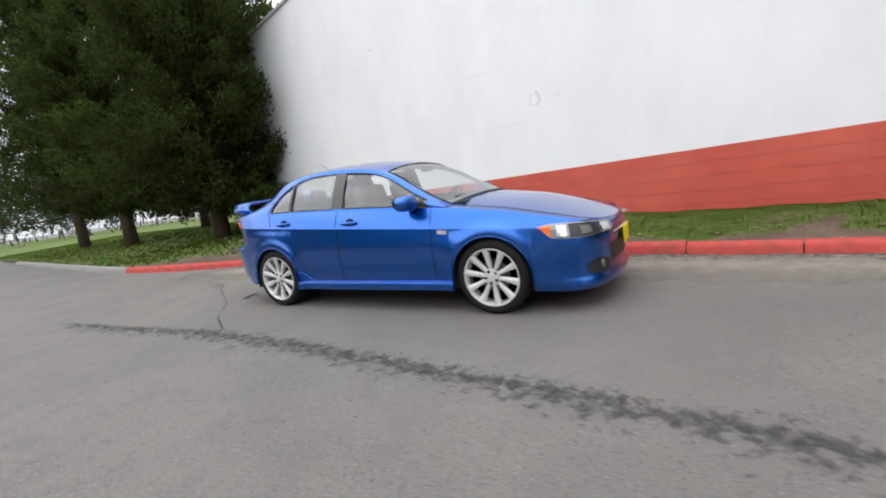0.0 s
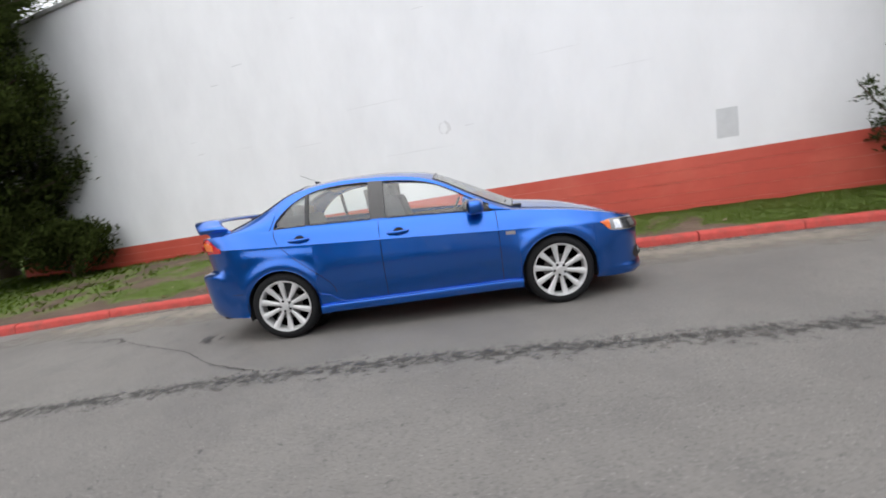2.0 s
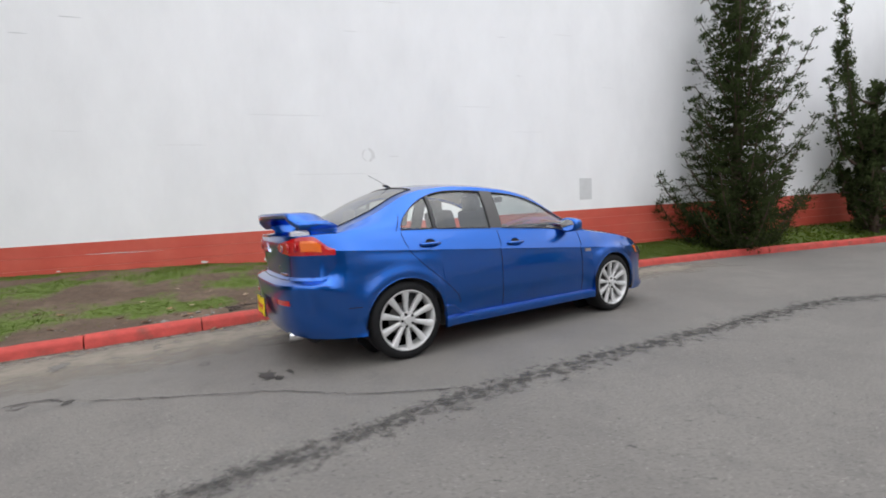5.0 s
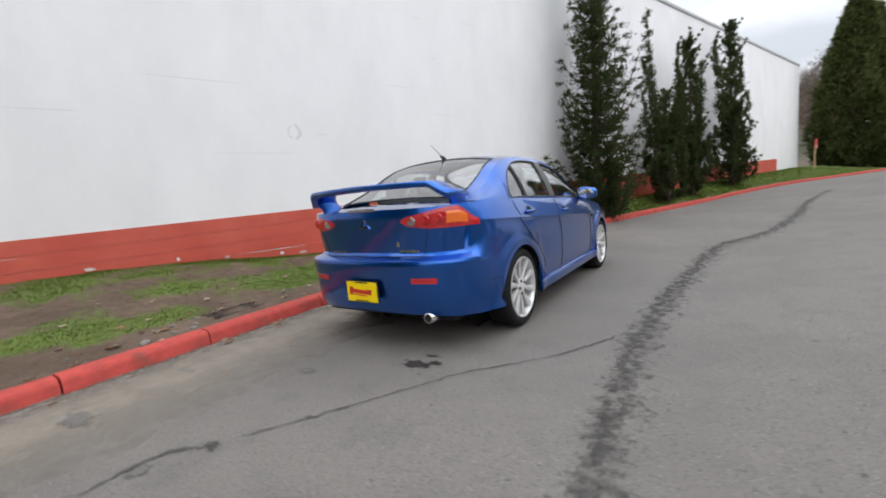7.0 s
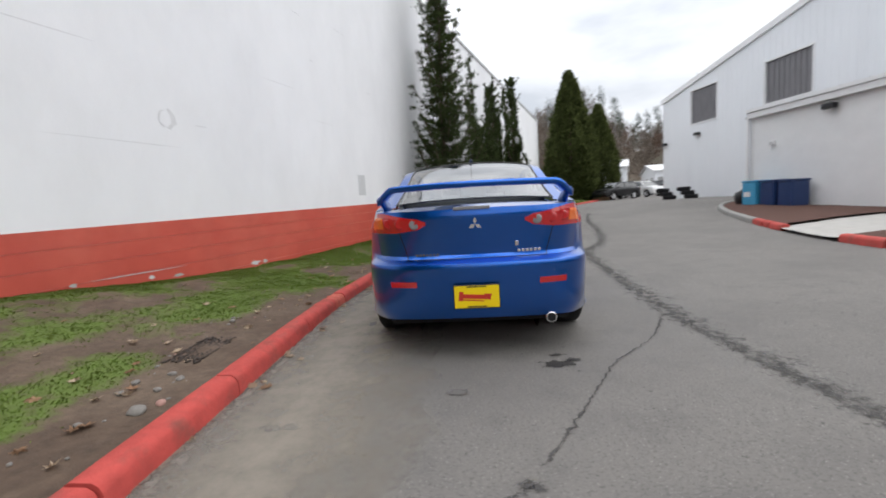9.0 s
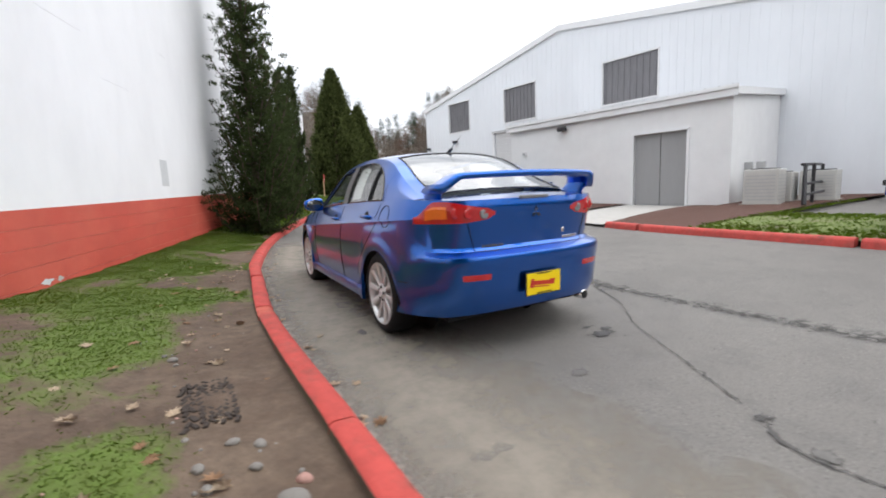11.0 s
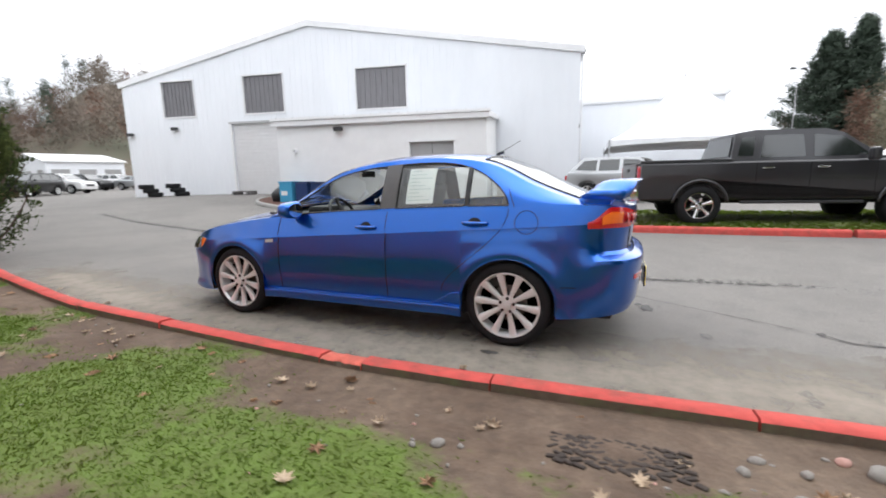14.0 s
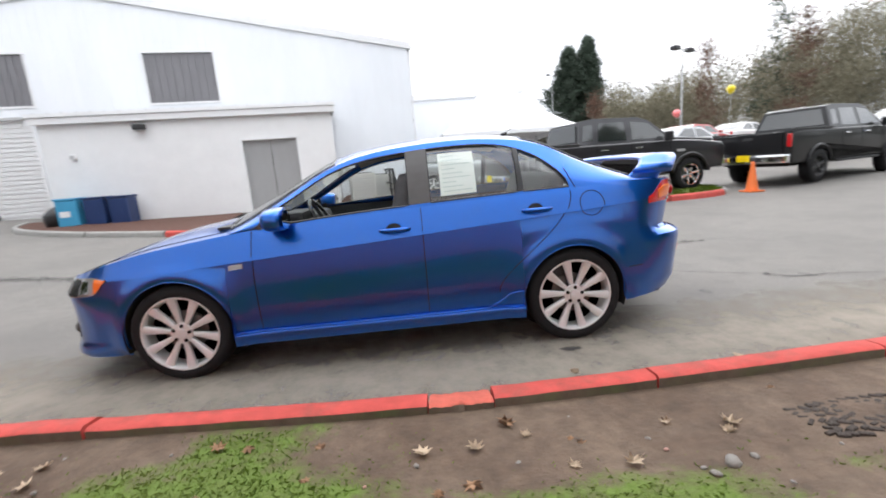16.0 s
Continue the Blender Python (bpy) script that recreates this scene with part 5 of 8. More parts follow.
part("side_wall", slab_xz([(SHED_L - 0.2, -0.6), (SHED_L, -0.6), (SHED_L, EAVE_L), (SHED_L - 0.2, EAVE_L)], -16, -0.201), M["metal_white"], shed)
part("roof", slab_xz([(-0.12, EAVE_R + 0.0), (PEAK_U, PEAK_Z + 0.02), (SHED_L + 0.12, EAVE_L), (SHED_L + 0.12, EAVE_L + 0.10), (PEAK_U, PEAK_Z + 0.12), (-0.12, EAVE_R + 0.10)], -16.1, 0.02), M["trim_grey"], shed)
part("gable_trim", slab_xz([(-0.14, EAVE_R - 0.14), (PEAK_U, PEAK_Z - 0.13), (SHED_L + 0.14, EAVE_L - 0.14), (SHED_L + 0.14, EAVE_L + 0.13), (PEAK_U, PEAK_Z + 0.15), (-0.14, EAVE_R + 0.13)], 0.024, 0.09), M["trim_white"], shed)
part("gutter", tube([(-0.13, 0.0, EAVE_R - 0.05), (-0.13, -15.9, EAVE_R - 0.05)], 0.08, 8), M["trim_grey"], shed)
part("downpipe", tube([(-0.10, -0.25, EAVE_R - 0.1), (-0.10, -0.25, 0.1)], 0.045, 8), M["trim_white"], shed)
for u0, u1, z0, z1 in shed_win:
    w = part("window", slab_xz([(u0, z0), (u1, z0), (u1, z1), (u0, z1)], -0.10, -0.07), M["win_panel"], shed, "grey streaked translucent panel")
    k = 9
    for i in range(k):
        a = u0 + (u1 - u0) * (i + 0.5) / k
        part("rib", box((0.05, 0.03, z1 - z0 - 0.02), (a, -0.055, (z0 + z1) / 2)), M["win_panel"], w)
    for bx in ((u0 - 0.03, u0 + 0.03, z0 - 0.04, z1 + 0.04), (u1 - 0.03, u1 + 0.03, z0 - 0.04, z1 + 0.04), (u0 + 0.031, u1 - 0.031, z0 - 0.04, z0 + 0.03), (u0 + 0.031, u1 - 0.031, z1 - 0.03, z1 + 0.04)):
        part("window_frame", slab_xz([(bx[0], bx[2]), (bx[1], bx[2]), (bx[1], bx[3]), (bx[0], bx[3])], -0.12, 0.035), M["trim_white"], w)
rd = part("roller_door", slab_xz([(shed_door[0], 0.2), (shed_door[1], 0.2), (shed_door[1], shed_door[2]), (shed_door[0], shed_door[2])], -0.15, -0.11), M["roller"], shed, "white ribbed roller door")
for z in np.arange(0.45, shed_door[2], 0.17):
    part("slat", box((shed_door[1] - shed_door[0], 0.03, 0.13), ((shed_door[0] + shed_door[1]) / 2, -0.095, z), 0.008), M["roller"], rd)
for a in (shed_door[0] - 0.05, shed_door[1] + 0.05):
    part("door_jamb", box((0.1, 0.08, shed_door[2] + 0.5), (a, 0.02, shed_door[2] / 2 - 0.25)), M["trim_white"], shed)
part("door_head", box((shed_door[1] - shed_door[0] + 0.3, 0.08, 0.1), ((shed_door[0] + shed_door[1]) / 2, 0.025, shed_door[2] + 0.06)), M["trim_grey"], shed)


def flood_lamp(u, n, z, face=None):
    root = empty("wall_lamp", (face or SITE) @ Matrix.Translation((u, n, z)))
    part("housing", box((0.32, 0.20, 0.15), (0, 0.14, 0), 0.03), M["black_plastic"], root)
    part("bracket", box((0.14, 0.05, 0.14), (0, 0.02, 0.02), 0.01), M["trim_grey"], root)
    part("lens", box((0.26, 0.13, 0.02), (0, 0.15, -0.085)), M["lens_clear"], root, "frosted lamp lens")
    tagged(root, "dark flood lamp fixed to a pale wall", "lamp", group="wall lamps")
    return root


flood_lamp(20.4, 0.0, 4.1)
flood_lamp(23.2, 0.0, 3.9)
SIDE = SITE @ Matrix.Rotation(radians(90), 4, "Z")
flood_lamp(-1.2, 0.0, 3.55, SIDE)
flood_lamp(-3.4, 0.0, 3.3, SIDE)

# annex
A0, A1, AN = 3.60, 11.70, 4.65
annex = empty("annex_building", SITE)
tagged(annex, "low pale grey lean-to annex in front of the metal shed", "building")
dr = (4.77, 6.39, 2.60)
AF = lambda u: 3.22 + 0.0 * u
part("wall_panel", slab_xz([(A0, -0.5), (dr[0], -0.5), (dr[0], 3.42), (A0, 3.42)], AN - 0.2, AN), M["stucco"], annex)
part("wall_panel", slab_xz([(dr[0], dr[2]), (dr[1], dr[2]), (dr[1], 3.42), (dr[0], 3.42)], AN - 0.2, AN), M["stucco"], annex)
part("wall_panel", slab_xz([(dr[1], -0.5), (A1, -0.5), (A1, 3.42), (dr[1], 3.42)], AN - 0.2, AN), M["stucco"], annex)
for u0 in (A0, A1 - 0.2):
    bm = bmesh.new()
    pts = [(AN - 0.201, -0.5), (0.025, -0.5), (0.025, 3.85), (AN - 0.201, 3.42)]
    a = [bm.verts.new((u0, n, z)) for n, z in pts]
    b = [bm.verts.new((u0 + 0.2, n, z)) for n, z in pts]
    bm.faces.new(a)
    bm.faces.new(b[::-1])
    for i in range(4):
        bm.faces.new((a[i], a[(i + 1) % 4], b[(i + 1) % 4], b[i]))
    bmesh.ops.recalc_face_normals(bm, faces=bm.faces[:])
    part("side_wall", bm, M["stucco"], annex)
bm = bmesh.new()
pts = [(AN + 0.10, 3.44), (0.03, 3.88), (0.03, 3.98), (AN + 0.10, 3.54)]
a = [bm.verts.new((A0 - 0.12, n, z)) for n, z in pts]
b = [bm.verts.new((A1 + 0.12, n, z)) for n, z in pts]
bm.faces.new(a)
bm.faces.new(b[::-1])
for i in range(4):
    bm.faces.new((a[i], a[(i + 1) % 4], b[(i + 1) % 4], b[i]))
bmesh.ops.recalc_face_normals(bm, faces=bm.faces[:])
part("roof", bm, M["trim_grey"], annex)
part("fascia", slab_xz([(A0 - 0.13, 3.34), (A1 + 0.13, 3.34), (A1 + 0.13, 3.52), (A0 - 0.13, 3.52)], AN + 0.104, AN + 0.16), M["trim_white"], annex)
part("fascia", slab_xz([(A0 - 0.15, 3.53), (A1 + 0.15, 3.53), (A1 + 0.15, 3.63), (A0 - 0.15, 3.63)], AN + 0.104, AN + 0.20), M["trim_white"], annex)
for i, u in enumerate(np.arange(A0, A1, 0.35)):
    part("roof_rib", box((0.05, 0.3, 0.05), (u, AN - 0.02, 3.63), 0.01), M["trim_grey"], annex)
side_f = box((0.06, AN + 0.1, 0.2), (A0 - 0.10, AN / 2 + 0.06, 3.70), 0.0, Matrix.Rotation(radians(-5.4), 4, "X"))
part("fascia", side_f, M["trim_white"], annex)
adoor = part("door", slab_xz([(dr[0], 0.2), (dr[1], 0.2), (dr[1], dr[2]), (dr[0], dr[2])], AN - 0.14, AN - 0.10), M["door_grey"], annex, "grey metal door")
for a in (dr[0] - 0.035, dr[1] + 0.035):
    part("door_frame", box((0.07, 0.14, dr[2] + 0.3), (a, AN - 0.03, dr[2] / 2 - 0.1)), M["trim_white"], annex)
part("door_frame", box((dr[1] - dr[0] + 0.14, 0.14, 0.07), ((dr[0] + dr[1]) / 2, AN - 0.03, dr[2] + 0.037)), M["trim_white"], annex)
part("door_seam", box((0.012, 0.01, dr[2] - 0.2), ((dr[0] + dr[1]) / 2, AN - 0.097, dr[2] / 2 + 0.1)), M["dark"], adoor)
flood_lamp(9.1, AN, 3.16)
vent = empty("wall_vent", SITE @ Matrix.Translation((10.95, AN, 2.42)))
part("hood", box((0.14, 0.12, 0.14), (0, 0.05, 0), 0.03), M["trim_white"], vent)
part("flap", box((0.10, 0.02, 0.10), (0, 0.115, -0.01), 0.005), M["trim_grey"], vent)
tagged(vent, "small white vent hood on the annex wall", "vent")

# beds, path and far kerb
FAR = spline([(11.9, -10.6), (11.3, -9.5), (10.3, -8.65), (8.5, -7.8), (5.8, -6.9), (3.6, -6.3), (2.1, -6.0), (0.2, -5.82), (-3.5, -5.75), (-6.0, -5.78), (-7.3, -6.0), (-7.8, -6.5), (-7.9, -7.2)], 300)


def kerb_pieces(name, pts, cuts, colours, label):
    root = empty(name)
    for (a, b), c in zip(zip(cuts, cuts[1:]), colours):
        if c is None:
            continue
        seg = pts[int(a * 299): int(b * 299) + 1: 2]
        soft(part("kerb_stone", prism_along([(x, y, gz(x, y)) for x, y in seg], [(-o, u) for o, u in KERB_PROFILE][::-1]), M[c], root), 50)
    tagged(root, label, "kerb", kind="structure")


kerb_pieces("kerb_south", FAR[::-1], [0.0, 0.06, 0.13, 0.21, 0.30, 0.38, 0.455, 0.495, 0.585, 0.615, 0.63, 0.66, 0.77, 0.89, 1.0],
            ["kerb_grey", "kerb_red", "kerb_red", "kerb_red", "kerb_red", "kerb_red", "kerb_red", None, "kerb_red", "kerb_red", "kerb_red", "kerb_grey", "kerb_grey", "kerb_grey"], "kerb of red painted and bare concrete stones")


def bed(name, outline_front, back_pts, material, label, lift=0.09):
    rows_ = []
    for (x, y), (bx, by) in zip(outline_front, back_pts):
        r = []
        for t in np.linspace(0, 1, 14):
            px, py = x + (bx - x) * t, y + (by - y) * t
            r.append((px, py, gz(px, py) + lift + 0.015 * noise.noise((px * 3, py * 3, 0)) + 0.05 * math.sin(math.pi * t)))
        rows_.append(r)
    ob = part(name, sheet(rows_), material, smooth=True)
    return tagged(ob, label, "ground", kind="structure")


f = FAR
left_bed = f[: int(0.41 * 299): 3]
back = [tuple((SITE @ Vector((11.70 - (11.70 - 6.6) * i / (len(left_bed) - 1), AN - 0.05, 0)))[:2]) for i in range(len(left_bed))]
bed("mulch_bed", left_bed, back, M["bark_chips"], "reddish bark mulch bed beside the annex")
mid_bed = f[int(0.505 * 299): int(0.60 * 299): 3]
back = [tuple((SITE @ Vector((4.55 - 3.85 * i / (len(mid_bed) - 1), (AN - 0.05) if i < len(mid_bed) * 0.3 else 0.0, 0)))[:2]) for i in range(len(mid_bed))]
bed("mulch_bed", mid_bed, back, M["bark_chips"], "reddish bark mulch bed with air units")
lawn_front = f[int(0.595 * 299): 299: 3]
back = [(x + 0.2, min(-9.0, y - 3.2)) if x < 0.2 else (x - 0.2, -13.5) for x, y in lawn_front]
bed("lawn_strip", lawn_front, back, M["turf"], "narrow green lawn strip behind the red kerb")
pf = f[int(0.412 * 299): int(0.508 * 299): 3]
back = [tuple((SITE @ Vector((6.55 - 1.95 * i / (len(pf) - 1), AN - 0.05, 0)))[:2]) for i in range(len(pf))]
bed("concrete_path", [(x, y + 0.12) for x, y in pf], back, M["concrete"], "pale concrete path to the annex door", 0.06)


def lidded_bin(u, n, material, label, w=0.52):
    root = empty("storage_bin", SITE @ Matrix.Translation((u, n, gz_site(u, n) + 0.09)) @ Matrix.Rotation(radians(random.Random(u).uniform(-6, 6)), 4, "Z"))
    part("body", box((w, 0.55, 0.74), (0, 0, 0.37), 0.04), M[material], root)
    part("lid", box((w + 0.04, 0.59, 0.06), (0, 0, 0.77), 0.02), M[material], root)
    part("label_patch", box((w * 0.5, 0.006, 0.16), (0.05, 0.277, 0.36)), M["trim_white" if material == "bin_cyan" else "bin_navy"], root)
    return tagged(root, label, "bin", group="bins by the annex")


lidded_bin(11.05, 5.15, "bin_cyan", "light blue plastic bin with a pale label")
lidded_bin(10.40, 5.12, "bin_navy", "navy blue plastic bin standing on mulch")
lidded_bin(9.78, 5.12, "bin_navy", "navy blue plastic bin standing on mulch")
b = empty("black_bag", SITE @ Matrix.Translation((11.5, 5.1, gz_site(11.5, 5.1) + 0.08)))
bm = bmesh.new()
bmesh.ops.create_icosphere(bm, subdivisions=3, radius=0.3)
for v in bm.verts:
    v.co *= 1 + 0.25 * noise.noise(v.co * 4)
    v.co.z = max(v.co.z * 1.1 + 0.25, 0.0)
part("sack", bm, M["black_plastic"], b, smooth=True)
tagged(b, "dark plastic sack beside the bins", "bag")


def air_unit(x, y, turn, h, label):
    root = empty("air_unit", pose(x, y, gz(x, y) + 0.13, 0, 0, turn))
    part("casing", box((0.78, 0.78, h), (0, 0, h / 2), 0.025), M["beige_metal"], root)
    part("top_grille", lathe([(h + 0.004, 0.34), (h + 0.03, 0.33), (h + 0.035, 0.05), (h + 0.02, 0.001)], 24, "z"), M["black_plastic"], root)
    for k in range(8):
        for q, (ox, oy, rz) in enumerate(((0.392, 0, 90), (0, 0.392, 0), (-0.392, 0, 90), (0, -0.392, 0))):
            part("louvre", box((0.66, 0.012, 0.025), (ox, oy, 0.12 + k * (h - 0.2) / 8), 0, Matrix.Rotation(radians(rz), 4, "Z")), M["trim_grey"], root)
    part("base", box((0.9, 0.9, 0.08), (0, 0, -0.03)), M["concrete"], root)
    return tagged(root, label, "air unit", group="air units")


air_unit(1.45, -11.3, 10.3, 0.92, "beige louvred air conditioning unit on a pad")
air_unit(1.65, -12.5, 10.3, 0.80, "smaller beige air conditioning unit on a pad")
air_unit(0.85, -13.0, 10.3, 0.80, "smaller beige air conditioning unit on a pad")
rack = empty("pipe_rack", pose(0.55, -11.8, gz(0.5, -11.8) + 0.1, 0, 0, 100))
for y0, z0 in ((0, 0.55), (0.06, 0.30), (-0.05, 1.02)):
    part("pipe", tube([(-1.0, y0, z0), (0, y0 + 0.02, z0), (1.1, y0, z0 - 0.02)], 0.035, 7), M["black_plastic"], rack)
for x0 in (-0.9, 0.1, 1.0):
    part("post", box((0.07, 0.07, 1.05), (x0, 0, 0.50)), M["black_plastic"], rack)
part("brace", tube([(1.0, 0, 1.0), (1.35, 0.1, 0.05)], 0.035, 7), M["black_plastic"], rack)
tagged(rack, "black pipe rack with insulated lines beside air units", "pipe rack")
mete = empty("wall_meter", SITE @ Matrix.Translation((3.2, 3.4, 0)))
for k, dx in enumerate((0.0, 0.32)):
    part("cabinet", box((0.22, 0.16, 0.40), (dx, 0, 1.35), 0.02), M["trim_grey"], mete)
    part("conduit", tube([(dx, 0, 1.2), (dx, 0, 0.2)], 0.025, 6), M["trim_grey"], mete)
tagged(mete, "grey meter cabinets with conduit beside the annex", "meter")

# second building and tents behind the pick-up
hall = empty("rear_hall", pose(0.9, -25.0, 0))
tagged(hall, "low pale grey hall with a row of dark panes", "building")
part("front_wall", box((8.5, 0.3, 3.9), (-4.25, 0, 3.75)), M["metal_white"], hall)
part("front_wall", box((8.5, 0.3, 1.1), (-4.25, 0, 0.25)), M["stucco"], hall)
part("roof", box((8.9, 12, 0.18), (-4.25, -5.8, 5.79)), M["trim_white"], hall)
part("parapet", box((8.7, 0.12, 0.18), (-4.25, 0.215, 5.65)), M["trim_white"], hall)
for k in range(6):
    w = part("window", box((1.15, 0.06, 0.95), (-1.0 - 1.4 * k, -0.05, 1.30)), M["win_panel"], hall, "dark pane")
    part("mullion", box((0.14, 0.34, 1.15), (-0.3 - 1.4 * k, 0, 1.27)), M["trim_white"], w)
    part("lintel", box((1.25, 0.32, 0.06), (-1.0 - 1.4 * k, 0.0, 1.80)), M["trim_white"], w)


def tent(x, y, sx, sy, label):
    root = empty("party_tent", pose(x, y, gz(x, y), 0, 0, 3))
    bm = bmesh.new()
    rows_ = []
    for t in np.linspace(0, 1, 10):
        k = 1 - t
        ht = 2.35 + 3.0 * t**1.35
        rows_.append([(sx / 2 * k * a, sy / 2 * k * b_, ht) for a, b_ in [(-1, -1), (0, -1), (1, -1), (1, 0), (1, 1), (0, 1), (-1, 1), (-1, 0), (-1, -1)]])
    part("canopy", sheet(rows_), M["tent"], root, smooth=False)
    for k, (a, b_) in enumerate([(-1, -1), (1, -1), (1, 1), (-1, 1)]):
        c, d = [(-1, -1), (1, -1), (1, 1), (-1, 1)][(k + 1) % 4]
        p, q = Vector((sx / 2 * a, sy / 2 * b_, 2.35)), Vector((sx / 2 * c, sy / 2 * d, 2.35))
        pts = [p.lerp(q, t) for t in np.linspace(0, 1, 13)]
        part("valance", sheet([[tuple(v), tuple(v - Vector((0, 0, 0.28 - 0.10 * math.sin(math.pi * i / 12))))] for i, v in enumerate(pts)]), M["tent"], root)
        part("leg", tube([(sx / 2 * a, sy / 2 * b_, -0.3), (sx / 2 * a, sy / 2 * b_, 2.35)], 0.035, 8), M["steel"], root)
    part("finial", tube([(0, 0, 5.30), (0, 0, 5.75)], [0.06, 0.02], 8), M["tent"], root)
    return tagged(root, label, "tent", group="party tents")


tent(-4.9, -19.6, 6.6, 6.4, "white peaked canopy tent with scalloped valance")


# ---------------------------------------------------------------- other vehicles
def extruded(profile, half, bevel, bm=None):
    """A body with a side outline of (x, z), a half width and rounded edges."""
    bm = bm or bmesh.new()
    a = [bm.verts.new((x, half, z)) for x, z in profile]
    b = [bm.verts.new((x, -half, z)) for x, z in profile]
    k = len(profile)
    fa, fb = bm.faces.new(a), bm.faces.new(b[::-1])
    for i in range(k):
        bm.faces.new((a[i], a[(i + 1) % k], b[(i + 1) % k], b[i]))
    bmesh.ops.recalc_face_normals(bm, faces=bm.faces[:])
    if bevel:
        es = [e for f in bm.faces if len(f.verts) == k for e in f.edges]
        bmesh.ops.bevel(bm, geom=list(set(es)), offset=bevel, segments=3, affect="EDGES", profile=0.5)
    return bm


def arched(profile_low, wheels, r, z_hub, x0, x1):
    """The lower edge of a body from front to back, with wheel arches cut into it."""
    out = []
    for wx in wheels:
        for a in np.linspace(0, math.pi, 15):
            out.append((wx + r * math.cos(a), max(profile_low, z_hub + r * math.sin(a))))
    return [(x1, profile_low)] + out + [(x0, profile_low)]


def tapered(outline, y_low, y_high, z_low, z_high, bm=None):
    """A glasshouse: an outline of (x, z) whose sides lean in with height."""
    bm = bm or bmesh.new()
    wy = lambda z: y_low + (y_high - y_low) * (z - z_low) / (z_high - z_low)
    a = [bm.verts.new((x, wy(z), z)) for x, z in outline]
    b = [bm.verts.new((x, -wy(z), z)) for x, z in outline]
    k = len(outline)
    bm.faces.new(a)
    bm.faces.new(b[::-1])
    for i in range(k):
        bm.faces.new((a[i], a[(i + 1) % k], b[(i + 1) % k], b[i]))
    bmesh.ops.recalc_face_normals(bm, faces=bm.faces[:])
    return bm


def pickup(at, turn, paint, label, rim="chrome"):
    t = empty("pickup_truck", pose(at[0], at[1], at[2], 0, 0, turn))
    R, WB = 0.41, 1.785
    low = arched(0.52, (WB, -WB), 0.50, R, -2.95, 2.72)
    prof = [(2.80, 0.70), (2.82, 1.02), (2.72, 1.16), (2.0, 1.25), (1.35, 1.29), (-2.95, 1.30), (-2.98, 0.75)] 
    soft(part("body", extruded(prof + [(-2.95, 0.52)] + low[1:-1][::-1] + [(2.72, 0.55)], 0.985, 0.05), M[paint], t), 35)
    part("bed_rail", box((1.72, 0.07, 0.05), (-2.08, 0.94, 1.325), 0.012), M["black_plastic"], t)
    part("bed_rail", box((1.72, 0.07, 0.05), (-2.08, -0.94, 1.325), 0.012), M["black_plastic"], t)
    soft(part("hood", box((1.25, 1.50, 0.10), (2.02, 0, 1.27), 0.045, pose(0, 0, 0, 0, 4, 0)), M[paint], t), 40)
    cab = [(1.42, 1.26), (0.72, 1.82), (0.45, 1.90), (-0.75, 1.92), (-1.12, 1.86), (-1.25, 1.30)]
    soft(part("cab", tapered(cab, 0.93, 0.70, 1.26, 1.92), M[paint], t), 30)
    wl_ = lambda z: 0.93 + (0.70 - 0.93) * (z - 1.26) / 0.66
    for sgn in (1, -1):
        for outline in ([(1.16, 1.36), (0.72, 1.74), (0.24, 1.80), (0.20, 1.36)], [(0.06, 1.36), (0.06, 1.80), (-0.62, 1.80), (-0.72, 1.36)], [(-0.84, 1.40), (-0.78, 1.78), (-1.02, 1.76), (-1.12, 1.40)]):
            bm = bmesh.new()
            vs = [bm.verts.new((x, sgn * (wl_(z) + 0.006), z)) for x, z in outline]
            bm.faces.new(vs)
            bmesh.ops.recalc_face_normals(bm, faces=bm.faces[:])
            part("side_window", bm, M["glass_window"], t, "dark glossy glass")
        for x in (1.20, 0.13, -0.80):
            part("shut_line", box((0.012, 0.006, 0.68), (x, sgn * 0.9865, 0.93)), M["dark"], t)
        for x in (0.33, -0.60):
            part("door_handle", box((0.20, 0.03, 0.035), (x, sgn * 1.0, 1.16), 0.012), M["chrome"], t, "chrome handle")
        mirror = part("door_mirror", box((0.14, 0.20, 0.24), (1.08, sgn * 1.08, 1.38), 0.05), M[paint], t)
        part("sill_step", box((2.1, 0.10, 0.06), (0.0, sgn * 0.97, 0.48), 0.02), M["black_plastic"], t)
        part("tail_lamp", box((0.08, 0.10, 0.32), (-2.955, sgn * 0.925, 1.08), 0.03), M["lens_red"], t, "red lens")
        part("headlamp", box((0.16, 0.36, 0.20), (2.73, sgn * 0.76, 1.00), 0.05), M["lens_clear"], t, "clear lens")
        part("badge_bar", box((0.22, 0.006, 0.06), (1.50, sgn * 0.989, 1.02)), M["trim_grey"], t)
        for wx in (WB, -WB):
            ring = [(wx + 0.515 * math.cos(a), sgn * 0.995, R + 0.515 * math.sin(a)) for a in np.linspace(0.12, math.pi - 0.12, 18)]
            part("arch_flare", tube(ring, 0.035, 6), M[paint], t, smooth=True)
            car_wheel(wx, sgn * 0.86, sgn, 0.3, 0, 0.41, 0.262, 0.27, 6, t, rim)
    for pts in ([(1.34, 1.33), (0.78, 1.79)],):
        bm = sheet([[(x, y * (wl_(z) - 0.06), z + 0.012) for y in (-1, 0, 1)] for x, z in pts])
        part("windscreen", bm, M["glass_window"], t, "dark glossy glass")
    part("rear_window", sheet([[(x - 0.012, y * (wl_(z) - 0.1), z) for y in (-1, 0, 1)] for x, z in ((-1.235, 1.40), (-1.14, 1.80))]), M["glass_window"], t)
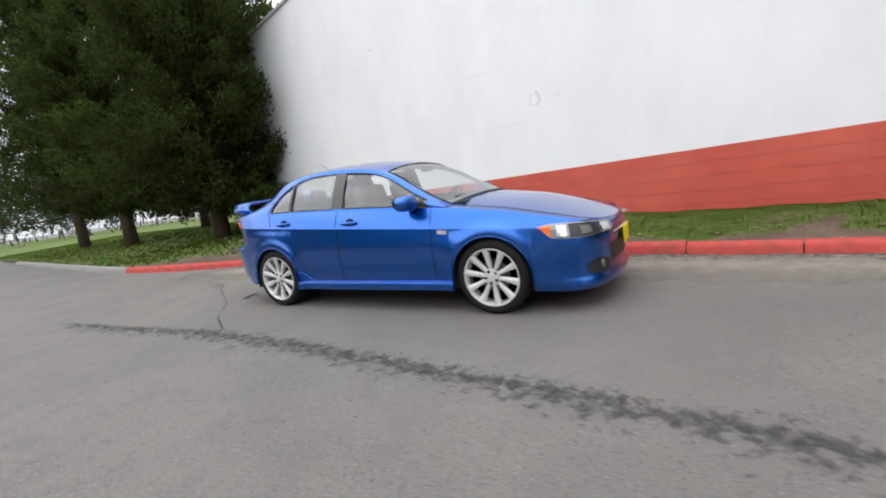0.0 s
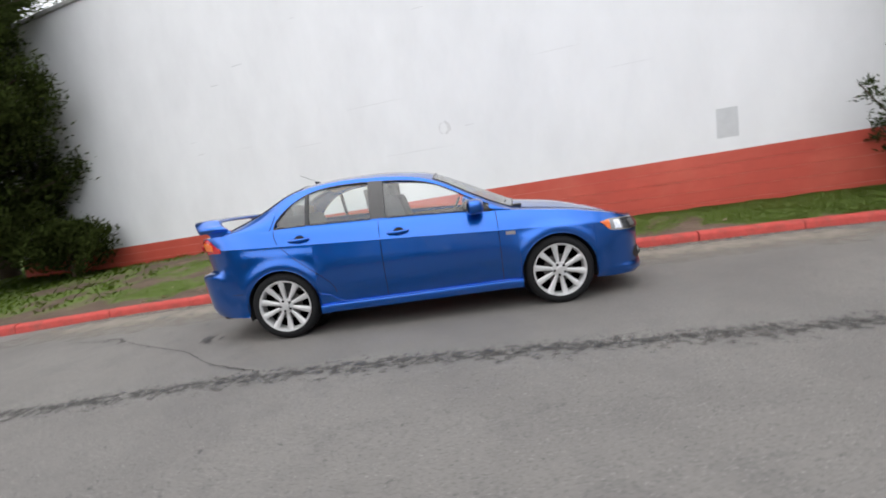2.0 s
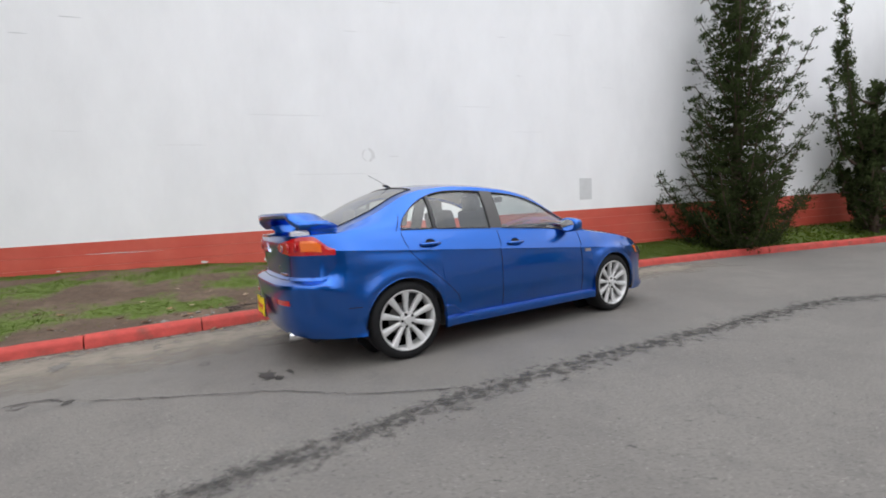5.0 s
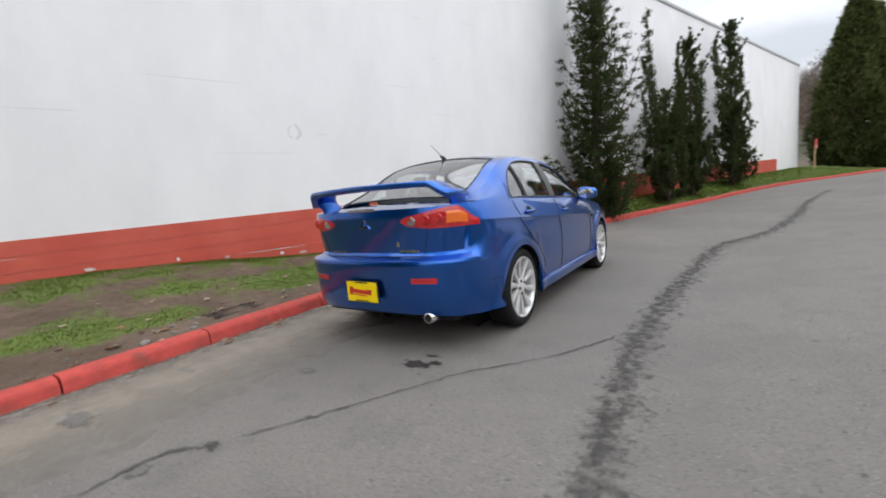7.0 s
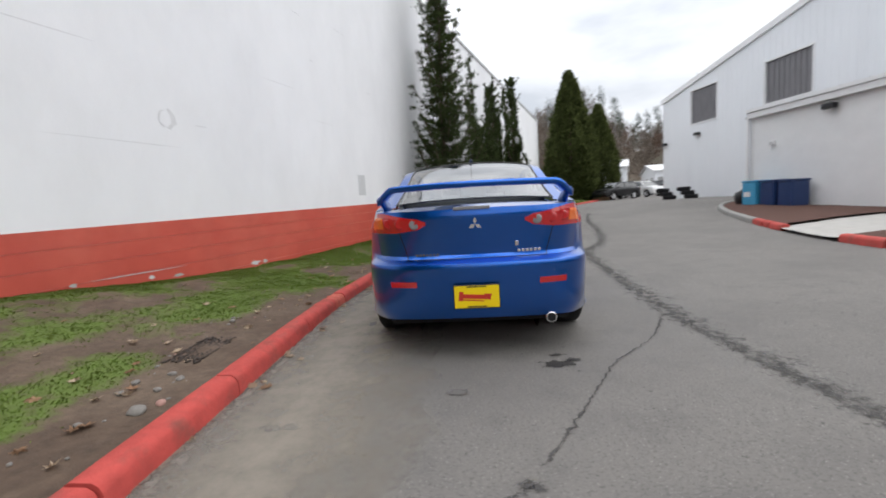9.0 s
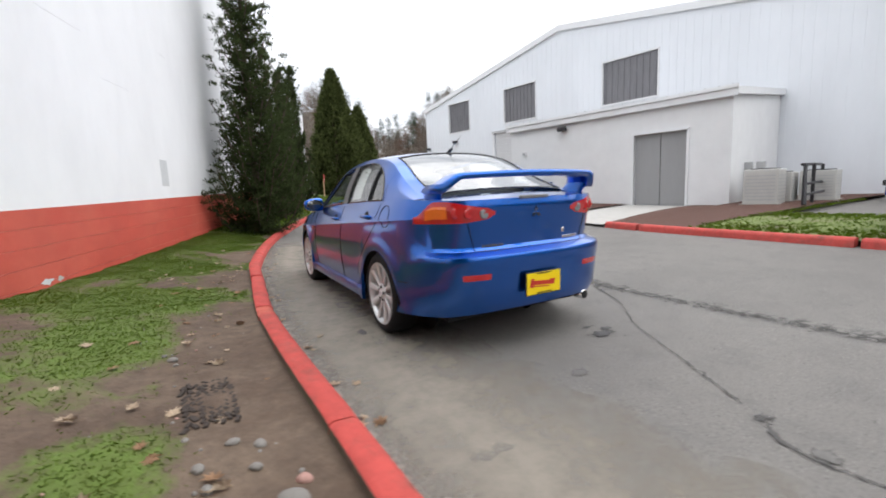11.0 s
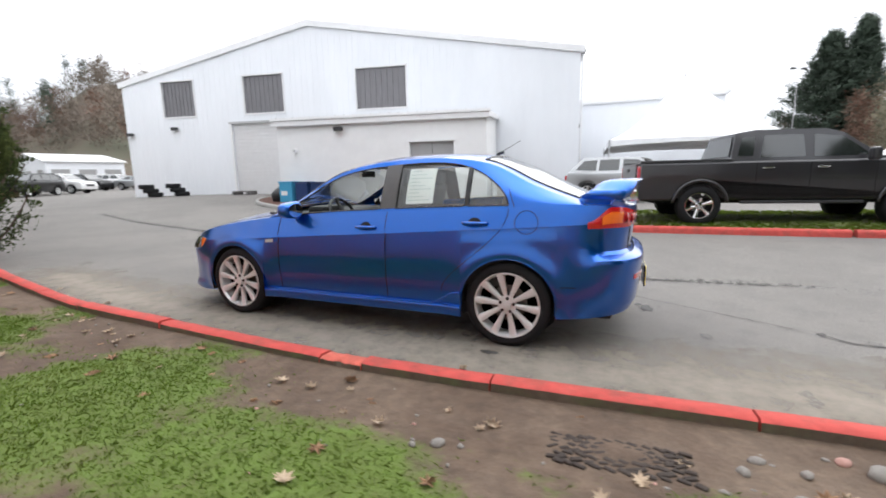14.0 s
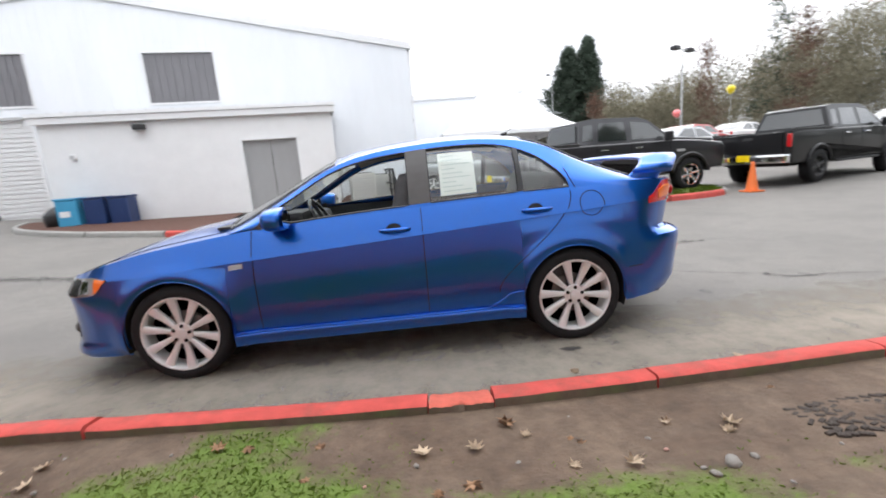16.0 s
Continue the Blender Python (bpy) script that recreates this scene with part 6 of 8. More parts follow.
    part("tailgate", box((0.04, 1.62, 0.52), (-2.985, 0, 1.03), 0.015), M[paint], t)
    part("tailgate_handle", box((0.03, 0.24, 0.07), (-3.01, 0, 1.17), 0.012), M["black_plastic"], t)
    part("rear_bumper", box((0.22, 1.94, 0.22), (-3.06, 0, 0.66), 0.05), M["chrome"], t, "bright chrome bumper")
    part("front_bumper", box((0.26, 1.96, 0.28), (2.86, 0, 0.66), 0.08), M["chrome"], t, "bright chrome bumper")
    gr = part("grille", box((0.08, 1.12, 0.34), (2.80, 0, 1.0), 0.04), M["chrome"], t)
    part("grille_mesh", box((0.02, 0.98, 0.24), (2.835, 0, 1.0)), M["black_plastic"], gr)
    part("underbody", box((5.2, 1.5, 0.2), (0, 0, 0.55)), M["dark"], t)
    part("plate", box((0.012, 0.31, 0.16), (-3.175, 0.0, 0.70)), M["plate"], t, "yellow dealer plate")
    return tagged(t, label, "pickup truck", group="parked trucks")


M["glass_window"] = mat("dark_reflecting_glass", (0.015, 0.018, 0.018), 0.06, vary=0.05, scale=3, coat=0.6, spec=0.8)
pickup((-5.30, -7.55, 0.20), 188.5, "paint_char", "charcoal grey crew cab pickup truck on the lawn strip")
pickup((-11.7, -8.1, gz(-11.7, -8.1)), 200, "paint_black", "black pickup truck seen from its tailgate", "gloss_black")


def plain_car(at, turn, paint, label, kind="suv"):
    """A parked car seen from afar: body, glasshouse, wheels, lamps."""
    name = {"suv": "suv_car", "sedan": "parked_sedan", "jeep": "off_road_car"}[kind]
    t = empty(name, pose(at[0], at[1], gz(at[0], at[1]), 0, 0, turn))
    R, WB = 0.35, 1.36
    low = arched(0.30, (WB, -WB), 0.42, R, -2.2, 2.2)
    if kind == "sedan":
        prof = [(2.25, 0.35), (2.28, 0.62), (2.15, 0.78), (1.1, 0.95), (-1.7, 1.02), (-2.25, 0.98), (-2.30, 0.55)]
        cab = [(1.15, 0.94), (0.35, 1.38), (-0.75, 1.43), (-1.75, 1.02)]
        wins = [[(0.85, 1.00), (0.30, 1.30), (-0.15, 1.34), (-0.15, 1.0)], [(-0.25, 1.0), (-0.25, 1.34), (-0.80, 1.33), (-1.35, 1.06)]]
        zt = 1.43
    elif kind == "jeep":
        prof = [(2.15, 0.55), (2.15, 1.08), (1.0, 1.15), (-2.1, 1.18), (-2.12, 0.6)]
        cab = [(0.95, 1.14), (0.62, 1.80), (-2.02, 1.82), (-2.08, 1.16)]
        wins = [[(0.72, 1.22), (0.52, 1.70), (-0.05, 1.70), (-0.05, 1.22)], [(-0.18, 1.22), (-0.18, 1.70), (-0.95, 1.70), (-0.95, 1.22)], [(-1.1, 1.22), (-1.1, 1.70), (-1.9, 1.70), (-1.92, 1.22)]]
        zt = 1.82
    else:
        prof = [(2.25, 0.40), (2.28, 0.72), (2.12, 0.95), (1.15, 1.08), (-2.15, 1.10), (-2.25, 0.55)]
        cab = [(1.20, 1.06), (0.45, 1.60), (-1.55, 1.66), (-2.15, 1.12)]
        wins = [[(0.95, 1.14), (0.42, 1.52), (-0.10, 1.55), (-0.10, 1.14)], [(-0.22, 1.14), (-0.22, 1.55), (-0.95, 1.55), (-0.95, 1.14)], [(-1.05, 1.14), (-1.05, 1.55), (-1.55, 1.53), (-1.85, 1.18)]]
        zt = 1.66
    z0 = cab[0][1]
    soft(part("body", extruded(prof + [(-2.2, 0.32)] + low[1:-1][::-1] + [(2.2, 0.32)], 0.90, 0.07), M[paint], t), 40)
    soft(part("cab", tapered(cab, 0.86, 0.64, z0, zt), M[paint], t), 30)
    wl_ = lambda z: 0.86 - 0.22 * (z - z0) / (zt - z0)
    for sgn in (1, -1):
        for o in wins:
            bm = bmesh.new()
            bm.faces.new([bm.verts.new((x, sgn * (wl_(z) + 0.006), z)) for x, z in o])
            bmesh.ops.recalc_face_normals(bm, faces=bm.faces[:])
            part("side_window", bm, M["glass_window"], t)
        part("tail_lamp", box((0.07, 0.16, 0.20), (-2.235, sgn * 0.76, 0.88), 0.02), M["lens_red"], t)
        part("headlamp", box((0.10, 0.34, 0.13), (2.20, sgn * 0.64, 0.76), 0.03), M["lens_clear"], t)
        part("door_mirror", box((0.10, 0.16, 0.12), (0.80, sgn * 0.98, z0 + 0.07), 0.03), M[paint], t)
        for wx in (WB, -WB):
            car_wheel(wx, sgn * 0.79, sgn, 0.2, 0, R, 0.23, 0.21, 5, t)
    a, b_ = cab[0], cab[1]
    part("windscreen", sheet([[(a[0] + (b_[0] - a[0]) * q + 0.012, y * (wl_(a[1] + (b_[1] - a[1]) * q) - 0.05), a[1] + (b_[1] - a[1]) * q + 0.012) for y in (-1, 0, 1)] for q in (0.08, 0.92)]), M["glass_window"], t)
    a, b_ = cab[-1], cab[-2]
    part("rear_window", sheet([[(a[0] + (b_[0] - a[0]) * q - 0.012, y * (wl_(a[1] + (b_[1] - a[1]) * q) - 0.06), a[1] + (b_[1] - a[1]) * q + 0.006) for y in (-1, 0, 1)] for q in (0.12, 0.9)]), M["glass_window"], t)
    part("bumper", box((0.12, 1.7, 0.16), (-2.27, 0, 0.5), 0.04), M["black_plastic"], t)
    part("grille", box((0.06, 0.9, 0.18), (2.265, 0, 0.66), 0.02), M["black_plastic"], t)
    return tagged(t, label, "car", group="parked cars")


for at, turn, paint, label, kind in (
        ((-2.6, -14.2), 165, "paint_silver", "silver sport utility car parked by the tent", "suv"),
        ((-11.2, -13.6), 205, "paint_silver", "silver sedan parked behind the trucks", "sedan"),
        ((-16.5, -12.9), 196, "paint_white", "white boxy off-road car on the lot", "jeep"),
        ((-14.2, -17.4), 205, "paint_red", "red sedan parked on the far lot", "sedan"),
        ((-18.6, -19.8), 205, "paint_white", "white sedan parked on the far lot", "sedan"),
        ((-20.5, -16.8), 195, "paint_red", "red sedan parked on the far lot", "sedan"),
        ((-23.5, -15.5), 195, "paint_silver", "silver sedan parked on the far lot", "sedan"),
        ((40.0, -17.5), 205, "paint_white", "white sport utility car on the far lot", "suv"),
        ((36.5, -13.8), 120, "paint_black", "dark sport utility car on the far lot", "suv"),
        ((46.0, -22.5), 200, "paint_black", "dark sport utility car on the far lot", "suv"),
        ((50.0, -20.0), 170, "paint_white", "white sedan on the far lot", "sedan"),
        ((48.5, -27.0), 200, "paint_white", "white sport utility car on the far lot", "suv"),
        ((43.0, -25.8), 190, "paint_silver", "silver sedan on the far lot", "sedan"),
        ((52.0, -32.0), 190, "paint_black", "dark sedan on the far lot", "sedan"),
        ((44.0, -30.0), 190, "paint_white", "white sedan on the far lot", "sedan")):
    plain_car(at, turn, paint, label, kind)

# cone, balloons, pole lamp, signs
cone = empty("traffic_cone", pose(-8.27, -6.12, gz(-8.27, -6.12)))
part("base", box((0.36, 0.36, 0.035), (0, 0, 0.018), 0.012), M["cone"], cone)
part("shell", lathe([(0.035, 0.135), (0.05, 0.13), (0.66, 0.035), (0.70, 0.03), (0.70, 0.022), (0.60, 0.02)], 24, "z"), M["cone"], cone, smooth=True)
tagged(cone, "orange plastic traffic cone on the asphalt", "traffic cone")
for x, y, z, m_, txt in ((-12.1, -12.0, 3.24, "balloon_y", "yellow"), (-21.7, -30.6, 4.06, "balloon_r", "pinkish red"), (-7.5, -9.66, 1.70, "balloon_g", "green")):
    r = 0.15 if m_ != "balloon_r" else 0.30
    bl = empty("balloon", pose(x, y, z))
    part("bladder", lathe([(-r * 1.25, 0.012), (-r * 1.15, 0.03), (-r * 0.8, r * 0.62), (-r * 0.3, r * 0.93), (r * 0.1, r), (r * 0.55, r * 0.82), (r * 0.85, r * 0.5), (r, 0.001)], 20, "z"), M[m_], bl, smooth=True)
    part("string", tube([(0, 0, -r * 1.2), (0.03, 0.02, -z * 0.45), (0, 0, gz(x, y) - z)], 0.004, 4), M["paper"], bl)
    tagged(bl, txt + " party balloon on a string", "balloon", group="balloons")


def pole_lamp(x, y, h, label):
    root = empty("pole_lamp", pose(x, y, gz(x, y), 0, 0, 30))
    part("pole", tube([(0, 0, -0.2), (0, 0, h)], [0.055, 0.04], 10), M["steel"], root)
    part("crossbar", tube([(-0.55, 0, h), (0.55, 0, h)], 0.04, 8), M["steel"], root)
    for sx in (-0.75, 0.75):
        part("lamp_head", box((0.55, 0.36, 0.22), (sx, 0, h + 0.02), 0.05), M["black_plastic"], root)
    return tagged(root, label, "street lamp", group="lot lamps")


pole_lamp(-15.9, -20.9, 5.7, "tall lot lamp with two dark heads")
pole_lamp(-22.0, -62.0, 12.0, "tall lot lamp with two dark heads")
sg = empty("small_sign", pose(32.0, -7.0, float(verge_z(32.0, -7.0)), 0, 0, 160))
part("post", box((0.08, 0.08, 1.55), (0, 0, 0.75)), M["wood_pale"], sg)
part("board", box((0.5, 0.03, 0.6), (0, 0.056, 1.62), 0.01), M["sign_red"], sg)
part("bar", box((0.22, 0.004, 0.06), (0, 0.074, 1.48)), M["paper"], sg)
part("bar", box((0.22, 0.004, 0.04), (0, 0.074, 1.38)), M["paper"], sg)
tagged(sg, "small red sign on a timber post in the verge", "sign")
for k, (x, y) in enumerate(((36.5, -12.2), (37.2, -12.9))):
    cr = empty("timber_crate", pose(x, y, gz(x, y), 0, 0, 20 + 30 * k))
    for j in range(5):
        part("slat", box((0.10, 0.9, 0.9 if j % 2 else 1.0), (-0.4 + 0.2 * j, 0, 0.5), 0.01), M["wood_pale"], cr)
    part("rail", box((1.0, 0.05, 0.1), (0, 0.475, 0.7)), M["wood_pale"], cr)
    tagged(cr, "pale timber crate beside the conifers", "crate")
for k, (u, n_) in enumerate(((19.4, 1.2), (20.6, 1.6), (16.2, 0.7))):
    pl = empty("tyre_pile" if k < 2 else "low_skid", SITE @ Matrix.Translation((u, n_, gz_site(u, n_))))
    if k < 2:
        for j in range(3):
            part("tyre", lathe([(-0.1, 0.2), (-0.11, 0.3), (-0.06, 0.34), (0.06, 0.34), (0.11, 0.3), (0.1, 0.2)], 24, "z", (0.15 * j, 0.1 * j, 0.12 + 0.2 * j), closed=True), M["tyre"], pl, smooth=True)
        tagged(pl, "pile of old black tyres beside the shed", "tyres")
    else:
        for j in range(4):
            part("board", box((0.9, 0.12, 0.05), (0, -0.3 + 0.2 * j, 0.16)), M["disc"], pl)
        for j in (-0.4, 0.4):
            part("bearer", box((0.08, 0.75, 0.13), (j, 0, 0.065)), M["disc"], pl)
        tagged(pl, "low dark skid beside the shed wall", "skid")

# far sheds
for x, y, sx, sy, h, turn in ((66, -20.5, 16, 9, 4.0, -20), (78, -38, 20, 9, 3.6, -15)):
    sh = empty("far_shed", pose(x, y, gz(x, y), 0, 0, turn))
    part("wall", slab_xz([(-sx / 2, -0.3), (sx / 2, -0.3), (sx / 2, h), (0, h + 1.4), (-sx / 2, h)], -sy / 2, sy / 2), M["metal_white"], sh)
    part("roof", slab_xz([(-sx / 2 - 0.3, h), (0, h + 1.45), (sx / 2 + 0.3, h), (sx / 2 + 0.3, h + 0.15), (0, h + 1.6), (-sx / 2 - 0.3, h + 0.15)], -sy / 2 - 0.3, sy / 2 + 0.3), M["trim_white"], sh)
    for k in range(3):
        part("door", box((0.06, 2.0, 2.6), (-sx / 2 - 0.02, -3 + 3 * k, 1.3)), M["door_grey"], sh)
        part("door", box((2.6, 0.06, 2.6), (-sx / 3 + sx / 3 * k, sy / 2 + 0.02, 1.3)), M["door_grey"], sh)
    tagged(sh, "distant white metal shed with grey doors", "building", group="far sheds")


# ---------------------------------------------------------------- trees
def leaf_arrays(centres, heading, per, spread, size, width, rng, lift=0.25):
    """Many small pointed leaves round the centres."""
    c = np.repeat(np.asarray(centres, float), per, axis=0)
    h = np.repeat(np.asarray(heading, float), per, axis=0)
    n = len(c)
    p = c + rng.normal(0, 1, (n, 3)) * spread
    d = rng.normal(0, 1, (n, 3)) * 0.75 + h
    d[:, 2] += lift
    d /= np.linalg.norm(d, axis=1, keepdims=True) + 1e-9
    w = np.cross(d, rng.normal(0, 1, (n, 3)))
    w /= np.linalg.norm(w, axis=1, keepdims=True) + 1e-9
    L = size * rng.uniform(0.6, 1.4, (n, 1))
    a, b, t = p - w * width * 0.5 + d * L * 0.35, p + w * width * 0.5 + d * L * 0.35, p + d * L
    f = np.arange(n * 4).reshape(-1, 4)
    out = p - c
    out /= np.linalg.norm(out, axis=1, keepdims=True) + 1e-6
    out = out + 0.35 * h + rng.normal(0, 0.25, (n, 3)) + np.array([0, 0, 0.35])
    out /= np.linalg.norm(out, axis=1, keepdims=True) + 1e-6
    # every leaf turns its upper face outwards
    turned = (np.cross(a - p, t - p) * out).sum(1, keepdims=True) < 0
    a, b = np.where(turned, b, a), np.where(turned, a, b)
    return np.stack([p, a, t, b], 1).reshape(-1, 3), f, np.repeat(out, 4, axis=0)


def crown_part(root, arrays, material, label=""):
    v = np.concatenate([a[0] for a in arrays])
    off, fs = 0, []
    for a, f, _ in arrays:
        fs.append(f + off)
        off += len(a)
    me = from_arrays("crown", v, np.concatenate(fs), material)
    me.shade_smooth()
    me.normals_split_custom_set_from_vertices(np.concatenate([a[2] for a in arrays]).tolist())
    ob = new("crown", me)
    ob.parent = root
    if label:
        ob["label"] = label
    return ob


def limb_tree(name, at, height, reach, first, limbs, needles, label, seed, upturn=0.5, droop=0.0, trunk=0.16, per=26, leaf=0.20, leaf_w=0.06, gap=0.0, squash=None, category="tree", points=9, group="", spread=0.16, power=0.8, wild=0.0):
    """A conifer: tapered trunk, limbs that turn up at their tips, sprays along the limbs."""
    rng = np.random.default_rng(seed)
    root = empty(name, pose(*at))
    lean = rng.normal(0, 0.25, 2)
    trunk_pts = [(lean[0] * 0.3 * math.sin(3 * t) * t, lean[1] * 0.3 * math.sin(2.3 * t) * t, height * t - 0.2) for t in np.linspace(0, 0.97, 9)]
    part("trunk", tube(trunk_pts, [max(0.02, trunk * (1 - 0.93 * t)) for t in np.linspace(0, 1, 9)], 9), M["bark"], root, smooth=True)
    tp = np.array(trunk_pts)
    centres, heads = [], []
    limb_bm = bmesh.new()
    for k in range(limbs):
        f = (k + rng.uniform(0, 1)) / limbs
        z = first + (height - first) * f**0.92
        r = reach * (1 - f) ** power * rng.uniform(0.55, 1.15) + 0.12
        if rng.uniform() < gap:
            r *= 0.45
        up = upturn
        if wild and rng.uniform() < wild:
            r, up = r * 1.5 + 0.25, upturn + 0.45
        az = k * 2.399 + rng.uniform(-0.5, 0.5)
        d = np.array([math.cos(az), math.sin(az)])
        if squash:
            d = d * np.array(squash[:2])
            ca, sa = math.cos(squash[2]), math.sin(squash[2])
            d = np.array([ca * d[0] - sa * d[1], sa * d[0] + ca * d[1]])
        base = np.array([np.interp(z, tp[:, 2], tp[:, 0]), np.interp(z, tp[:, 2], tp[:, 1])])
        pts = []
        for t in np.linspace(0, 1, points):
            zz = z + r * (up * t**2.2 - droop * math.sin(math.pi * t * 0.6) + 0.15 * t)
            w = d * r * t + rng.normal(0, 0.03, 2) * r
            pts.append((base[0] + w[0], base[1] + w[1], zz))
        tube(pts[::2] if len(pts) > 4 else pts, [max(0.006, 0.045 * trunk / 0.16 * (1 - 0.85 * t) * (1 - 0.6 * f)) for t in np.linspace(0, 1, len(pts[::2] if len(pts) > 4 else pts))], 5, limb_bm)
        for i in range(2, points):
            t = i / (points - 1)
            m = 1 if t < 0.5 else 2
            for _ in range(m):
                centres.append(np.array(pts[i]) + rng.normal(0, 0.10, 3) * (0.5 + r * 0.3))
                heads.append((d[0] * 0.7, d[1] * 0.7, 0.35 + upturn * 0.6))
    tagged(part("branchwork", limb_bm, M["bark"], root), kind="stuff")
    for z in np.linspace(height * 0.9, height * 1.0, 6):
        centres.append(np.array([tp[-1][0], tp[-1][1], z]) + rng.normal(0, 0.05, 3))
        heads.append((0, 0, 1.2))
    crown_part(root, [leaf_arrays(centres, heads, per, spread, leaf, leaf_w, rng)], needles)
    return tagged(root, label, category, group=group)


WALLDIR = radians(WALL_TURN)


def juniper(at, height, body, body_top, leaders, seed, bare=0.0):
    """A wall juniper: a ragged body down to the soil and upswept leaders clothed in tufts.
    Each leader: (start height, reach along the wall, reach out from it, rise)."""
    rng = np.random.default_rng(seed)
    root = empty("juniper_tree", pose(*at, 0, 0, WALL_TURN))
    bend = [(0.10 * math.sin(2.1 * t + seed) * t, 0.06 * math.sin(3 * t) * t, height * t - 0.15) for t in np.linspace(0, 0.98, 10)]
    tp = np.array(bend)
    part("trunk", tube(bend, [max(0.018, 0.11 * (1 - 0.9 * t)) for t in np.linspace(0, 1, 10)], 9), M["bark"], root, smooth=True)
    arr, limb_bm = [], bmesh.new()

    def tuft(c, h, fat, n):
        arr.append(leaf_arrays([c], [h], n, fat * np.array([0.5, 0.5, 0.62]), 0.085, 0.034, rng, 0.4))

    def limb(z, dx, dy, rise, fat, steps, curl):
        b0 = np.array([np.interp(z, tp[:, 2], tp[:, 0]), np.interp(z, tp[:, 2], tp[:, 1]), z])
        pts = []
        kink = rng.normal(0, 0.05, (2, 3))
        for t in np.linspace(0, 1, steps):
            w = kink[0] * math.sin(math.pi * t) + kink[1] * math.sin(2 * math.pi * t)
            out = math.sin(t * math.pi * 0.5) ** (1.0 / curl)
            pts.append(b0 + np.array([dx * out, dy * out, rise * t ** curl]) + w)
        tube([tuple(p) for p in pts], [0.034 * (1 - 0.8 * t) * min(1, fat / 0.16) + 0.004 for t in np.linspace(0, 1, steps)], 5, limb_bm)
        for k, p in enumerate(pts):
            t = k / (steps - 1)
            if t < 0.25:
                continue
            r = fat * (1.15 - 0.8 * t) * rng.uniform(0.7, 1.3)
            q = p + rng.normal(0, 0.38 * r, 3)
            d = np.array([dx, dy, 0]) / (abs(dx) + abs(dy) + 0.2)
            tuft(q, (d[0] * 0.5, d[1] * 0.5, 0.7), r, int(30 + 420 * r))
            if rng.uniform() < 0.3 * (1 - t) + 0.12:
                a = rng.uniform(0, 6.28)
                for m in (1, 2, 3):
                    tuft(q + np.array([math.cos(a) * 0.10 * m, math.sin(a) * 0.10 * m, 0.07 * m * m ** 0.4]), (math.cos(a) * 0.6, math.sin(a) * 0.6, 0.8), r * (0.75 - 0.14 * m), 30)

    count = int(74 * body_top / 3.5)
    for k in range(count):
        f = (k + rng.uniform(0, 1)) / count
        if rng.uniform() < bare:
            continue
        az = k * 2.399 + rng.uniform(-0.6, 0.6)
        r = body * (1 - 0.52 * f ** 1.2) * rng.uniform(0.5, 1.12) * (0.72 + 0.28 * min(1, f / 0.12))
        z = 0.02 + body_top * f
        limb(z, math.cos(az) * r, math.sin(az) * r * 0.72, 0.25 + r * rng.uniform(0.25, 0.7), 0.17, 7, 1.7)
    for z, dx, dy, rise in leaders:
        limb(z, dx, dy, rise, 0.19, max(9, int(7.5 * math.hypot(dx, rise))), 1.5)
    n_top = int((height - body_top) * 7)
    for k in range(n_top):
        f = k / max(1, n_top - 1)
        z = body_top + (height - body_top) * f
        az = k * 2.399
        r = (0.42 * (1 - f) + 0.07) * rng.uniform(0.5, 1.3)
        limb(min(z, height * 0.97), math.cos(az) * r, math.sin(az) * r * 0.8, 0.18 + 0.5 * r, 0.13, 5, 1.5)
    tagged(part("branchwork", limb_bm, M["bark"], root), kind="stuff")
    crown_part(root, arr, M["needles_wall"])
    return tagged(root, "dark green upswept juniper against the white wall", "tree", group="wall junipers")


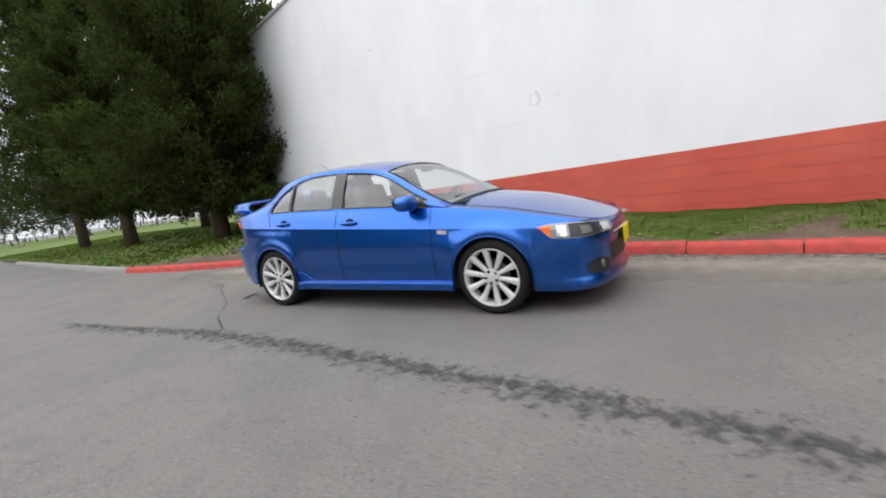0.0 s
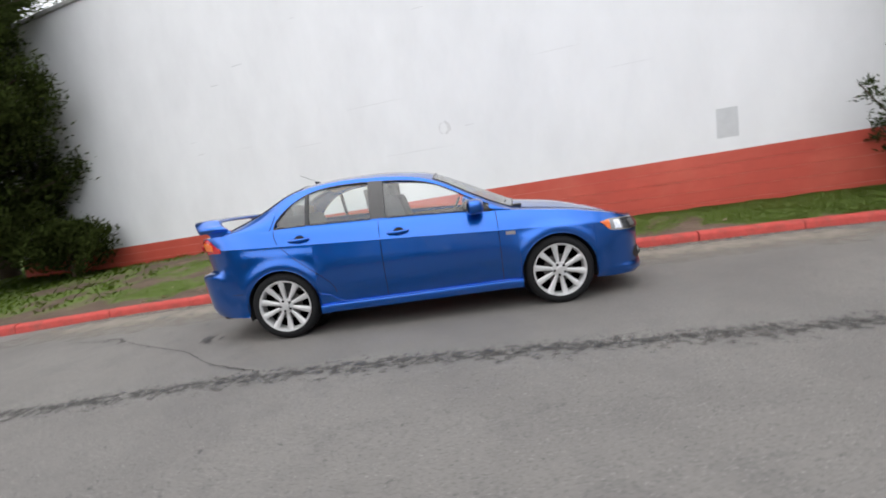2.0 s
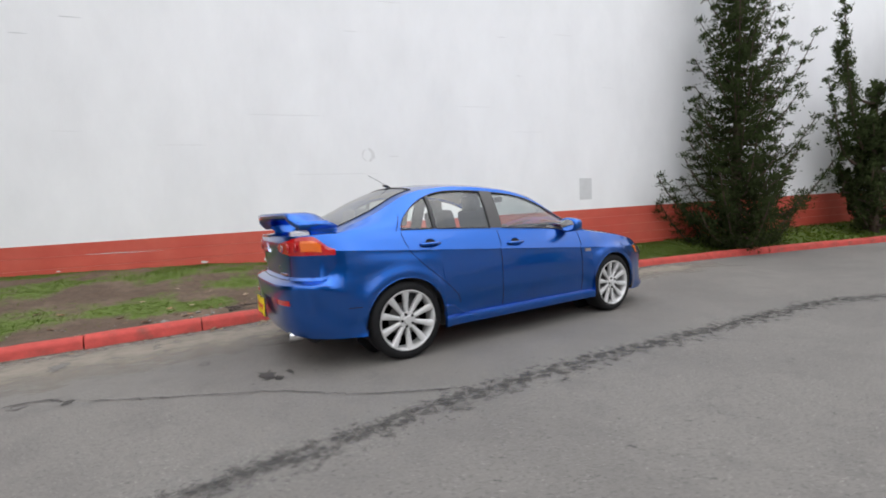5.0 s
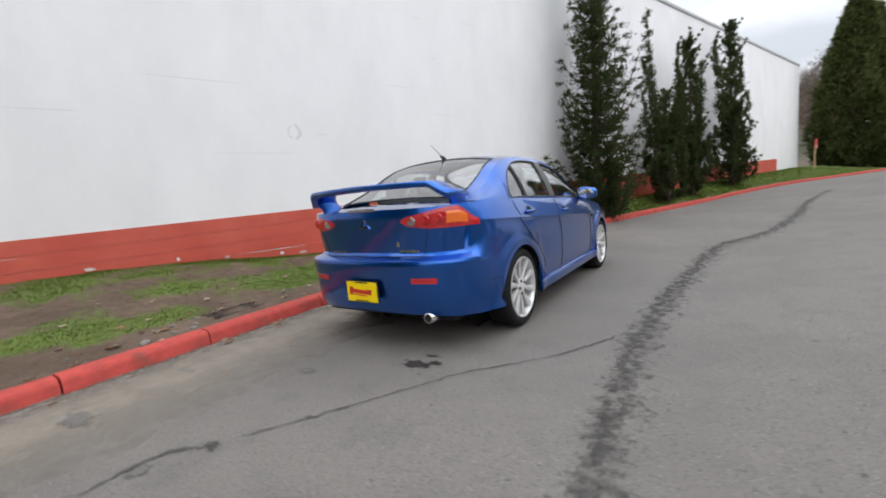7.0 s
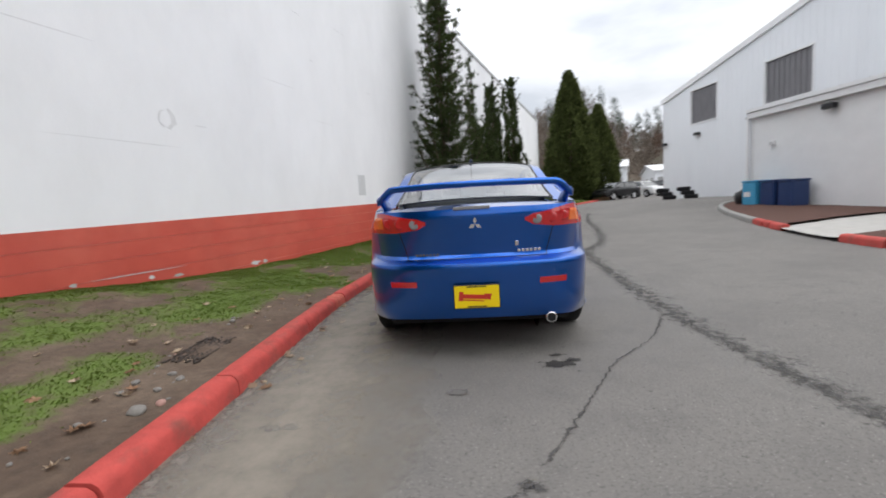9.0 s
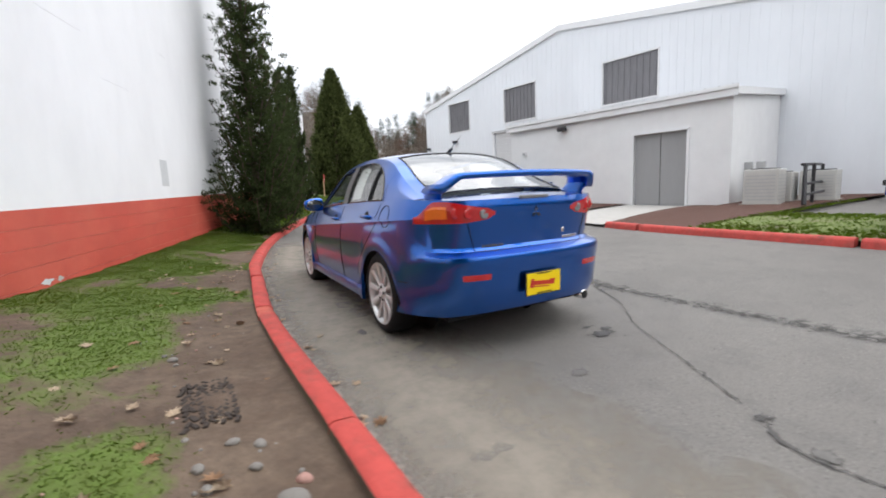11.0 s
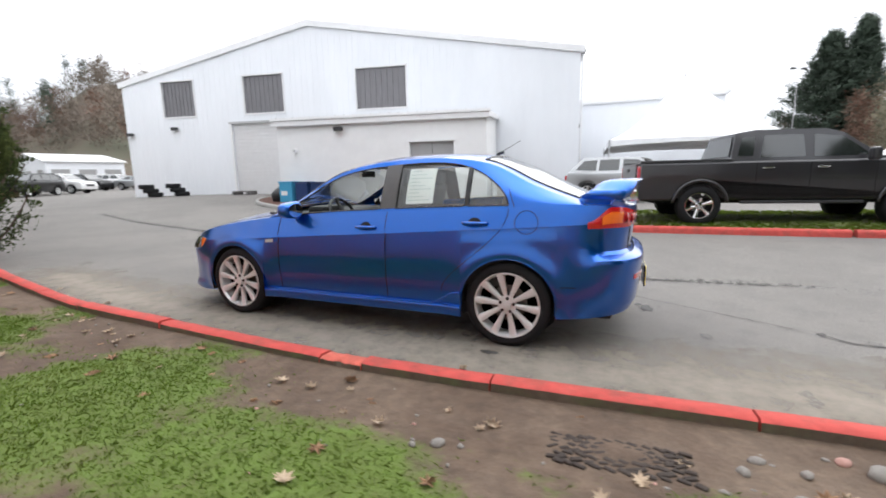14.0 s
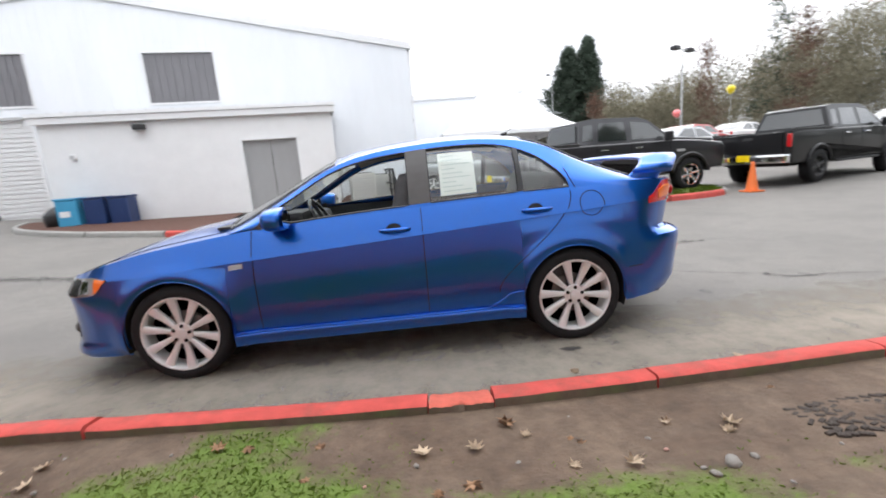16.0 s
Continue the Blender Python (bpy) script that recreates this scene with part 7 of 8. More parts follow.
def tiered_juniper(at, height, reach, seed):
    """A juniper in ragged tiers: level limbs with flat pads of sprays and upswept tips."""
    rng = np.random.default_rng(seed)
    root = empty("juniper_tree", pose(*at, 0, 0, WALL_TURN))
    stem = [(0.07 * math.sin(4 * t), 0.04 * math.sin(5 * t), height * t - 0.15) for t in np.linspace(0, 0.98, 10)]
    part("trunk", tube(stem, [max(0.016, 0.12 * (1 - 0.92 * t)) for t in np.linspace(0, 1, 10)], 9), M["bark"], root, smooth=True)
    arr, limb_bm = [], bmesh.new()
    count = 160
    for k in range(count):
        f = ((k + rng.uniform(0, 1)) / count) ** 1.12
        z = 0.12 + (height - 0.2) * f
        tier = 0.5 + 0.5 * math.sin(z * 2 * math.pi / 0.62)
        az = k * 2.399 + rng.uniform(-0.5, 0.5)
        r = reach * (1.02 - f) ** 0.95 * (0.50 + 0.55 * tier) * rng.uniform(0.75, 1.1) + 0.10
        tip = 0.10 + 0.22 * r
        if 0.30 < f < 0.80 and rng.uniform() < 0.17:
            r = max(r * 1.4, 1.5 - 0.6 * f)
            tip = 0.55 * r
        dx, dy = math.cos(az) * r, min(0.9, math.sin(az) * r * 0.8)
        steps = max(5, int(r / 0.11))
        pts = []
        for t in np.linspace(0, 1, steps):
            pts.append((0.07 * math.sin(4 * z / height) + dx * t, dy * t, z + r * (0.22 * t - 0.20 * math.sin(math.pi * t)) + tip * t ** 3.2))
        tube(pts, [0.030 * (1 - 0.8 * t) * (1.1 - 0.7 * f) + 0.003 for t in np.linspace(0, 1, steps)], 5, limb_bm)
        for i, p in enumerate(pts):
            t = i / (steps - 1)
            if t < 0.18 and f < 0.8:
                continue
            fat = (0.23 - 0.15 * t) * (1.1 - 0.45 * f) * rng.uniform(0.7, 1.25)
            q = np.array(p) + rng.normal(0, 0.05, 3) * np.array([1, 1, 0.4])
            arr.append(leaf_arrays([q], [(dx / r * 0.6, dy / r * 0.6, 0.25 + 0.7 * t ** 3)], int(24 + 330 * fat), fat * np.array([0.66, 0.66, 0.36]), 0.080, 0.026, rng, 0.15))
    tagged(part("branchwork", limb_bm, M["bark"], root), kind="stuff")
    crown_part(root, arr, M["needles_wall"])
    return tagged(root, "dark green tiered juniper with upswept tips against the white wall", "tree", group="wall junipers")


p = on_wall(8.15, 0, 1.0)
tiered_juniper((p.x, p.y, float(verge_z(p.x, p.y))), 7.9, 1.7, 4)
JUNIPERS = [
    (12.5, 3.6, 0.95, 2.5, 11, [(1.9, -1.2, 0.0, 4.0), (1.6, -1.5, 0.1, 2.1), (1.9, 1.1, 0.0, 3.5), (2.3, 0.3, -0.3, 2.0), (3.2, -1.2, 0.2, 1.3), (2.6, 1.6, 0.1, 1.7)], 0.15),
    (14.6, 5.6, 0.8, 2.3, 23, [(2.0, -1.1, 0.0, 2.6), (2.2, 1.2, 0.1, 2.7), (3.4, 0.9, -0.1, 1.5), (1.5, -1.3, 0.1, 1.2)], 0.2),
    (18.9, 6.9, 1.3, 3.0, 15, [(2.6, -1.9, 0.0, 2.9), (2.8, 2.2, 0.0, 1.4), (3.8, 1.8, 0.1, 1.9), (4.2, -1.6, 0.1, 1.7), (1.6, 1.9, 0.1, 0.7), (4.9, 1.0, 0.0, 1.4), (3.2, 1.2, 0.6, 0.9)], 0.05),
]
for x, h, body, top, seed, leaders, bare in JUNIPERS:
    p = on_wall(x, 0, 1.0)
    juniper((p.x, p.y, float(verge_z(p.x, p.y))), h, body, top, leaders, seed, bare)

for x, y, h, reach, first, limbs, seed in ((-11.9, 5.5, 13.5, 3.5, 1.0, 210, 3), (-19.5, 6.0, 14.5, 3.4, 1.6, 150, 5), (-27.5, 7.2, 15, 4.0, 1.6, 130, 7), (-22.5, 11.5, 15, 4.0, 1.2, 130, 9), (-15.2, 9.5, 14, 3.4, 1.0, 130, 19)):
    limb_tree("conifer_tree", (x, y, float(verge_z(x, y)) if y < 14 else 0.1), h, reach, first, limbs, M["needles"], "large dark green conifer with low branches over the lawn", seed, upturn=0.25, droop=0.22, trunk=0.30, per=84 if seed == 3 else 44, leaf=0.15 if seed == 3 else 0.20, leaf_w=0.05 if seed == 3 else 0.07, gap=0.15, points=10, group="lawn conifers", spread=0.17, power=0.55)
limb_tree("low_shrub", (-9.6, 5.9, float(verge_z(-9.6, 5.9))), 1.25, 1.1, 0.1, 40, M["needles"], "low dark shrub beside the conifer trunk", 31, upturn=0.4, trunk=0.05, per=24, leaf=0.15, leaf_w=0.05, category="shrub", points=6, spread=0.10)


def dense_tree(name, at, height, radius, needles, label, seed, n=7000, leaf=0.35, group=""):
    """A clipped-looking columnar conifer: sprays packed over a tapering column."""
    rng = np.random.default_rng(seed)
    root = empty(name, pose(*at))
    part("trunk", tube([(0, 0, -0.2), (0, 0, height * 0.9)], [0.2, 0.05], 8), M["bark"], root)
    t = rng.uniform(0, 1, n) ** 1.15
    az = rng.uniform(0, 2 * math.pi, n)
    lob = 1 + 0.10 * np.sin(az * 5 + t * 9) + 0.08 * np.sin(az * 9 - t * 17)
    r = radius * np.minimum(1, (1 - t) * 1.55 + 0.02) ** 0.8 * lob * rng.uniform(0.80, 1.03, n) * np.minimum(1, 0.72 + t * 2.2)
    c = np.stack([r * np.cos(az), r * np.sin(az), 0.1 + (height - 0.3) * t], 1)
    h = np.stack([np.cos(az) * 0.5, np.sin(az) * 0.5, np.full(n, 0.9)], 1)
    crown_part(root, [leaf_arrays(c, h, 3, 0.06, leaf, leaf * 0.4, rng)], needles)
    return tagged(root, label, "tree", group=group)


dense_tree("columnar_conifer", (37.7, -9.9, gz(37.7, -9.9)), 12.4, 2.35, M["needles_dense"], "tall dense olive green columnar conifer", 2, group="columnar conifers")
dense_tree("columnar_conifer", (44.6, -14.6, gz(44.6, -14.6)), 10.4, 2.0, M["needles_dense"], "dense olive green columnar conifer", 6, group="columnar conifers")
dense_tree("columnar_conifer", (47.5, -12.8, gz(47.5, -12.8)), 13.5, 2.2, M["needles_dense"], "tall dense olive green columnar conifer", 8, group="columnar conifers")


# distant wooded hillside and woods
def hill_h(d, az):
    return 31 * float(step01(70, 190, d)) * float(step01(-62, -40, az) * step01(8, -8, az)) * (0.8 + 0.3 * math.sin(az * 0.35))


rows_ = []
for az in np.linspace(-70, 20, 61):
    rows_.append([(d * math.cos(radians(az)), d * math.sin(radians(az)), hill_h(d, az) + 0.9) for d in np.linspace(72, 260, 16)])
hillside = part("hillside", sheet(rows_), M["hill"], smooth=True)
tagged(hillside, "distant brown hillside under bare woods", "hill", kind="structure")


def woods(name, places, heights, material, leaf, per, label, seed, shape="round", wide=0.16, loose=0.0):
    """Far woods, in one mesh: stems and ragged crowns."""
    rng = np.random.default_rng(seed)
    cs, hs = [], []
    for (x, y, z), h in zip(places, heights):
        n = 26
        t = rng.uniform(0.22, 1, n)
        if shape == "cone":
            r = 0.17 * h * (1.02 - t) + 0.02
        else:
            r = 0.26 * h * np.sqrt(np.clip(1 - ((t - 0.6) / 0.45) ** 2, 0.02, 1))
        az = rng.uniform(0, 2 * math.pi, n)
        q = np.sqrt(rng.uniform(0.05, 1, n))
        cs.append(np.stack([x + r * q * np.cos(az), y + r * q * np.sin(az), z + h * t], 1))
        hs.append(np.stack([np.cos(az) * 0.4, np.sin(az) * 0.4, np.full(n, 0.8 if shape != "cone" else -0.1)], 1))
        tt = np.linspace(0, 0.75, 5)
        cs.append(np.stack([np.full(5, x), np.full(5, y), z + h * tt], 1))
        hs.append(np.tile([0, 0, 3.0], (5, 1)))
    v, f, _ = leaf_arrays(np.concatenate(cs), np.concatenate(hs), per, max(leaf * 0.55, loose), leaf, leaf * wide, rng, 0.3)
    ob = new(name, from_arrays(name, v, f, material))
    return tagged(ob, label, "woods", kind="stuff")


rw = random.Random(3)


def scatter(n, az0, az1, d0, d1):
    out = []
    for _ in range(n):
        az, d = rw.uniform(az0, az1), rw.uniform(d0, d1)
        out.append((d * math.cos(radians(az)), d * math.sin(radians(az)), hill_h(d, az) + 0.5))
    return out


p = scatter(420, -60, 10, 95, 235)
woods("bare_woods", p, [rw.uniform(6, 11) for _ in p], M["twigs_far"], 0.9, 11, "bare grey brown woods on the hillside", 1, loose=0.8)
p = scatter(130, -60, 10, 95, 235)
woods("rusty_woods", p, [rw.uniform(5, 9) for _ in p], M["twigs_red"], 0.9, 11, "rusty brown trees on the hillside", 2)
p = scatter(46, -58, 8, 120, 235)
woods("hill_conifers", p, [rw.uniform(9, 16) for _ in p], M["needles_far"], 1.0, 14, "scattered dark conifers on the hillside", 3, "cone")
p = scatter(90, -125, -106, 85, 125)
woods("bare_woods", p, [rw.uniform(8, 12) * (0.75 + 0.5 * float(step01(-108, -122, math.degrees(math.atan2(q[1], q[0]))))) for q in p], M["twigs_far"], 0.45, 32, "bare greyish woods behind the car lot", 4, wide=0.14, loose=0.8)
p = scatter(150, -172, -117, 62, 105)
woods("green_woods", p, [rw.uniform(10, 16) * (0.62 + 0.42 * float(step01(-118, -140, math.degrees(math.atan2(q[1], q[0]))))) for q in p], M["twigs_green"], 0.55, 80, "olive woods behind the car lot", 14, wide=0.16, loose=0.9)
p = [(60 * math.cos(radians(a)), 60 * math.sin(radians(a)), 0.8) for a in (-115, -127, -135.5, -146)]
woods("rusty_trees", p, [8, 12.5, 17, 15], M["twigs_red"], 0.45, 60, "rusty brown dry conifers behind the lot", 5, "cone", 0.2, 0.5)
p = [(64 * math.cos(radians(a)), 64 * math.sin(radians(a)), 0.8) for a in (-133.3, -143, -150, -156)]
woods("dark_conifers", p, [19, 20, 18, 21], M["needles_far"], 0.7, 40, "tall dark conifers behind the lot", 6, "cone")
p = scatter(160, 100, 190, 60, 150)
woods("lawn_woods", p, [rw.uniform(7, 14) for _ in p], M["needles_far"], 1.6, 6, "dark woods beyond the lawn", 7)
for k, (x, y, h, r) in enumerate(((-32.2, -82.5, 20.5, 9.0), (-36.4, -83.5, 22.5, 6.0))):
    limb_tree("tall_fir", (x, y, 0.9), h, r, 1.5, 120, M["needles_far"], "tall dark fir standing beyond the lot", 60 + k, upturn=0.1, droop=0.25, trunk=0.4, per=34, leaf=0.55, leaf_w=0.16, points=8, group="tall firs", spread=0.40, power=0.9)


# ---------------------------------------------------------------- grass, leaves, stones on the bank
rg = np.random.default_rng(12)


def blades(name, xs, ys, zs, length, width, label):
    n = len(xs)
    p = np.stack([xs, ys, zs], 1)
    az = rg.uniform(0, 2 * math.pi, n)
    lean = rg.uniform(0.5, 1.3, n)
    L = length * rg.uniform(0.5, 1.4, n)
    side = np.stack([-np.sin(az), np.cos(az), np.zeros(n)], 1) * width * 0.5
    mid = p + np.stack([np.cos(az) * lean * L * 0.35, np.sin(az) * lean * L * 0.35, L * 0.45], 1)
    tip = p + np.stack([np.cos(az) * lean * L, np.sin(az) * lean * L, L * (1 - 0.42 * lean)], 1)
    v = np.stack([p - side, p + side, mid + side * 0.7, tip, mid - side * 0.7], 1).reshape(-1, 3)
    f = np.arange(n * 5).reshape(-1, 5)[:, ::-1]
    me = from_arrays(name, v, f, M["blade"])
    soft_up = np.repeat(np.stack([np.cos(az) * 0.25, np.sin(az) * 0.25, np.full(n, 0.95)], 1), 5, axis=0)
    me.shade_smooth()
    me.normals_split_custom_set_from_vertices(soft_up.tolist())
    ob = new(name, me)
    return tagged(ob, label, "grass", kind="stuff")


def grow(n, x0, x1, thin=0.0):
    xs, ys, zs = [], [], []
    tries = rg.uniform(0, 1, (n * 4, 3))
    for a, b, c in tries:
        x = x0 + (x1 - x0) * a
        k, w = float(kerb_y(x)) + 0.08, (wall_y(x) if x > -13 else 13.5)
        if w - k < 0.2:
            continue
        y = k + (w - k) * b
        g = grassy(x, y)
        if g > -0.12 and c < min(1.0, 0.22 + g * 1.6) or (c < 0.02 and g > -0.5):
            xs.append(x)
            ys.append(y)
            bumps = 0.018 * noise.noise((x * 2.2, y * 2.2, 0)) + 0.010 * noise.noise((x * 7, y * 7, 3)) if y - k > 0.1 else 0
            zs.append(float(verge_z(x, y)) + bumps - 0.004)
            if len(xs) >= n:
                break
    return np.array(xs), np.array(ys), np.array(zs)


blades("bank_grass", *grow(120000, -6.0, 7.0), 0.017, 0.0040, "short green grass tufts on the bank")
blades("bank_grass", *grow(9000, 7.0, 34), 0.08, 0.022, "short green grass along the wall foot")
blades("lawn_grass", *grow(16000, -38, -6.0), 0.09, 0.026, "green lawn grass under the conifers")
n = 14000
t, q = rg.uniform(0, 1, n), rg.uniform(0, 1, n)
k = (t * (len(lawn_front) - 1)).astype(int)
fx, fy = lawn_front[k, 0], lawn_front[k, 1]
bk = np.array([(x + 0.2, min(-9.0, y - 3.2)) if x < 0.2 else (x - 0.2, -13.5) for x, y in lawn_front])[k]
lx, ly = fx + (bk[:, 0] - fx) * q + rg.uniform(-0.06, 0.06, n), fy - 0.1 + (bk[:, 1] - fy) * q
blades("strip_grass", lx, ly, ground_z(lx, ly) + 0.085, 0.09, 0.02, "bright green grass on the lawn strip")

LEAF = [(0, -0.5), (0.10, -0.22), (0.36, -0.30), (0.24, -0.05), (0.50, 0.12), (0.22, 0.16), (0.20, 0.40), (0.06, 0.28), (0, 0.52), (-0.06, 0.28), (-0.20, 0.40), (-0.22, 0.16), (-0.50, 0.12), (-0.24, -0.05), (-0.36, -0.30), (-0.10, -0.22)]


def leaf_mesh(curl, material):
    bm = bmesh.new()
    c = bm.verts.new((0, 0, 0.06))
    vs = [bm.verts.new((x, y, 0.06 + curl * (x * x + y * y) + 0.05 * math.sin(7 * x + 3 * y))) for x, y in LEAF]
    for i in range(len(vs)):
        bm.faces.new((vs[i], vs[(i + 1) % len(vs)], c))
    bmesh.ops.solidify(bm, geom=bm.faces[:], thickness=0.012)
    return mesh_of("fallen_leaf", bm, material)


leaf_kinds = [leaf_mesh(0.35, M["dry_leaf"]), leaf_mesh(0.7, M["pale_leaf"]), leaf_mesh(-0.25, M["dry_leaf"]), leaf_mesh(0.5, M["pale_leaf"])]
rl = random.Random(21)
spots = [(-0.67, 1.96), (-0.40, 2.25), (-1.15, 1.55), (0.35, 1.42), (0.55, 1.46), (-1.6, 2.8), (-2.1, 2.65), (-2.5, 3.0), (-0.9, 2.55), (0.9, 2.4), (1.6, 2.7), (-3.0, 2.5), (-3.3, 2.9), (-2.9, 3.3), (-1.9, 3.4)]
while len(spots) < 130:
    x = rl.uniform(-5.0, 4.5)
    k = float(kerb_y(x))
    y = k + (abs(rl.gauss(0, 0.55)) + 0.12 if rl.random() < 0.82 else -rl.uniform(0.1, 0.35))
    if y < wall_y(x) - 0.1:
        spots.append((x, y))
for x, y in spots:
    me = rl.choice(leaf_kinds)
    ob = new("fallen_leaf", me)
    s = rl.uniform(0.05, 0.10)
    on_bank = y > float(kerb_y(x)) + 0.07
    z = float(verge_z(x, y)) + 0.004 if on_bank else gz(x, y) + 0.003
    ob.matrix_world = pose(x, y, z, rl.uniform(-10, 10), rl.uniform(-10, 10), rl.uniform(0, 360)) @ Matrix.Diagonal((s, s, s, 1))
    tagged(ob, "dry brown fallen leaf on the muddy bank" if on_bank else "dry brown fallen leaf on the asphalt", "leaf", group="fallen leaves")


def pebble_mesh(seed, material):
    bm = bmesh.new()
    bmesh.ops.create_icosphere(bm, subdivisions=2, radius=1.0)
    for v in bm.verts:
        k = 1 + 0.22 * noise.noise(v.co * 1.4 + Vector((seed, 0, 0)))
        v.co = Vector((v.co.x * k, v.co.y * k * 0.75, v.co.z * k * 0.5))
    return mesh_of("pebble", bm, material, True)


pebbles = [pebble_mesh(1, M["stone"]), pebble_mesh(4, M["stone"]), pebble_mesh(9, M["pink_stone"])]
stones = [(-3.05, 1.86, 0.085, 0), (-2.55, 2.02, 0.045, 0), (-2.62, 1.92, 0.05, 1), (-2.78, 1.95, 0.04, 0), (-2.95, 1.80, 0.05, 2), (-2.70, 2.15, 0.045, 1), (-1.35, 2.30, 0.05, 0), (-1.25, 2.35, 0.028, 1), (-1.45, 2.28, 0.026, 0), (-2.85, 2.12, 0.04, 0), (-3.2, 2.05, 0.035, 1), (-2.45, 2.2, 0.03, 0)]
while len(stones) < 70:
    x = rl.uniform(-4.5, 3.0)
    stones.append((x, float(kerb_y(x)) + 0.12 + abs(rl.gauss(0, 0.6)), rl.uniform(0.008, 0.022), rl.choice((0, 1, 1, 2))))
for x, y, s, k in stones:
    if y > wall_y(x) - 0.1:
        continue
    ob = new("pebble", pebbles[k])
    s *= 0.7
    ob.matrix_world = pose(x, y, float(verge_z(x, y)) + s * 0.15, 0, 0, rl.uniform(0, 360)) @ Matrix.Diagonal((s, s, s, 1))
    tagged(ob, "pinkish rounded stone in the mud" if k == 2 else "grey rounded stone half sunk in mud", "stone", group="stones")
# tyre tread print pressed in the mud
M["wet_mud"] = mat("dark_wet_mud", (0.034, 0.023, 0.017), 0.8, vary=0.35, scale=22, bump=0.9, bump_scale=60)
tread = empty("tread_print", pose(-2.08, 2.12, float(verge_z(-2.08, 2.12)), 0, 0, 4))
rt = random.Random(17)
for i in range(11):
    for j in range(7):
        cx, cy = -0.28 + 0.052 * i + 0.026 * (j % 2) + rt.uniform(-0.012, 0.012), -0.12 + 0.036 * j + rt.uniform(-0.009, 0.009)
        bm = box((rt.uniform(0.036, 0.056), rt.uniform(0.018, 0.028), 0.022), (0, 0, 0), 0.006, pose(cx, cy, 0.010 * cy / 0.15 + 0.004, 0, 0, 24 * (1 if j % 2 else -1) + rt.uniform(-12, 12)))
        part("clod", bm, M["wet_mud"], tread)
tagged(tread, "dark tyre tread print in the wet mud", "mud print")


# ---------------------------------------------------------------- marks on the asphalt
def on_road(x, y, up):
    return (x, y, (0.0 if abs(x) < 3 and abs(y) < 1.6 else gz(x, y) + 0.006 * math.sin(x * 1.3 + 0.7 * y) * math.sin(y * 1.1 + 0.4)) + up)


def faded(ob, values):
    a = ob.data.attributes.new("fade", "FLOAT", "POINT")
    a.data.foreach_set("value", np.asarray(values, np.float32))
    return ob


def road_mark(name, pts, widths, material, label, seed, up=0.007, count=160, ragged=0.5, across=7):
    """A worn streak on the road along a curve, strongest along its middle."""
    p = spline(pts, count)
    w = np.interp(np.linspace(0, 1, count), np.linspace(0, 1, len(widths)), widths)
    rows_, fade = [], []
    for i in range(count):
        d = p[min(i + 1, count - 1)] - p[max(i - 1, 0)]
        d /= np.linalg.norm(d) + 1e-9
        nrm = np.array([-d[1], d[0]])
        wob = nrm * (0.025 * noise.noise((i * 0.25, seed, 20)) + 0.012 * noise.noise((i * 0.9, seed, 25)))
        k = 1 + ragged * noise.noise((i * 0.13, seed, 0))
        row = []
        for t in np.linspace(-1, 1, across):
            row.append(on_road(*(p[i] + wob + nrm * w[i] * 0.5 * k * t), up))
            fade.append((1 - abs(t)) * min(1.0, 12 * min(i, count - 1 - i) / count))
        rows_.append(row)
    return tagged(faded(part(name, sheet(rows_), material), fade), label, "road mark", kind="structure")


M["pits"] = worn_mat("pitted_asphalt", (0.068, 0.064, 0.060), 12, 0.84, gain=3.8)
seam = [(-5.6, -1.9), (-4.6, -1.88), (-3.74, -1.85), (-1.3, -1.72), (1.0, -1.88), (2.46, -2.03), (3.36, -2.2), (4.69, -2.87), (7.5, -3.55), (10.4, -4.1), (15, -5.4)]
road_mark("road_seam", seam, [0.2, 0.42, 0.5, 0.55, 0.58, 0.6, 0.62, 0.5, 0.4, 0.34, 0.3], M["seam"], "dark worn seam along the asphalt", 3, count=700, ragged=0.5, across=9)
road_mark("road_seam", [(x, y - 0.06) for x, y in seam], [0.4, 0.9, 1.0, 1.0, 1.1, 1.2, 1.2, 1.0, 0.8, 0.6, 0.5], M["pits"], "scattered dark pits beside the seam", 13, up=0.0062, count=500, ragged=0.5, across=7)
road_mark("road_crack", [(-3.58, -0.15), (-3.2, -0.38), (-2.72, -0.66), (-2.35, -0.88), (-1.95, -1.25), (-1.5, -1.52), (-1.13, -1.70)], [0.05, 0.030, 0.022, 0.028, 0.024, 0.036, 0.05], M["crack"], "thin dark crack across the asphalt", 5, count=220, ragged=0.5, across=5)
road_mark("road_crack", [(-3.58, -0.15), (-3.75, 0.0), (-4.1, 0.02), (-4.5, 0.15)], [0.07, 0.05, 0.03, 0.02], M["crack"], "thin dark crack across the asphalt", 6, count=60, ragged=0.5, across=5)


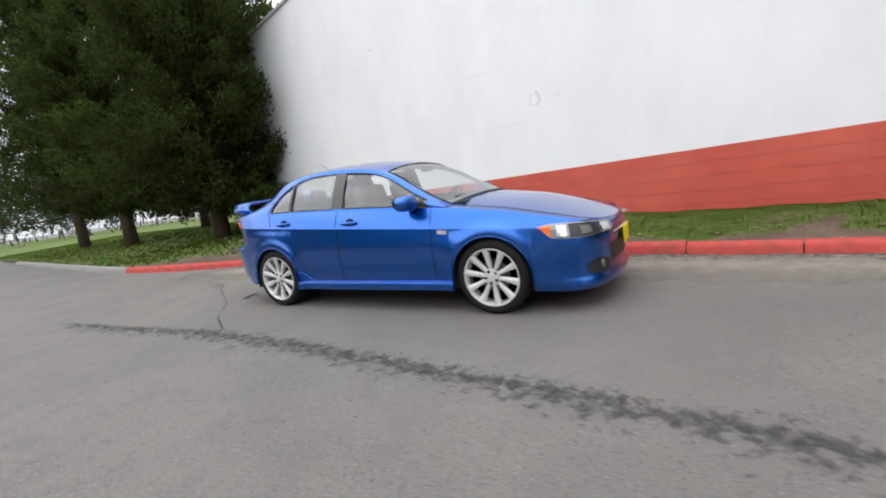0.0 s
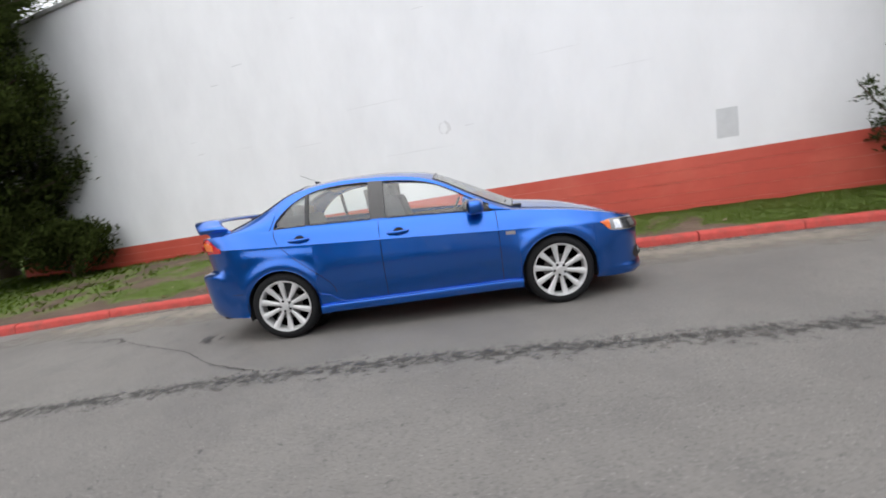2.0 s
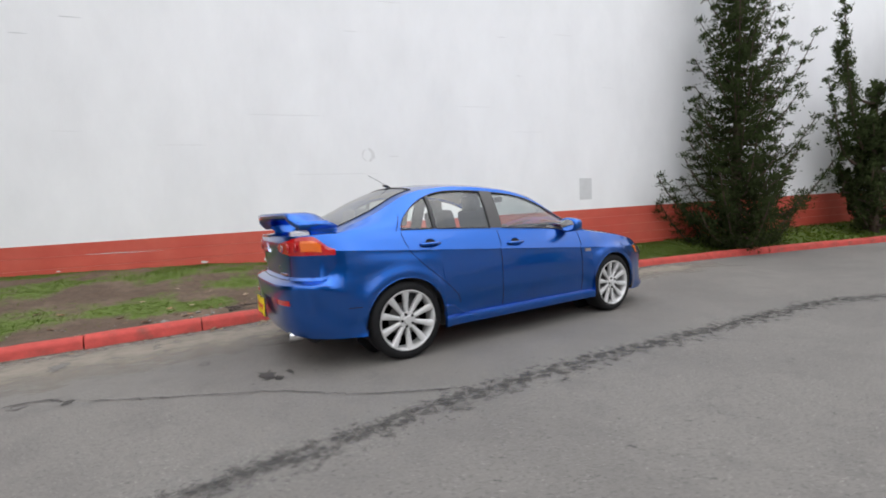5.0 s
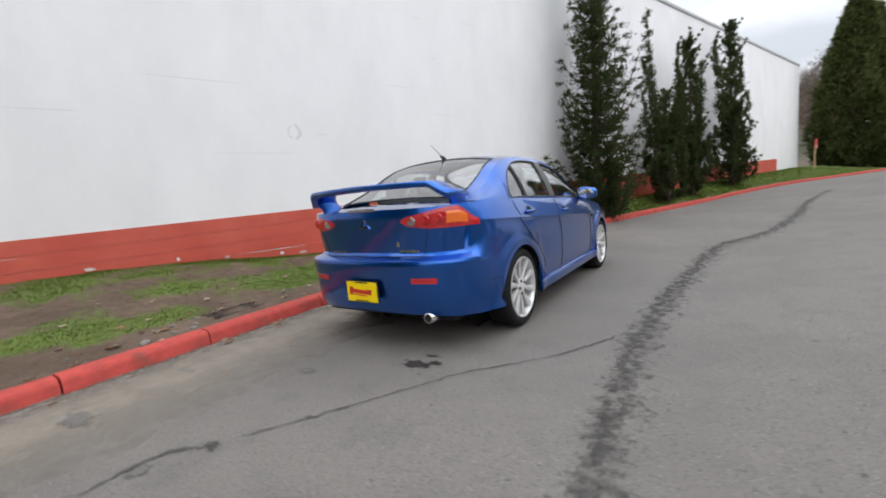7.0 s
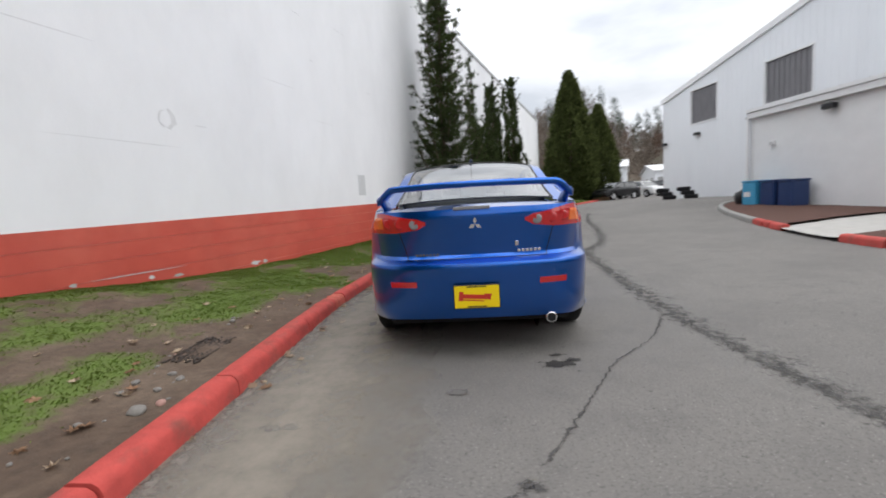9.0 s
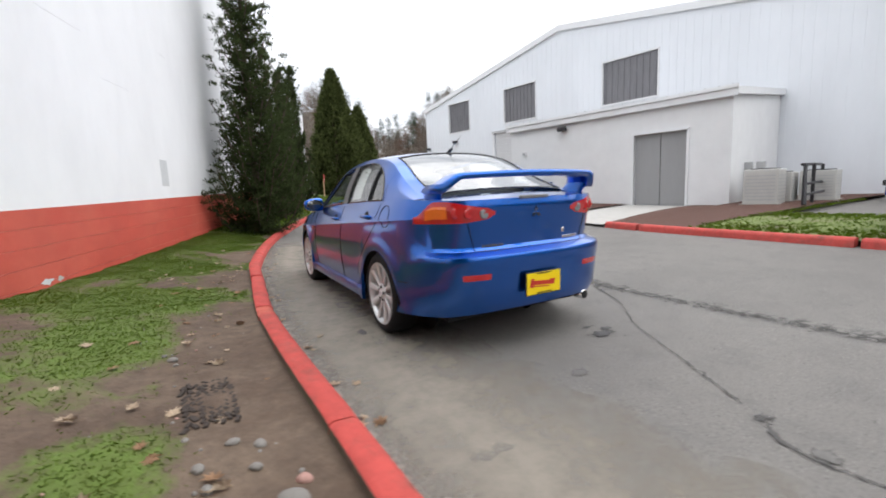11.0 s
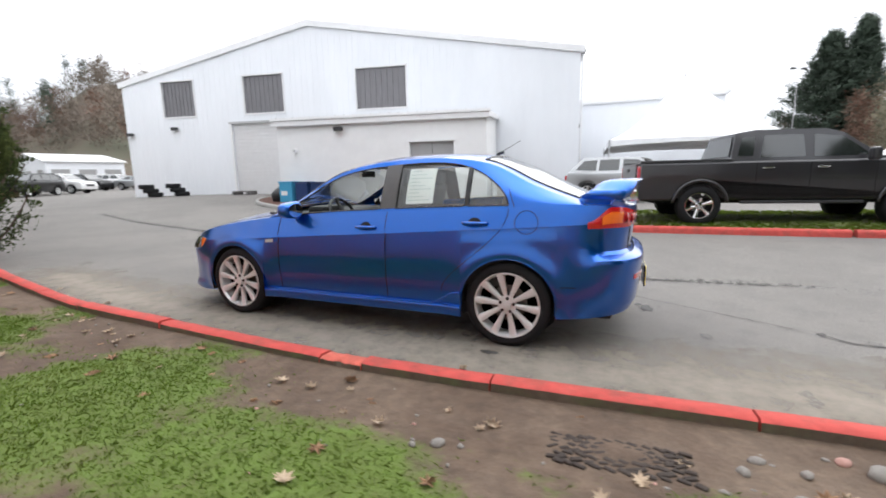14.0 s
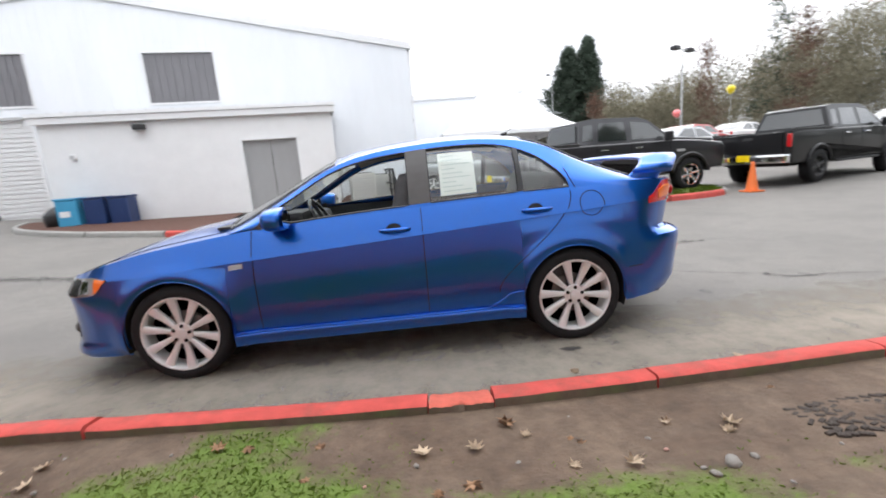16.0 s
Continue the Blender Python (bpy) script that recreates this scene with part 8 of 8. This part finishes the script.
def blot(x, y, rx, ry, material, label, seed, up=0.006):
    """A ragged stain that thins out towards its rim."""
    bm = bmesh.new()
    k = 22
    c = bm.verts.new(on_road(x, y, up + 0.001))
    fade, rings = [1.0], []
    for r, fd in ((0.5, 0.75), (1.0, 0.35), (1.5, 0.0)):
        ring = []
        for i in range(k):
            a = 2 * math.pi * i / k
            q = r * (1 + 0.45 * noise.noise((math.cos(a) * 1.6, math.sin(a) * 1.6, seed)))
            ring.append(bm.verts.new(on_road(x + rx * q * math.cos(a), y + ry * q * math.sin(a), up)))
            fade.append(fd)
        rings.append(ring)
    for i in range(k):
        bm.faces.new((rings[0][i], rings[0][(i + 1) % k], c))
        for a, b in zip(rings, rings[1:]):
            bm.faces.new((a[i], b[i], b[(i + 1) % k], a[(i + 1) % k]))
    return tagged(faded(part("road_stain", bm, material), fade), label, "road mark", kind="structure")


blot(-2.36, -0.50, 0.055, 0.10, M["oil"], "dark oil spot on the asphalt", 1)
blot(-2.30, -0.62, 0.03, 0.04, M["oil"], "dark oil spot on the asphalt", 2)
blot(-2.20, -0.52, 0.02, 0.05, M["oil"], "dark oil spot on the asphalt", 3)
blot(-1.23, 1.0, 0.075, 0.035, M["oil"], "dark oil spot on the asphalt", 4)
blot(-3.58, -0.16, 0.045, 0.06, M["crack"], "dark patch at the end of the crack", 5)
blot(-3.8, 0.89, 0.08, 0.13, M["damp"], "faint dark patch on the asphalt", 6)
blot(-3.85, -0.05, 0.05, 0.05, M["damp"], "faint dark patch on the asphalt", 7)
blot(-2.75, 0.15, 0.05, 0.06, M["damp"], "faint dark patch on the asphalt", 8)
blot(-1.5, 0.95, 0.06, 0.03, M["scuff"], "pale scuff on the asphalt", 9)
blot(-3.1, 1.05, 0.06, 0.16, M["scuff"], "pale scuff on the asphalt", 10)
# grit and drift along the foot of the kerb
road_mark("kerb_grit", [(x, float(kerb_y(x)) - 0.16) for x in np.linspace(-6, 6, 25)], [0.35, 0.5, 0.4, 0.55, 0.45, 0.4, 0.35], M["scuff"], "pale grit drifted along the kerb foot", 40, up=0.004, count=260, ragged=0.8)
road_mark("kerb_dirt", [(x, float(kerb_y(x)) - 0.09) for x in np.linspace(-6, 6, 25)], [0.12, 0.16, 0.12, 0.18, 0.14, 0.12], M["grit"], "damp soil along the kerb foot", 41, up=0.009, count=300, ragged=0.9)
M["dust"] = worn_mat("dusty_asphalt", (0.245, 0.216, 0.178), 5, 0.44, 0.9, gain=1.8)
road_mark("kerb_dust", [(x, float(kerb_y(x)) - 0.55) for x in np.linspace(-6, 6, 25)], [1.0, 1.5, 1.7, 1.5, 1.3, 1.0], M["dust"], "pale brown dust beside the kerb", 42, up=0.0032, count=160, ragged=0.5, across=13)
